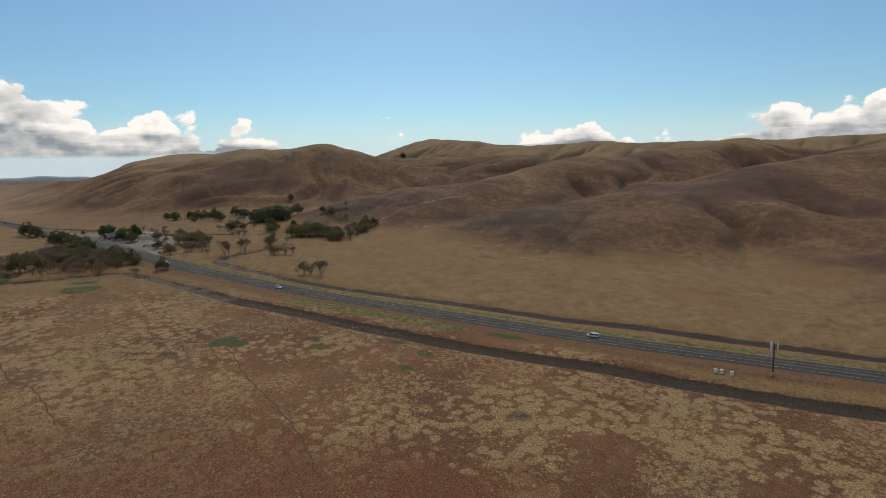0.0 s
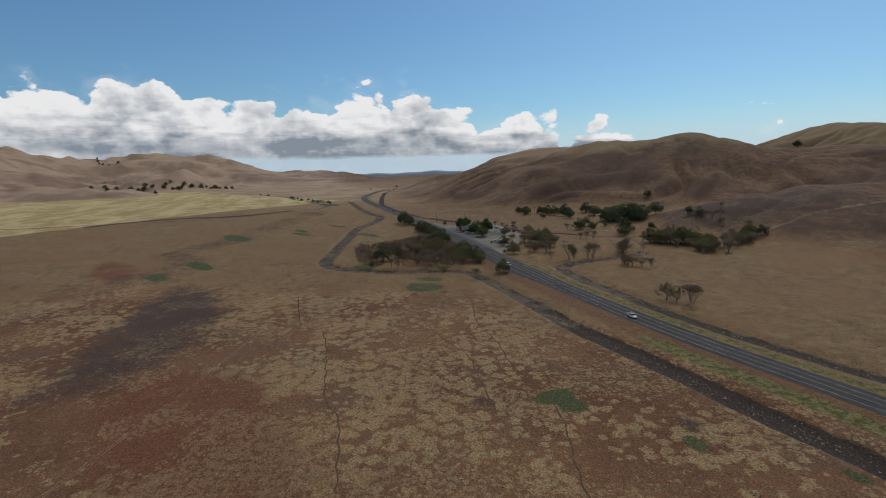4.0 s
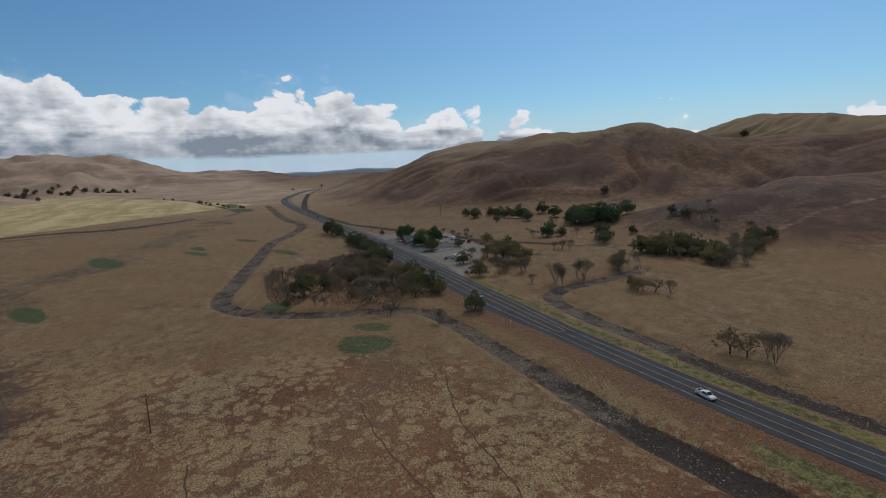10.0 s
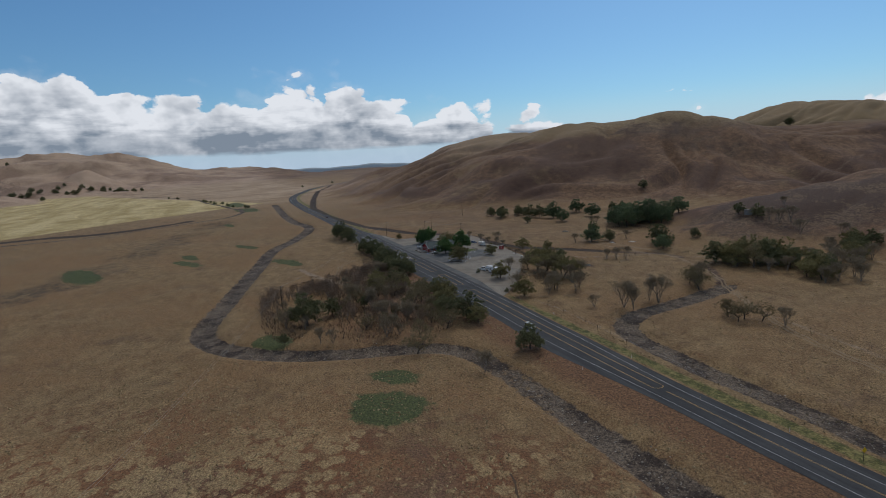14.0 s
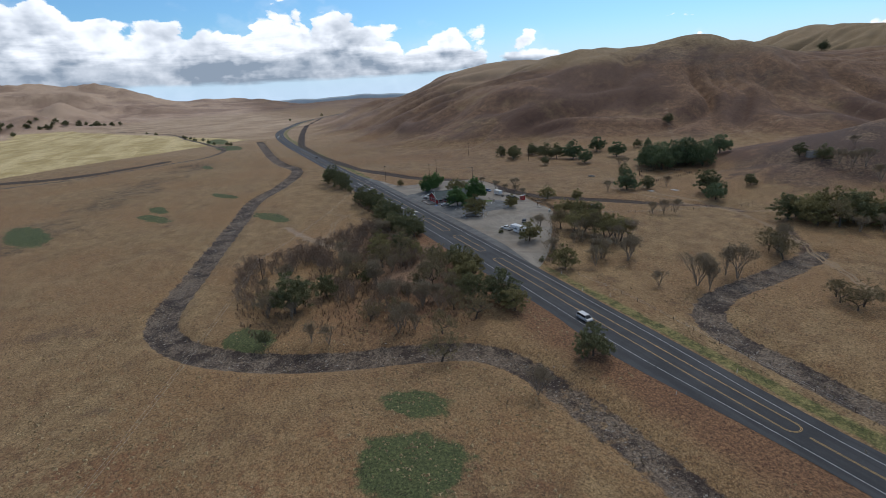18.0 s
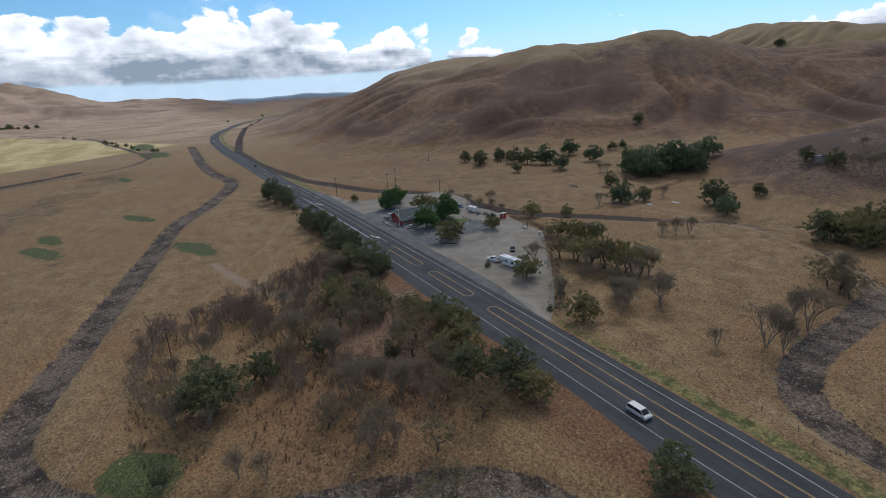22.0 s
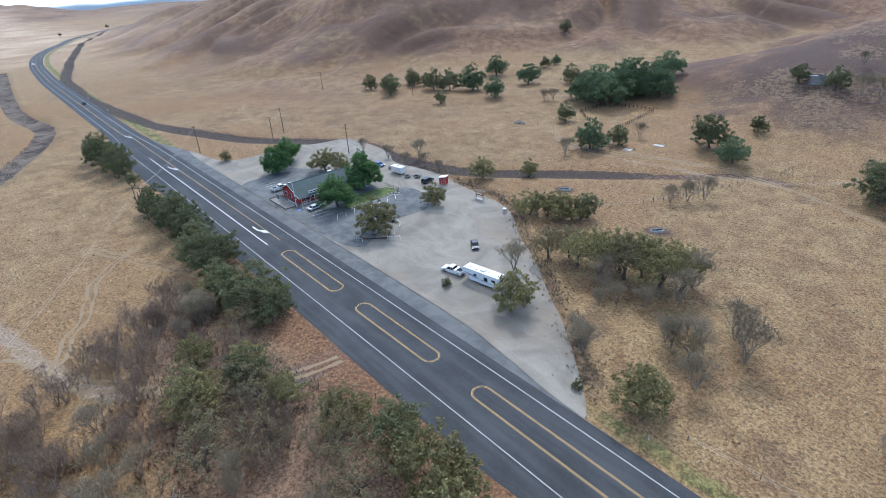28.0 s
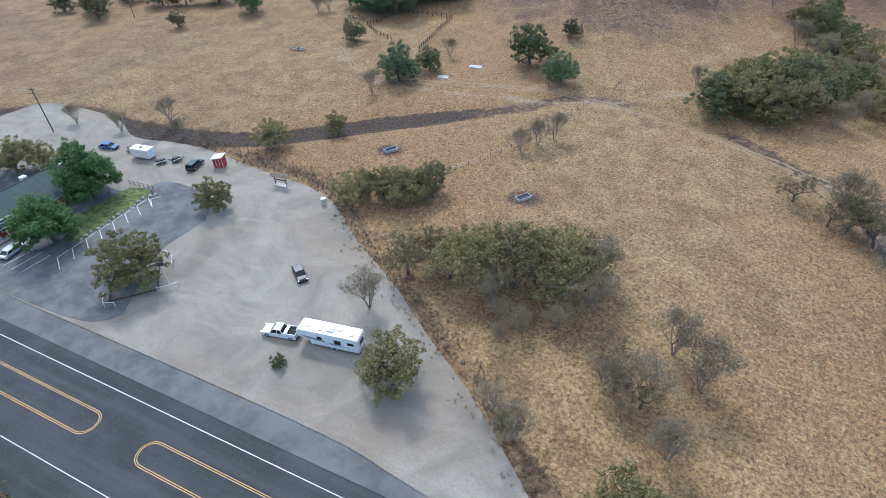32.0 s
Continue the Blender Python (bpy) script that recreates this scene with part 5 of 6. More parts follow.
def box(bm, x0, x1, y0, y1, z0, z1, bevel=0.0):
    v = [bm.verts.new((x, y, z)) for z in (z0, z1) for x, y in ((x0, y0), (x1, y0), (x1, y1), (x0, y1))]
    f = [bm.faces.new([v[i] for i in k]) for k in ((3, 2, 1, 0), (4, 5, 6, 7), (0, 1, 5, 4), (1, 2, 6, 5), (2, 3, 7, 6), (3, 0, 4, 7))]
    if bevel:
        bmesh.ops.bevel(bm, geom=list({e for q in f for e in q.edges}), offset=bevel, segments=2, affect="EDGES", profile=0.6)
    return bm


def boxed(name, dims, mat, parent, bevel=0.0, label=""):
    return part(name, box(bmesh.new(), *dims, bevel), mat, parent, label)


def rod(bm, a, b, r, sides=8, r2=None):
    a, b = Vector(a), Vector(b)
    d = (b - a).normalized()
    u = d.orthogonal().normalized()
    w = d.cross(u)
    rings = [[bm.verts.new(p + rr * (math.cos(2 * math.pi * k / sides) * u + math.sin(2 * math.pi * k / sides) * w)) for k in range(sides)] for p, rr in ((a, r), (b, r if r2 is None else r2))]
    for k in range(sides):
        bm.faces.new((rings[0][k], rings[0][(k + 1) % sides], rings[1][(k + 1) % sides], rings[1][k]))
    bm.faces.new(rings[0][::-1])
    bm.faces.new(rings[1])
    return bm


def rodded(name, a, b, r, mat, parent, sides=8, r2=None, label=""):
    return part(name, rod(bmesh.new(), a, b, r, sides, r2), mat, parent, label)


def extrude_profile(points, y0, y1, bevel=0.0):
    """A side outline (x, z) drawn out across y."""
    bm = bmesh.new()
    a = [bm.verts.new((x, y0, z)) for x, z in points]
    b = [bm.verts.new((x, y1, z)) for x, z in points]
    bm.faces.new(a)
    bm.faces.new(b[::-1])
    n = len(points)
    for k in range(n):
        bm.faces.new((a[k], b[k], b[(k + 1) % n], a[(k + 1) % n]))
    bmesh.ops.recalc_face_normals(bm, faces=bm.faces)
    if bevel:
        bmesh.ops.bevel(bm, geom=bm.edges[:], offset=bevel, segments=2, affect="EDGES", profile=0.6)
    return bm


def stand(thing, x, y, yaw=0.0, lift=0.0, lean=False, z=None):
    """Sets a thing on the ground; lean lets it follow the slope."""
    z = (at_ground(x, y) if z is None else z) + lift
    m = pose(x, y, z, 0, 0, yaw)
    if lean:
        e = 1.5
        n = Vector((at_ground(x - e, y) - at_ground(x + e, y), at_ground(x, y - e) - at_ground(x, y + e), 2 * e)).normalized()
        m = Matrix.Translation((x, y, z)) @ Vector((0, 0, 1)).rotation_difference(n).to_matrix().to_4x4() @ pose(0, 0, 0, 0, 0, yaw)
    thing.matrix_basis = m
    return thing


def wheel(parent, x, y, r=0.36, w=0.24):
    side = 1 if y > 0 else -1
    bm = rod(bmesh.new(), (x, y - w / 2, r), (x, y + w / 2, r), r, 18)
    bmesh.ops.bevel(bm, geom=[e for e in bm.edges if abs((e.verts[0].co - e.verts[1].co).y) < 1e-4], offset=0.04, segments=2, affect="EDGES")
    whole = new("wheel")
    whole.parent = parent
    tyre = part("tyre", bm, BLACK, whole)
    rodded("rim", (x, y + side * (w / 2 - 0.03), r), (x, y + side * (w / 2 + 0.012), r), r * 0.62, STEEL, whole, 14)


def make_car(name, label, body_mat, kind="sedan"):
    """A car facing +x, wheels on z = 0."""
    car = tagged(new(name), label, "car" if kind in ("sedan", "suv", "van") else "pickup")
    L, W, H = {"sedan": (4.7, 1.8, 1.42), "suv": (4.7, 1.86, 1.68), "van": (5.0, 1.95, 1.8), "pickup": (5.8, 1.95, 1.85)}[kind]
    h, b = L / 2, 0.62 * H if kind == "sedan" else 0.6 * H
    lower = [(-h, 0.3), (-h, b * 0.95), (-h + 0.15, b), (h * 0.45, b), (h - 0.25, b * 0.9), (h, b * 0.7), (h, 0.3)]
    part("body", extrude_profile(lower, -W / 2, W / 2, 0.09), body_mat, car)
    c0, c1, c2, c3 = {"sedan": (-h + 0.55, -h + 1.25, h * 0.22, h * 0.55), "suv": (-h + 0.06, -h + 0.35, h * 0.2, h * 0.5), "van": (-h + 0.05, -h + 0.3, h * 0.38, h * 0.74), "pickup": (-h + 2.15, -h + 2.45, h * 0.25, h * 0.5)}[kind]
    cab = [(c0, b - 0.02), (c1, H - 0.09), (c2, H - 0.09), (c3, b - 0.02)]
    bm = extrude_profile(cab, -W / 2 + 0.06, W / 2 - 0.06, 0.0)
    for v in bm.verts:
        if v.co.z > b + 0.2:
            v.co.y *= 0.84
    part("cabin_glass", bm, DARK_GLASS, car, "dark tinted car windows")
    bm = extrude_profile([(c1 - 0.05, H - 0.1), (c1 + 0.05, H), (c2 - 0.08, H), (c2 + 0.05, H - 0.1)], -W / 2 * 0.82, W / 2 * 0.82, 0.03)
    part("cabin_roof", bm, body_mat, car)
    for sx in (-1, 1):
        y = sx * (W / 2 - 0.15)
        rodded("pillar", ((c1 + c2) / 2, sx * (W / 2 - 0.06), b - 0.03), ((c1 + c2) / 2, sx * (W / 2 - 0.06) * 0.87, H - 0.08), 0.05, body_mat, car, 6)
        rodded("pillar", (c3, sx * (W / 2 - 0.07), b - 0.03), (c2, sx * (W / 2 - 0.06) * 0.86, H - 0.08), 0.04, body_mat, car, 6)
        rodded("pillar", (c0, sx * (W / 2 - 0.07), b - 0.03), (c1, sx * (W / 2 - 0.06) * 0.86, H - 0.08), 0.06, body_mat, car, 6)
        boxed("headlight", (h - 0.12, h + 0.02, y - 0.16, y + 0.16, b * 0.68, b * 0.86), STEEL, car, 0.03)
        boxed("tail_light", (-h - 0.02, -h + 0.06, y - 0.1, y + 0.1, b * 0.66, b * 0.92), RED_LAMP, car, 0.02)
        boxed("door_mirror", (c3 - 0.25, c3 - 0.1, sx * (W / 2 + 0.02) - 0.08, sx * (W / 2 + 0.02) + 0.08, b + 0.02, b + 0.18), body_mat, car, 0.03)
        for x in (-h + 0.95, h - 0.95):
            wheel(car, x, sx * (W / 2 - 0.1), 0.4 if kind in ("pickup", "suv") else 0.34)
    boxed("bumper", (h - 0.06, h + 0.07, -W / 2 + 0.06, W / 2 - 0.06, 0.3, 0.5), BLACK, car, 0.04)
    boxed("bumper", (-h - 0.07, -h + 0.06, -W / 2 + 0.06, W / 2 - 0.06, 0.3, 0.52), BLACK, car, 0.04)
    if kind == "pickup":
        for y0, y1 in ((-W / 2 + 0.02, -W / 2 + 0.14), (W / 2 - 0.14, W / 2 - 0.02)):
            boxed("bed_side", (-h + 0.05, c0, y0, y1, b - 0.05, b + 0.28), body_mat, car, 0.03)
        boxed("tailgate", (-h + 0.02, -h + 0.14, -W / 2 + 0.14, W / 2 - 0.14, b - 0.05, b + 0.26), body_mat, car, 0.03)
        boxed("bed_floor", (-h + 0.14, c0, -W / 2 + 0.14, W / 2 - 0.14, b - 0.01, b + 0.02), BLACK, car)
        boxed("tool_box", (c0 - 0.7, c0 - 0.15, -W / 2 + 0.16, W / 2 - 0.16, b + 0.02, b + 0.34), GREY_METAL, car, 0.03)
    return car


def make_travel_trailer():
    """A long white fifth-wheel trailer facing +x."""
    rv = tagged(new("travel_trailer"), "long white fifth-wheel travel trailer with grey swoosh decals", "trailer")
    side = [(-5.0, 0.55), (-5.0, 3.1), (-4.85, 3.3), (4.55, 3.3), (5.0, 2.9), (4.9, 1.75), (3.0, 1.55), (2.8, 0.55)]
    part("body", extrude_profile(side, -1.22, 1.22, 0.06), RV_WHITE, rv)
    for x, y, sx, sy, h in ((-3.6, 0.2, 0.4, 0.4, 0.16), (-1.6, -0.3, 0.35, 0.35, 0.14), (-0.3, 0.1, 0.55, 0.5, 0.3), (1.4, 0.35, 0.35, 0.35, 0.14), (3.4, 0.0, 0.35, 0.35, 0.14), (0.4, -0.45, 0.3, 0.3, 0.1)):
        boxed("roof_vent", (x - sx, x + sx, y - sy, y + sy, 3.29, 3.3 + h), RV_WHITE if h != 0.14 else GREY_METAL, rv, 0.05)
    for s in (-1, 1):
        y = 1.222 * s
        for x0, x1, z0, z1 in ((-4.3, -3.2, 1.9, 2.5), (-2.2, -1.1, 1.55, 2.5), (0.8, 1.7, 1.9, 2.5)):
            frame_ = boxed("window", (x0, x1, y - 0.02, y + 0.02, z0, z1), GREY_METAL, rv, 0.01)
            boxed("pane", (x0 + 0.05, x1 - 0.05, y - 0.028, y + 0.028, z0 + 0.05, z1 - 0.05), DARK_GLASS, frame_)
        boxed("entry_door", (-0.3, 0.4, y - 0.018, y + 0.018, 0.75, 2.65), WHITE_PAINT, rv, 0.01)
        for (xa, za), (xb, zb), t in (((4.8, 2.2), (0.4, 1.5), 0.2), ((4.4, 1.9), (-4.6, 1.15), 0.14), ((3.2, 2.15), (-1.0, 1.45), 0.1)):
            bm = bmesh.new()
            q = [bm.verts.new(c) for c in ((xa, y * 1.004, za), ((xa + xb) / 2, y * 1.004, (za + zb) / 2 - 0.16), (xb, y * 1.004, zb), ((xa + xb) / 2, y * 1.004, (za + zb) / 2 - 0.16 + t * 2))]
            bm.faces.new(q if s < 0 else q[::-1])
            part("decal_stripe", bm, GREY_STRIPE, rv)
        for x in (-1.35, -0.45):
            wheel(rv, x, s * 1.08, 0.38, 0.26)
    boxed("rear_window", (-5.03, -4.98, -0.7, 0.7, 1.7, 2.5), DARK_GLASS, rv, 0.01)
    boxed("chassis", (-5.0, 2.9, -0.9, 0.9, 0.4, 0.56), BLACK, rv)
    rodded("hitch", (4.0, 0, 1.6), (4.0, 0, 1.05), 0.1, BLACK, rv)
    for y in (-0.8, 0.8):
        rodded("landing_leg", (2.6, y, 0.0), (2.6, y, 0.6), 0.06, GREY_METAL, rv)
    return rv


# ---- the roadside cafe ----
def make_cafe():
    cafe = tagged(new("roadside_cafe"), "red wooden roadside cafe with dark green gable roof", "building")
    w, n, eave, ridge = 5.6, 21.0, 3.0, 5.6
    gable = [(-w, -0.6), (-w, eave), (0, ridge - 0.25), (w, eave), (w, -0.6)]
    for y0, y1, nm in ((0.0, 0.25, "wall_front"), (n - 0.25, n, "wall_back")):
        bm = extrude_profile(gable, y0, y1)
        wall = part(nm, bm, RED_WOOD, cafe)
        if y0 == 0.0:
            for x in (-3.4, -0.2, 3.0):
                win = boxed("window", (x - 0.8, x + 0.8, -0.06, 0.02, 0.95, 2.25), WHITE_PAINT, wall, 0.02)
            for x in np.arange(-w + 0.35, w, 0.7):
                top = eave + (ridge - 0.25 - eave) * (1 - abs(x) / w) - 0.08
                boxed("batten", (x - 0.03, x + 0.03, -0.03, 0.0, -0.4, top), RED_WOOD, wall)
    for x0, x1, nm in ((-w, -w + 0.25, "wall_west"), (w - 0.25, w, "wall_east")):
        wall = boxed(nm, (x0, x1, 0.25, n - 0.25, -0.6, eave), RED_WOOD, cafe)
        face = x1 if x1 > 0 else x0
        for y in (2.2, 5.0, 10.5, 14.0, 17.5):
            win = boxed("window", (face - 0.04, face + 0.05, y - 0.75, y + 0.75, 0.95, 2.2), WHITE_PAINT, wall, 0.02)
        door = boxed("door", (face - 0.04, face + 0.05, 7.2, 8.2, 0.0, 2.1), WHITE_PAINT, wall, 0.02)
    for x in (-3.4, -0.2, 3.0):
        boxed("pane", (x - 0.7, x + 0.7, -0.075, -0.05, 1.05, 2.15), DARK_GLASS, cafe)
    for s in (-1, 1):
        for y in (2.2, 5.0, 10.5, 14.0, 17.5):
            boxed("pane", (s * (w + 0.058) - 0.01, s * (w + 0.058) + 0.01, y - 0.66, y + 0.66, 1.04, 2.1), DARK_GLASS, cafe)
        # roof slope with its overhang
        bm = bmesh.new()
        lo, hi = (s * (w + 1.4), eave - 0.55), (0.0, ridge)
        ring = [(lo[0], lo[1]), (hi[0], hi[1]), (hi[0], hi[1] - 0.16), (lo[0], lo[1] - 0.16)]
        a = [bm.verts.new((x, -0.7, z)) for x, z in ring]
        b = [bm.verts.new((x, n + 0.5, z)) for x, z in ring]
        bm.faces.new(a), bm.faces.new(b[::-1])
        for k in range(4):
            bm.faces.new((a[k], b[k], b[(k + 1) % 4], a[(k + 1) % 4]))
        bmesh.ops.recalc_face_normals(bm, faces=bm.faces)
        roof = part("roof_slope", bm, ROOF_GREEN, cafe)
        for k in range(1, 13):
            y = -0.7 + k * (n + 1.2) / 13
            bm = bmesh.new()
            rod(bm, (lo[0], y, lo[1] + 0.01), (hi[0], y, hi[1] + 0.01), 0.022, 4)
            part("roof_seam", bm, ROOF_GREEN, roof)
        bm = rod(bmesh.new(), (lo[0], -0.72, lo[1] - 0.1), (0, -0.72, ridge - 0.1), 0.1, 4)
        part("fascia", bm, WHITE_PAINT, cafe)
        boxed("gutter", (lo[0] - 0.06, lo[0] + 0.06, -0.7, n + 0.5, lo[1] - 0.2, lo[1] - 0.08), WHITE_PAINT, cafe)
    rodded("ridge_cap", (0, -0.7, ridge + 0.02), (0, n + 0.5, ridge + 0.02), 0.1, ROOF_GREEN, cafe, 6)
    # porch towards the parking bays
    for y in (0.2, 1.7, 3.2, 4.7, 6.2, 7.7):
        rodded("porch_post", (w + 1.15, y, -0.5), (w + 1.15, y, eave - 0.6), 0.08, WHITE_PAINT, cafe, 6)
    for z in (0.35, 0.95):
        boxed("porch_rail", (w + 1.11, w + 1.19, 0.2, 3.2, z, z + 0.07), WHITE_PAINT, cafe)
    for y in np.arange(0.4, 3.2, 0.3):
        boxed("baluster", (w + 1.13, w + 1.17, y - 0.02, y + 0.02, 0.42, 0.95), WHITE_PAINT, cafe)
    for x in np.arange(0.5, 5.4, 1.2):
        boxed("front_rail", (x, x + 1.1, -1.3, -1.22, 0.5, 0.62), WHITE_PAINT, cafe)
        boxed("front_post", (x - 0.05, x + 0.05, -1.31, -1.21, -0.3, 0.9), WHITE_PAINT, cafe)
    boxed("porch_floor", (w - 0.05, w + 1.5, 0.0, 9.0, -0.5, 0.06), CONCRETE, cafe)
    sign = boxed("name_board", (w + 0.6, w + 0.72, 3.2, 7.2, eave - 0.1, eave + 0.75), WHITE_PAINT, cafe, 0.02, "white board sign with dark bars")
    for k, y in enumerate((3.5, 4.7, 6.2)):
        boxed("sign_bar", (w + 0.715, w + 0.73, y, y + (0.9, 1.2, 0.75)[k], eave + 0.16, eave + 0.5), DARK_PANEL, sign)
    bm = extrude_profile([(w + 0.2, 1.9), (w + 0.2, 2.9), (w + 2.6, 2.2), (w + 2.6, 2.05)], 8.2, 12.6)
    part("side_roof", bm, ROOF_GREEN, cafe)
    boxed("roof_panel", (-3.6, -2.6, 2.0, 5.6, 4.35, 4.5), GREY_METAL, cafe)
    for x, y in ((-2.6, 16.0),):
        z = ridge - abs(x) * (ridge - eave + 0.55) / (w + 1.4)
        boxed("roof_cooler", (x - 0.6, x + 0.6, y - 0.6, y + 0.6, z - 0.3, z + 0.8), WHITE_PAINT, cafe, 0.06)
    stand(cafe, -550.3, 200.9, 0.0, z=1.15)


make_cafe()


def make_lamp_post():
    lamp = tagged(new("lamp_post"), "tall slim white lamp post with one curved head", "lamp post")
    rodded("pole", (0, 0, -0.2), (0, 0, 7.4), 0.1, WHITE_PAINT, lamp, 8, 0.06)
    bm = bmesh.new()
    rod(bm, (0, 0, 7.35), (0.25, 0, 7.7), 0.05)
    rod(bm, (0.25, 0, 7.7), (0.9, 0, 7.8), 0.045)
    part("arm", bm, WHITE_PAINT, lamp)
    boxed("lamp_head", (0.8, 1.5, -0.16, 0.16, 7.7, 7.88), WHITE_PAINT, lamp, 0.05)
    boxed("foot", (-0.22, 0.22, -0.22, 0.22, -0.3, 0.35), CONCRETE, lamp, 0.03)
    stand(lamp, -543.9, 199.3, 200, 0.19)


def make_post_sign():
    sign = tagged(new("post_sign"), "small dark square sign on a post beside the highway", "sign")
    rodded("post", (0, 0, -0.3), (0, 0, 3.2), 0.07, GREY_METAL, sign)
    panel = boxed("panel", (-0.8, 0.8, -0.05, 0.05, 1.9, 3.2), DARK_PANEL, sign, 0.02)
    boxed("sign_bar", (-0.5, 0.5, -0.056, -0.05, 2.5, 2.9), CONCRETE, panel)
    boxed("base_stone", (-0.6, 0.6, -0.3, 0.3, -0.2, 0.3), CONCRETE, sign, 0.05)
    stand(sign, -550.0, 196.4, 0, 0.19)


make_lamp_post()
make_post_sign()
YARD_OB = bpy.data.objects["parking_yard"]


def on_yard(x, y):
    return at_ground(x, y) + 0.205


def paint_line(pts, wide=0.12, mat=WHITE_LINE):
    """A painted bay line through points on the yard."""
    bm = bmesh.new()
    for (xa, ya), (xb, yb) in zip(pts, pts[1:]):
        d = Vector((xb - xa, yb - ya, 0)).normalized()
        s = Vector((-d.y, d.x, 0)) * wide / 2
        n = max(1, int(math.hypot(xb - xa, yb - ya) / 1.5))
        rows = [[bm.verts.new((xa + (xb - xa) * k / n + q * s.x, ya + (yb - ya) * k / n + q * s.y, on_yard(xa + (xb - xa) * k / n, ya + (yb - ya) * k / n))) for q in (1, -1)] for k in range(n + 1)]
        for r0, r1 in zip(rows, rows[1:]):
            bm.faces.new((r0[0], r0[1], r1[1], r1[0]))
    part("bay_line", bm, mat, YARD_OB)


for k in range(4):
    paint_line([(-572.2 + 2.2 * k, 200.4), (-572.2 + 2.2 * k, 205.8)])
for k in range(3):
    paint_line([(-536.4 + 2.4 * k, 199.5), (-535.6 + 2.2 * k, 205.0)])
for k in range(6):
    paint_line([(-542.6 + 0.7 * k, 200.2), (-542.0 + 0.7 * k, 204.6)], 0.12)
paint_line([(-541.5, 198.6), (-540.3, 198.6)], 1.1, plain("blue_paint", (0.08, 0.16, 0.42), 0.8))
for k in range(8):
    y = 203.0 + 3.0 * k
    paint_line([(-526.0, y), (-529.3, y + 2.0), (-529.4, y + 4.4)])
paint_line([(-526.3, 224.2), (-528.6, 226.0), (-527.3, 227.6)])

LAWN_EDGE = [(-538, 214), (-537.2, 221), (-536.3, 227.5), (-531, 228), (-530, 222), (-530.2, 215), (-530, 210), (-534, 209.5)]
draped("lawn", LAWN_EDGE, 0.26, LAWN, "small green watered lawn beside the cafe", "lawn", 1.5)
KERB = [(-556.2, 195.9), (-544.6, 195.9), (-544.2, 199.4)]


def make_kerb():
    kerb = tagged(new("low_kerb"), "low dark timber kerb round the paved forecourt", "kerb")
    for (xa, ya), (xb, yb) in zip([(-556.4, 199.6)] + KERB, KERB):
        rodded("beam", (xa, ya, at_ground(xa, ya) + 0.3), (xb, yb, at_ground(xb, yb) + 0.3), 0.16, POLE_WOOD, kerb, 4)


make_kerb()
draped("forecourt", [(-556, 196.2), (-550, 196.1), (-544.8, 196.2), (-544.4, 199.2), (-550, 199.6), (-556, 199.4)], 0.24, FLOOR_PATH, "grey paved forecourt in front of the cafe", "forecourt", 2.0)

# boulders along the lawn
rock_rng = random.Random(9)


def make_rock(bm, c, r, rng):
    got = bmesh.ops.create_icosphere(bm, subdivisions=1, radius=r, matrix=Matrix.Translation(c))
    for v in got["verts"]:
        v.co += Vector((rng.uniform(-1, 1), rng.uniform(-1, 1), rng.uniform(-1, 0.6))) * r * 0.3


for k in range(14):
    x, y = -530.0 + rock_rng.uniform(-0.4, 0.4), 210.5 + k * 1.25
    bm = bmesh.new()
    make_rock(bm, (0, 0, 0.1), rock_rng.uniform(0.28, 0.5), rock_rng)
    rock = tagged(part("boulder", bm, STONE), "pale rough boulder edging the lawn", "rock", "boulders along the lawn")
    stand(rock, x, y, 0, 0.2)


# ---- fences ----
def make_fence(spots, label, height=1.3, gap=3.0, rails=(0.5, 1.0), post_mat=FENCE_WOOD, post_r=0.07, name="fence", rail_r=0.04, lift=0.0):
    fence = tagged(new(name), label, "fence")
    line = []
    for (xa, ya), (xb, yb) in zip(spots, spots[1:]):
        n = max(1, int(math.hypot(xb - xa, yb - ya) / gap))
        line += [(xa + (xb - xa) * k / n, ya + (yb - ya) * k / n) for k in range(n)]
    line.append(spots[-1])
    pts = [(x, y, at_ground(x, y) + lift) for x, y in line]
    for x, y, z in pts:
        rodded("post", (x, y, z - 0.3), (x, y, z + height), post_r, post_mat, fence, 6)
    for (xa, ya, za), (xb, yb, zb) in zip(pts, pts[1:]):
        for r in rails:
            rodded("rail" if rail_r > 0.02 else "wire", (xa, ya, za + r), (xb, yb, zb + r), rail_r, post_mat if rail_r > 0.02 else GREY_METAL, fence, 4)
    return fence


make_fence([(-546, 344), (-544, 362), (-532, 362), (-519.5, 361), (-518, 345), (-516.5, 328)], "old wooden post corral fence in the pasture", 1.7, 1.8, (0.6, 1.2), POLE_WOOD, 0.13, rail_r=0.05)
make_fence([(-546, 344), (-538, 337), (-530, 333)], "old wooden post corral fence in the pasture", 1.7, 1.8, (0.6, 1.2), POLE_WOOD, 0.13, rail_r=0.05)
make_fence([(-479.6, 253.7), (-470.8, 267.8), (-466.3, 276.3), (-458.6, 296), (-455.4, 309)], "thin wire fence on leaning wooden posts", 1.2, 3.2, (0.5, 0.9, 1.15), rail_r=0.012)
make_fence([(-449.5, 324), (-450.8, 318.5), (-447.8, 319.5)], "short wooden gate fence beside the track", 1.6, 1.6, (0.8, 1.4))
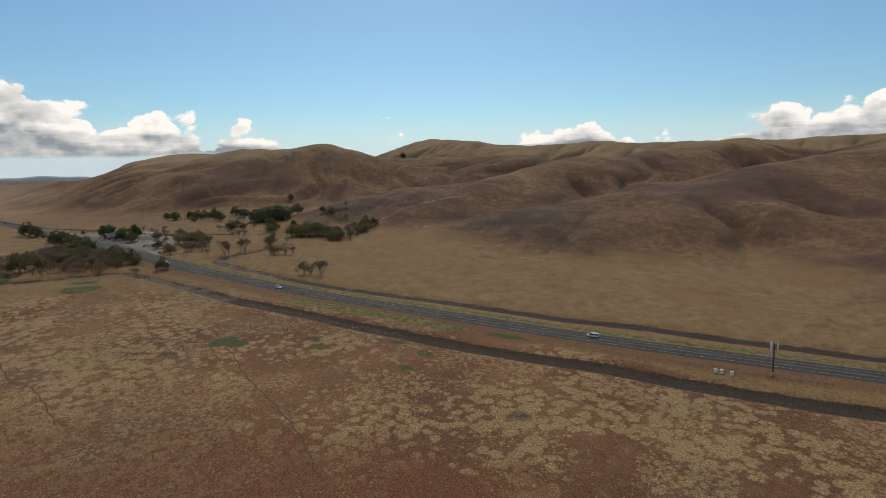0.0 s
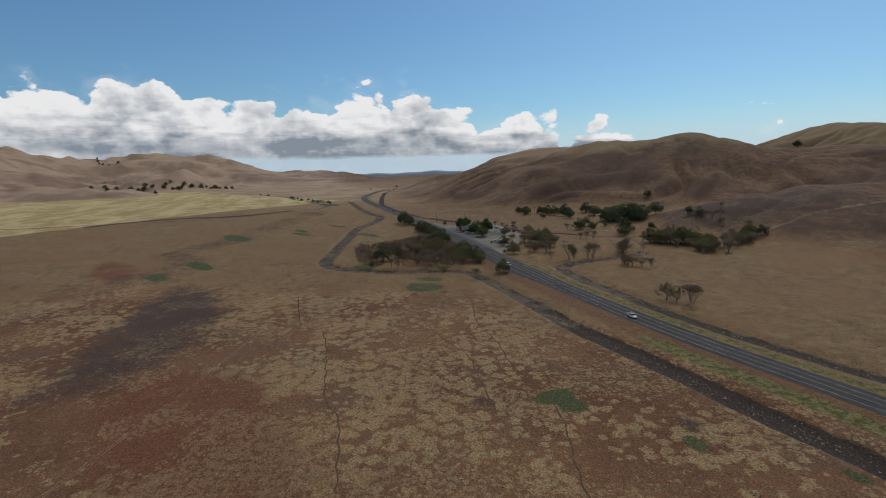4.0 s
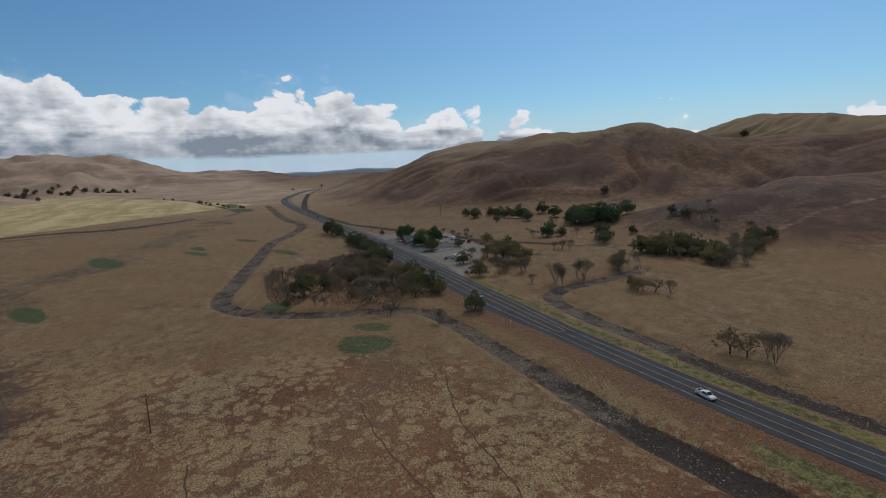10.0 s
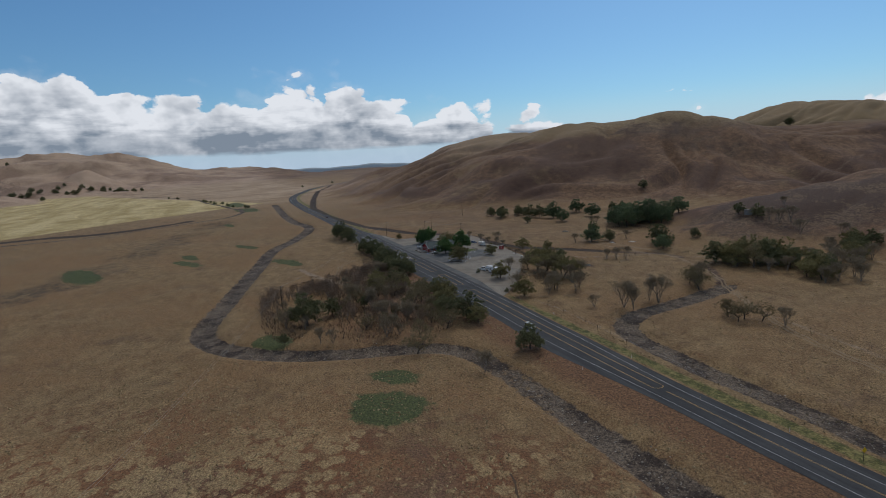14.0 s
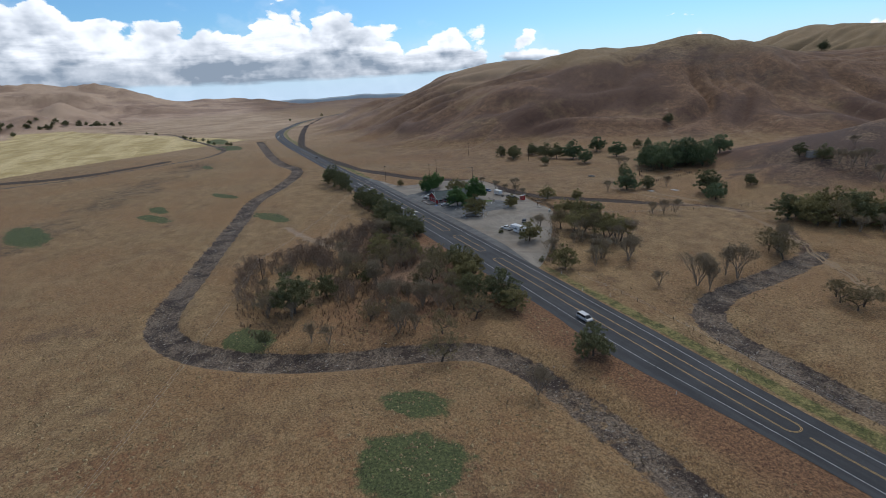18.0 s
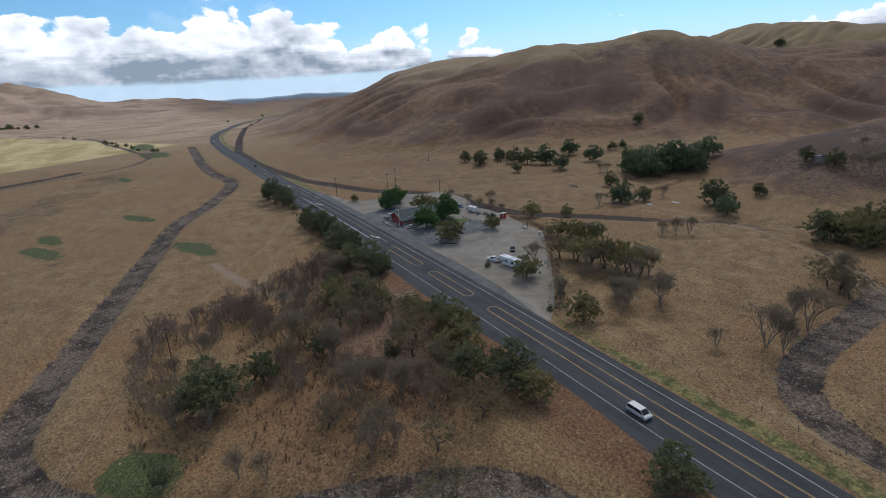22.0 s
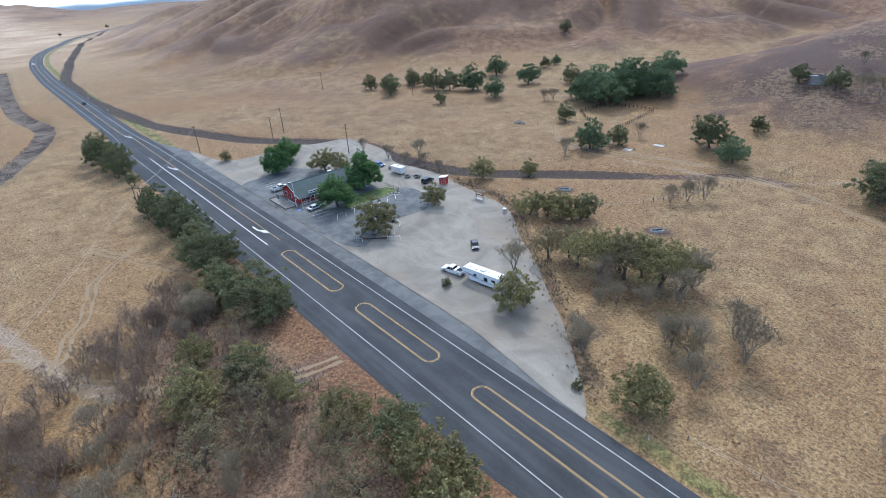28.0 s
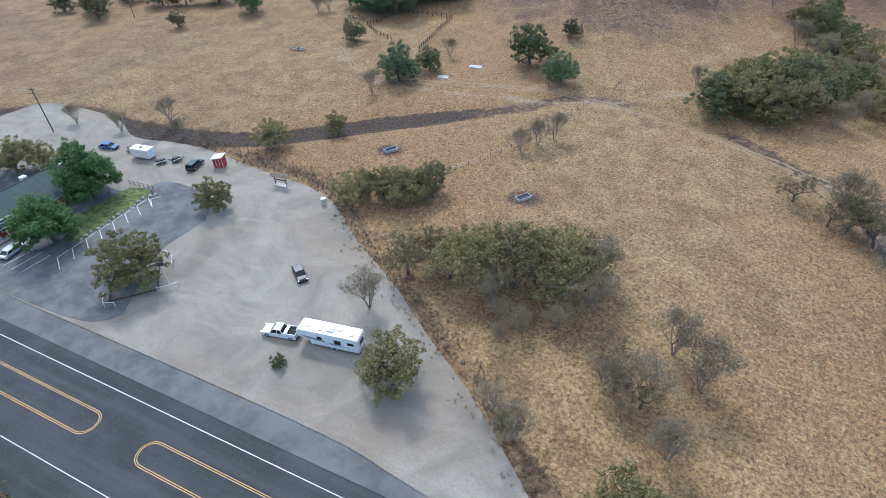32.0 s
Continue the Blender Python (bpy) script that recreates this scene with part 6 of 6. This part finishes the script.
for run in ([(-522, 245.0), (-514.3, 245.8)], [(-502.5, 245.6), (-497.4, 243.8)], [(-488, 239.4), (-484.6, 237.4)]):
    make_fence(run, "short dark board fence at the edge of the gravel lot", 1.1, 1.7, (0.3, 0.6, 0.95), POLE_WOOD, 0.06, rail_r=0.035)
make_fence([(-478.0, 161.4), (-474.5, 160.2), (-471.2, 160.8), (-466.9, 163.7), (-462.5, 167.2), (-457.8, 169.6)], "low wooden rail fence beside the wood", 1.1, 2.4, (0.45, 0.85))
make_fence([(-50.5, 206.2), (-38.9, 207.0), (-33, 208.3), (-20, 211.4), (-4.4, 215.2)], "long wooden guard rail beside the highway", 1.1, 2.2, (0.6, 0.95))
make_fence([(-418, 198.5), (-398, 199.8), (-370, 199.5), (-330, 200)], "wire fence on short posts along the highway", 1.1, 7.0, (0.5, 1.0), rail_r=0.012)
make_fence([(-537.6, 228.6), (-531, 229.0), (-529.8, 227.6)], "grey picket fence behind the lawn", 1.2, 1.2, (0.4, 1.0))
BED = [(-510.4, 200.6), (-505.2, 206.1), (-510.2, 211.2), (-514.8, 205.2), (-510.4, 200.6)]
make_fence(BED, "low dark timber border round the tree bed", 0.45, 3.0, (0.2, 0.38), POLE_WOOD, 0.09, "tree_bed_border", 0.08, 0.14)
make_fence([(-512.2, 201.2), (-510.3, 199.6), (-508.8, 200.4)], "low white pipe rail at the corner of the tree bed", 0.9, 1.6, (0.85,), WHITE_PAINT, 0.07, "pipe_rail", 0.06, 0.16)
make_fence([(-505.0, 205.9), (-503.6, 207.2), (-502.8, 208.4)], "low white pipe rail at the corner of the tree bed", 0.9, 1.2, (0.85,), WHITE_PAINT, 0.07, "pipe_rail", 0.06, 0.16)
make_fence([(-513.6, 213.2), (-511.2, 213.9), (-509.0, 213.2), (-507.6, 211.8)], "curved low white pipe rail beside the yard", 0.9, 1.4, (0.85,), WHITE_PAINT, 0.07, "pipe_rail", 0.06, 0.16)


def make_bed_sign():
    sign = tagged(new("pole_sign"), "tall thin white pole with a small dark box on top", "sign")
    rodded("pole", (0, 0, -0.3), (0, 0, 4.8), 0.06, WHITE_PAINT, sign)
    boxed("sign_box", (-0.35, 0.35, -0.15, 0.15, 4.5, 5.3), DARK_PANEL, sign, 0.03)
    stand(sign, -504.2, 207.8, 30, 0.14)


make_bed_sign()


# ---- parked vehicles ----
LOT_LIFT = 0.14
stand(make_travel_trailer(), -471.3, 208.2, 189, LOT_LIFT, True)
stand(make_car("pickup_truck", "white pickup truck with loaded bed hitched to the trailer", CAR_WHITE, "pickup"), -479.6, 206.6, 192, LOT_LIFT, True)
stand(make_car("parked_car", "dark blue car parked alone on the gravel lot", DARK_PAINT, "sedan"), -485.2, 219.0, -38, LOT_LIFT, True)
stand(make_car("parked_car", "silver sedan parked nose-in at the cafe porch", SILVER, "sedan"), -538.2, 202.6, 100, 0.2, True)
stand(make_car("pickup_truck", "white pickup truck parked beside the cafe", CAR_WHITE, "pickup"), -561.8, 202.6, 95, 0.2, True)
stand(make_car("parked_car", "dark green car parked behind the cafe", plain("dark_green_paint", (0.03, 0.05, 0.05), 0.3), "suv"), -529.6, 239.9, 102, LOT_LIFT, True)
stand(make_car("parked_car", "white car parked behind the cafe under trees", CAR_WHITE, "sedan"), -560.5, 226.6, 60, LOT_LIFT, True)
stand(make_car("parked_car", "blue car parked at the back of the gravel lot", plain("blue_paint_car", (0.06, 0.12, 0.25), 0.3), "sedan"), -556, 238.5, 10, LOT_LIFT, True)
for label, mat, kind, x, off, yaw in (("white passenger van driving on the highway", CAR_WHITE, "van", -88.0, 2.0, 196), ("white pickup truck driving on the highway", CAR_WHITE, "pickup", -267.0, -1.8, 355), ("silver minivan driving on the highway", SILVER, "van", -389.0, -3.9, 0),
                                      ("dark sedan driving on the far highway", DARK_PAINT, "sedan", -800.0, 2.0, 180), ("white truck driving on the far highway", CAR_WHITE, "van", -1130.0, -2.0, -8)):
    y = float(np.interp(x, ROAD_LINE[:, 0], ROAD_LINE[:, 1])) + off
    stand(make_car("moving_car", label, mat, kind), x, y, yaw, 0.0, True, z=float(road_level(np.array(x))) - 0.012 * abs(off) + 0.01)


def make_cargo_trailer():
    t = tagged(new("cargo_trailer"), "white enclosed cargo trailer parked behind the cafe", "trailer")
    boxed("body", (-2.5, 2.5, -1.15, 1.15, 0.45, 2.6), WHITE_PAINT, t, 0.05)
    boxed("door", (2.5, 2.53, -1.0, 1.0, 0.6, 2.45), CAR_WHITE, t, 0.01)
    boxed("roof_vent", (-0.3, 0.3, -0.3, 0.3, 2.6, 2.72), DARK_PANEL, t, 0.03)
    for s in (-1, 1):
        for x in (-0.6, 0.3):
            wheel(t, x, s * 1.08, 0.34)
    rodded("hitch", (-2.5, 0, 0.5), (-3.6, 0, 0.45), 0.07, BLACK, t)
    rodded("hitch_leg", (-3.5, 0, 0.0), (-3.5, 0, 0.5), 0.05, BLACK, t)
    stand(t, -544.2, 238.6, 8, LOT_LIFT, True)


def make_flat_trailer(x, y, yaw):
    t = tagged(new("flat_trailer"), "small dark flat trailer with low rails", "trailer")
    boxed("deck", (-1.1, 1.1, -0.7, 0.7, 0.42, 0.52), BLACK, t)
    for s in (-1, 1):
        wheel(t, 0, s * 0.82, 0.3, 0.2)
        boxed("side_rail", (-1.1, 1.1, s * 0.68 - 0.03, s * 0.68 + 0.03, 0.52, 0.85), GREY_METAL, t)
    boxed("load", (-0.7, 0.5, -0.45, 0.45, 0.52, 1.1), DARK_PANEL, t, 0.1)
    rodded("hitch", (1.1, 0, 0.46), (1.9, 0, 0.42), 0.05, BLACK, t)
    rodded("hitch_leg", (1.8, 0, 0.0), (1.8, 0, 0.46), 0.04, BLACK, t)
    stand(t, x, y, yaw, LOT_LIFT, True)


make_cargo_trailer()
make_flat_trailer(-538.2, 238.0, 60)
make_flat_trailer(-535.6, 240.2, 75)
make_flat_trailer(-549.4, 239.6, 40)


def make_red_shed():
    s = tagged(new("red_shed"), "small red board shed with a white sloping roof", "shed")
    boxed("walls", (-1.1, 1.1, -1.0, 1.0, -0.1, 2.2), RED_WOOD, s)
    for x in (-1.1, -0.37, 0.37, 1.1):
        boxed("batten", (x - 0.04, x + 0.04, -1.04, -1.0, 0, 2.15), WHITE_PAINT, s)
    bm = extrude_profile([(-1.4, 2.15), (-1.4, 2.3), (1.4, 2.75), (1.4, 2.6)], -1.3, 1.3, 0.02)
    part("roof", bm, WHITE_PAINT, s)
    boxed("gable_filler", (-1.08, 1.08, -0.98, 0.98, 2.2, 2.28), RED_WOOD, s)
    stand(s, -524.6, 242.6, 20, LOT_LIFT)


def make_notice_board():
    b = tagged(new("notice_board"), "dark wooden notice board with a small roof", "notice board")
    for x in (-1.4, 1.4):
        rodded("post", (x, 0, -0.3), (x, 0, 2.7), 0.1, POLE_WOOD, b, 6)
    boxed("crossbeam", (-1.6, 1.6, -0.07, 0.07, 1.2, 1.4), POLE_WOOD, b)
    for s in (-1, 1):
        bm = extrude_profile([(-2.0, 2.62), (-2.0, 2.72), (2.0, 2.72), (2.0, 2.62)], 0, s * 0.8)
        for v in bm.verts:
            v.co.z -= abs(v.co.y) * 0.35
        part("roof_board", bm, FENCE_WOOD, b)
    boxed("slab", (-1.5, 1.5, -0.7, 0.5, -0.1, 0.12), CONCRETE, b, 0.03)
    stand(b, -506.5, 241.4, 4, LOT_LIFT)


def make_bin_box():
    b = tagged(new("utility_box"), "small white upright utility box with a sloping lid", "box")
    boxed("body", (-0.45, 0.45, -0.4, 0.4, -0.05, 1.3), plain("beige_metal", (0.5, 0.47, 0.42), 0.6), b, 0.04)
    boxed("lid", (-0.5, 0.5, -0.46, 0.46, 1.3, 1.42), WHITE_PAINT, b, 0.03)
    boxed("hatch", (-0.3, 0.3, -0.43, -0.4, 0.5, 1.1), GREY_METAL, b)
    stand(b, -493.8, 239.0, 25, LOT_LIFT)


make_red_shed()
make_notice_board()
make_bin_box()


# ---- utility poles and cables ----
def make_utility_pole(x, y, h, yaw, arms=1):
    p = tagged(new("utility_pole"), "brown wooden utility pole with a crossarm", "pole", "utility poles")
    rodded("shaft", (0, 0, -0.8), (0, 0, h), 0.17, POLE_WOOD, p, 8, 0.11)
    for k in range(arms):
        z = h - 0.5 - 1.1 * k
        boxed("crossarm", (-1.2, 1.2, -0.19, -0.07, z - 0.07, z + 0.07), POLE_WOOD, p)
        for u in (-1.1, -0.5, 0.5, 1.1):
            rodded("insulator", (u, -0.13, z + 0.07), (u, -0.13, z + 0.25), 0.05, GREY_METAL, p, 6)
    stand(p, x, y, yaw)
    return (x, y, at_ground(x, y) + h - 0.3)


def make_cable(a, b, label="thin pale overhead power cable", sag=1.2, r=0.018):
    bm = bmesh.new()
    n = 10
    pts = [Vector(a).lerp(Vector(b), k / n) - Vector((0, 0, 4 * sag * (k / n) * (1 - k / n))) for k in range(n + 1)]
    for p, q in zip(pts, pts[1:]):
        rod(bm, p, q, r, 4)
    tagged(part("overhead_cable", bm, PALE_WIRE), label, "cable", "overhead cables")


PALE_WIRE = plain("aluminium_cable", (0.36, 0.33, 0.28), 0.6)
LINE_POLES = [(-323, 45, 11, 70), (-466, 100, 11, 70), (-569, 163, 11, 40), (-629, 199, 11, 30), (-577, 239, 12, 10), (-626, 230, 10.5, 50), (-629.5, 237, 11.5, 50), (-705, 300, 11, 50), (-640, 320, 11, 50)]
tops = [make_utility_pole(x, y, h, yaw, 2 if h == 12 else 1) for x, y, h, yaw in LINE_POLES]
tops.append(make_utility_pole(-180, -10, 11, 70))
tops.append(make_utility_pole(-37, -65, 11, 70))
make_utility_pole(-577, 163.5, 7, 40, 0)
make_utility_pole(-586, 164.0, 6, 40, 0)
for i, j in ((9, 0), (10, 9), (0, 1), (1, 2), (2, 3), (3, 4), (4, 5), (5, 6)):
    for o in (-0.9, 0.9):
        make_cable((tops[i][0] + o * 0.5, tops[i][1] - o * 0.7, tops[i][2]), (tops[j][0] + o * 0.5, tops[j][1] - o * 0.7, tops[j][2]), sag=2.2)


def make_antenna_pole():
    p = tagged(new("antenna_pole"), "tall dark pole with white panel antennas and a lattice sign frame", "pole")
    rodded("mast", (0, 0, -0.5), (0, 0, 12.0), 0.28, POLE_WOOD, p, 10, 0.24)
    for x in (-0.9, 0.0, 1.0):
        rodded("bracket", (0, 0, 11.2), (x, 0.2, 11.2), 0.05, GREY_METAL, p, 6)
    boxed("panel_antenna", (-1.35, -0.6, -0.2, 0.1, 9.3, 12.6), WHITE_PAINT, p, 0.05)
    boxed("panel_antenna", (0.85, 1.15, -0.15, 0.15, 9.8, 12.4), WHITE_PAINT, p, 0.05)
    for z in (7.2, 7.8, 8.4, 9.0):
        rodded("lattice_bar", (-2.6, 0.1, z), (-0.2, 0.1, z), 0.06, GREY_METAL, p, 5)
    for x in (-2.5, -1.7, -0.9):
        rodded("lattice_post", (x, 0.1, 6.6), (x, 0.1, 9.4), 0.05, GREY_METAL, p, 5)
    boxed("meter_box", (-0.35, 0.35, -0.6, -0.2, 0.4, 1.8), GREY_METAL, p, 0.03)
    stand(p, -21.8, 212.8, 15)


make_antenna_pole()
for x, y in ((-38.4, 206.6), (-36.6, 207.2), (-33.4, 207.6)):
    b = tagged(new("equipment_cabinet"), "white equipment cabinet beside the guard rail", "cabinet", "roadside cabinets")
    boxed("body", (-0.6, 0.6, -0.4, 0.4, -0.1, 1.4), WHITE_PAINT, b, 0.04)
    boxed("door", (-0.5, 0.5, -0.43, -0.4, 0.1, 1.25), CAR_WHITE, b, 0.01)
    stand(b, x, y - 1.2, 14)


def make_road_sign(x, side, yaw):
    s = tagged(new("warning_sign"), "yellow diamond warning sign on a wooden post", "road sign")
    rodded("post", (0, 0, -0.3), (0, 0, 2.9), 0.06, POLE_WOOD, s, 6)
    bm = bmesh.new()
    box(bm, -0.45, 0.45, -0.02, 0.02, -0.45, 0.45)
    bmesh.ops.rotate(bm, verts=bm.verts, cent=(0, 0, 0), matrix=Matrix.Rotation(radians(45), 3, "Y"))
    bmesh.ops.translate(bm, verts=bm.verts, vec=(0, -0.08, 2.5))
    part("plate", bm, SIGN_YELLOW, s)
    y = float(np.interp(x, ROAD_LINE[:, 0], ROAD_LINE[:, 1])) + side
    stand(s, x, y, yaw)


make_road_sign(-286, 9.0, 80)


def make_marker(x, side):
    m = tagged(new("delineator_post"), "short white delineator post at the road edge", "post", "delineator posts")
    boxed("blade", (-0.06, 0.06, -0.02, 0.02, -0.2, 1.15), WHITE_PAINT, m, 0.01)
    boxed("reflector", (-0.045, 0.045, -0.028, -0.02, 0.9, 1.08), ORANGE, m)
    stand(m, x, float(np.interp(x, ROAD_LINE[:, 0], ROAD_LINE[:, 1])) + side, 80)


for x, side in ((-406, 8.4), (-422, 11.5), (-407, -11.6), (-398, 12.6), (-350, 8.2), (-350, -10.2), (-300, 7.4), (-250, 7.4), (-200, 7.4), (-440, -11.6), (-700, 7.6), (-760, 7.6), (-820, 7.6), (-150, 7.4), (-100, 7.4)):
    make_marker(x, side)
cone = tagged(new("traffic_cone"), "bright orange traffic cone on the verge", "cone")
rodded("cone_body", (0, 0, 0.05), (0, 0, 0.85), 0.26, ORANGE, cone, 12, 0.06)
boxed("foot", (-0.35, 0.35, -0.35, 0.35, -0.02, 0.06), ORANGE, cone, 0.02)
stand(cone, -246.0, 177.5)


# ---- pasture ----
def make_trough(x, y, yaw, label="rectangular concrete cattle trough in the pasture"):
    t = tagged(new("cattle_trough"), label, "trough", "cattle troughs")
    for d in ((-1.6, 1.6, -0.8, -0.68), (-1.6, 1.6, 0.68, 0.8)):
        boxed("long_wall", (*d, -0.3, 0.6), CONCRETE, t, 0.02)
    for d in ((-1.6, -1.48, -0.68, 0.68), (1.48, 1.6, -0.68, 0.68)):
        boxed("end_wall", (*d, -0.3, 0.6), CONCRETE, t, 0.02)
    boxed("water", (-1.48, 1.48, -0.68, 0.68, -0.2, 0.38), DARK_GLASS, t)
    stand(t, x, y, yaw)


make_trough(-492, 264, 55)
make_trough(-457, 257, 55)
for x, y, l in ((-493, 320, 4.0), (-499, 309, 3.2)):
    s = tagged(new("stone_slab"), "pale broken concrete slab lying in the pasture", "slab", "old slabs")
    boxed("slab", (-l / 2, l / 2, -1.2, 1.2, -0.2, 0.18), CONCRETE, s, 0.05)
    boxed("loose_plank", (-l / 2 - 0.4, l / 2 + 0.5, 1.3, 1.5, -0.1, 0.2), FENCE_WOOD, s, 0.02)
    stand(s, x, y, 5, 0.02, True)
bm = bmesh.new()
for k in range(60):
    a, u = rock_rng.uniform(0, 6.28), rock_rng.random() ** 0.5
    make_rock(bm, (2.6 * u * math.cos(a), 1.6 * u * math.sin(a), 0.2 + 0.7 * (1 - u) * rock_rng.random()), rock_rng.uniform(0.2, 0.5), rock_rng)
stand(tagged(part("rubble_heap", bm, STONE), "grey heap of rubble in the pasture", "rubble", kind="stuff"), -556, 314)


HUT_GREY = plain("weathered_sheet", (0.2, 0.19, 0.18), 0.8, 0.3, 1.0)


def make_tank():
    """A round sheet-steel water tank with an open, sagging top."""
    h = tagged(new("water_tank"), "old round grey steel water tank with a broken top", "tank")
    n = 40
    bm = bmesh.new()
    rings = []
    for r, z in ((3.1, -1.2), (3.1, 2.0), (3.16, 2.02), (3.16, 2.1), (3.04, 2.1), (3.04, 0.4)):
        rings.append([bm.verts.new((r * math.cos(6.2832 * k / n), r * math.sin(6.2832 * k / n), z)) for k in range(n)])
    for lo, hi in zip(rings, rings[1:]):
        for k in range(n):
            bm.faces.new((lo[k], lo[(k + 1) % n], hi[(k + 1) % n], hi[k]))
    part("tank_wall", bm, HUT_GREY, h)
    bm = bmesh.new()
    bm.faces.new([bm.verts.new((3.03 * math.cos(6.2832 * k / n), 3.03 * math.sin(6.2832 * k / n), 0.5)) for k in range(n)])
    part("tank_bottom", bm, DARK_PANEL, h)
    for k in range(4):
        boxed("roof_plank", (-2.9 + 0.75 * k, -2.3 + 0.75 * k, -2.0 + 0.2 * k, 2.2 - 0.3 * k, 1.98, 2.04), HUT_GREY, h)
    stand(h, -469, 394.5, 15, 0.3)


make_tank()


# ---- loose stones and tufts, too many to count ----
def scatter_stones():
    rng = np.random.RandomState(4)
    shape = np.array([(0, 0, 1.0), (1, 0, 0.1), (0.2, 0.9, 0.15), (-0.9, 0.3, 0.1), (-0.3, -0.95, 0.1)])
    verts, faces = [], []
    for line, count, wide in ((CREEK_S, 5200, 4.6), (CREEK_N, 2600, 5.0)):
        near = line[(line[:, 0] > -700) & (line[:, 0] < -150)]
        i = rng.randint(0, len(near) - 1, count)
        p = near[i] + (near[i + 1] - near[i]) * rng.rand(count, 1) + rng.normal(0, wide * 0.5, (count, 2))
        z = ground_height(p[:, 0], p[:, 1])
        for (x, y), h in zip(p, z):
            s, a = 0.10 + 0.26 * rng.rand() ** 3, rng.rand() * 6.28
            b = len(verts)
            c, sn = math.cos(a), math.sin(a)
            verts += [(x + s * (c * u - sn * v), y + s * (sn * u + c * v), h - 0.05 + s * 0.7 * w) for u, v, w in shape]
            faces += [(b, b + 1, b + 2), (b, b + 2, b + 3), (b, b + 3, b + 4), (b, b + 4, b + 1)]
    tagged(mesh_object("creek_stones", verts, faces, STONE), "scattered pale stones in the dry creek beds", "stones", kind="stuff")


def scatter_tufts():
    rng = np.random.RandomState(8)
    n = 64000
    x = np.concatenate([rng.uniform(-620, -150, n // 2), rng.uniform(-420, 40, n // 2)])
    y = np.concatenate([rng.uniform(20, 330, n // 2), rng.uniform(10, 200, n // 2)])
    d, _ = distance(x, y, ROAD_LINE, 40)
    keep = (d > 12.5) & ~((y > 188) & (y < 256) & (x < -428) & (y - 188 < (-x - 428) * 0.95 + 4) & (x > -640))
    for line in (CREEK_S, WASH_N, CREEK_N):
        keep &= distance(x, y, line, 20)[0] > 6.5
    keep &= waves(x, y, 21, 60, 3) > -0.25
    x, y = x[keep], y[keep]
    z = ground_height(x, y)
    s, a = 0.18 + 0.42 * rng.rand(len(x)) ** 2.5, rng.rand(len(x)) * 6.28
    base = np.stack([x, y, z], -1)
    corners = []
    for k in range(3):
        t = a + 2.094 * k
        corners.append(base + np.stack([s * np.cos(t), s * np.sin(t), np.full_like(s, -0.04)], -1))
    tip = base + np.stack([0.3 * s * np.cos(a), 0.3 * s * np.sin(a), s * 0.6], -1)
    verts = np.stack(corners + [tip], 1).reshape(-1, 3)
    i = np.arange(len(x)) * 4
    faces = np.concatenate([np.stack([i + p, i + q, i + 3], -1) for p, q in ((0, 1), (1, 2), (2, 0))])
    tagged(mesh_object("grass_tufts", verts, faces.tolist(), TUFT), "countless low dry grass tufts", "grass", kind="stuff")


def make_brush_pile(x, y, z):
    rng = random.Random(61)
    pile = tagged(new("brush_pile"), "heap of grey dead branches beside the wood", "branches")
    for k in range(26):
        a, l, h = rng.uniform(0, 6.28), rng.uniform(1.4, 3.6), rng.uniform(0.1, 1.2)
        cx, cy = rng.gauss(0, 0.9), rng.gauss(0, 0.8)
        dx, dy, dz = math.cos(a) * l / 2, math.sin(a) * l / 2, rng.uniform(-0.3, 0.3) * min(1, h)
        rodded("branch", (cx - dx, cy - dy, h - dz), (cx + dx, cy + dy, h + dz), rng.uniform(0.04, 0.1), DEAD_WOOD, pile, 5, 0.02)
    pile.matrix_basis = pose(x, y, z)


DEAD_WOOD = plain("grey_dead_wood", (0.26, 0.235, 0.21), 0.9, 0.3, 2.0)
make_brush_pile(-460, 137, at_ground(-460, 137))
scatter_stones()
scatter_tufts()
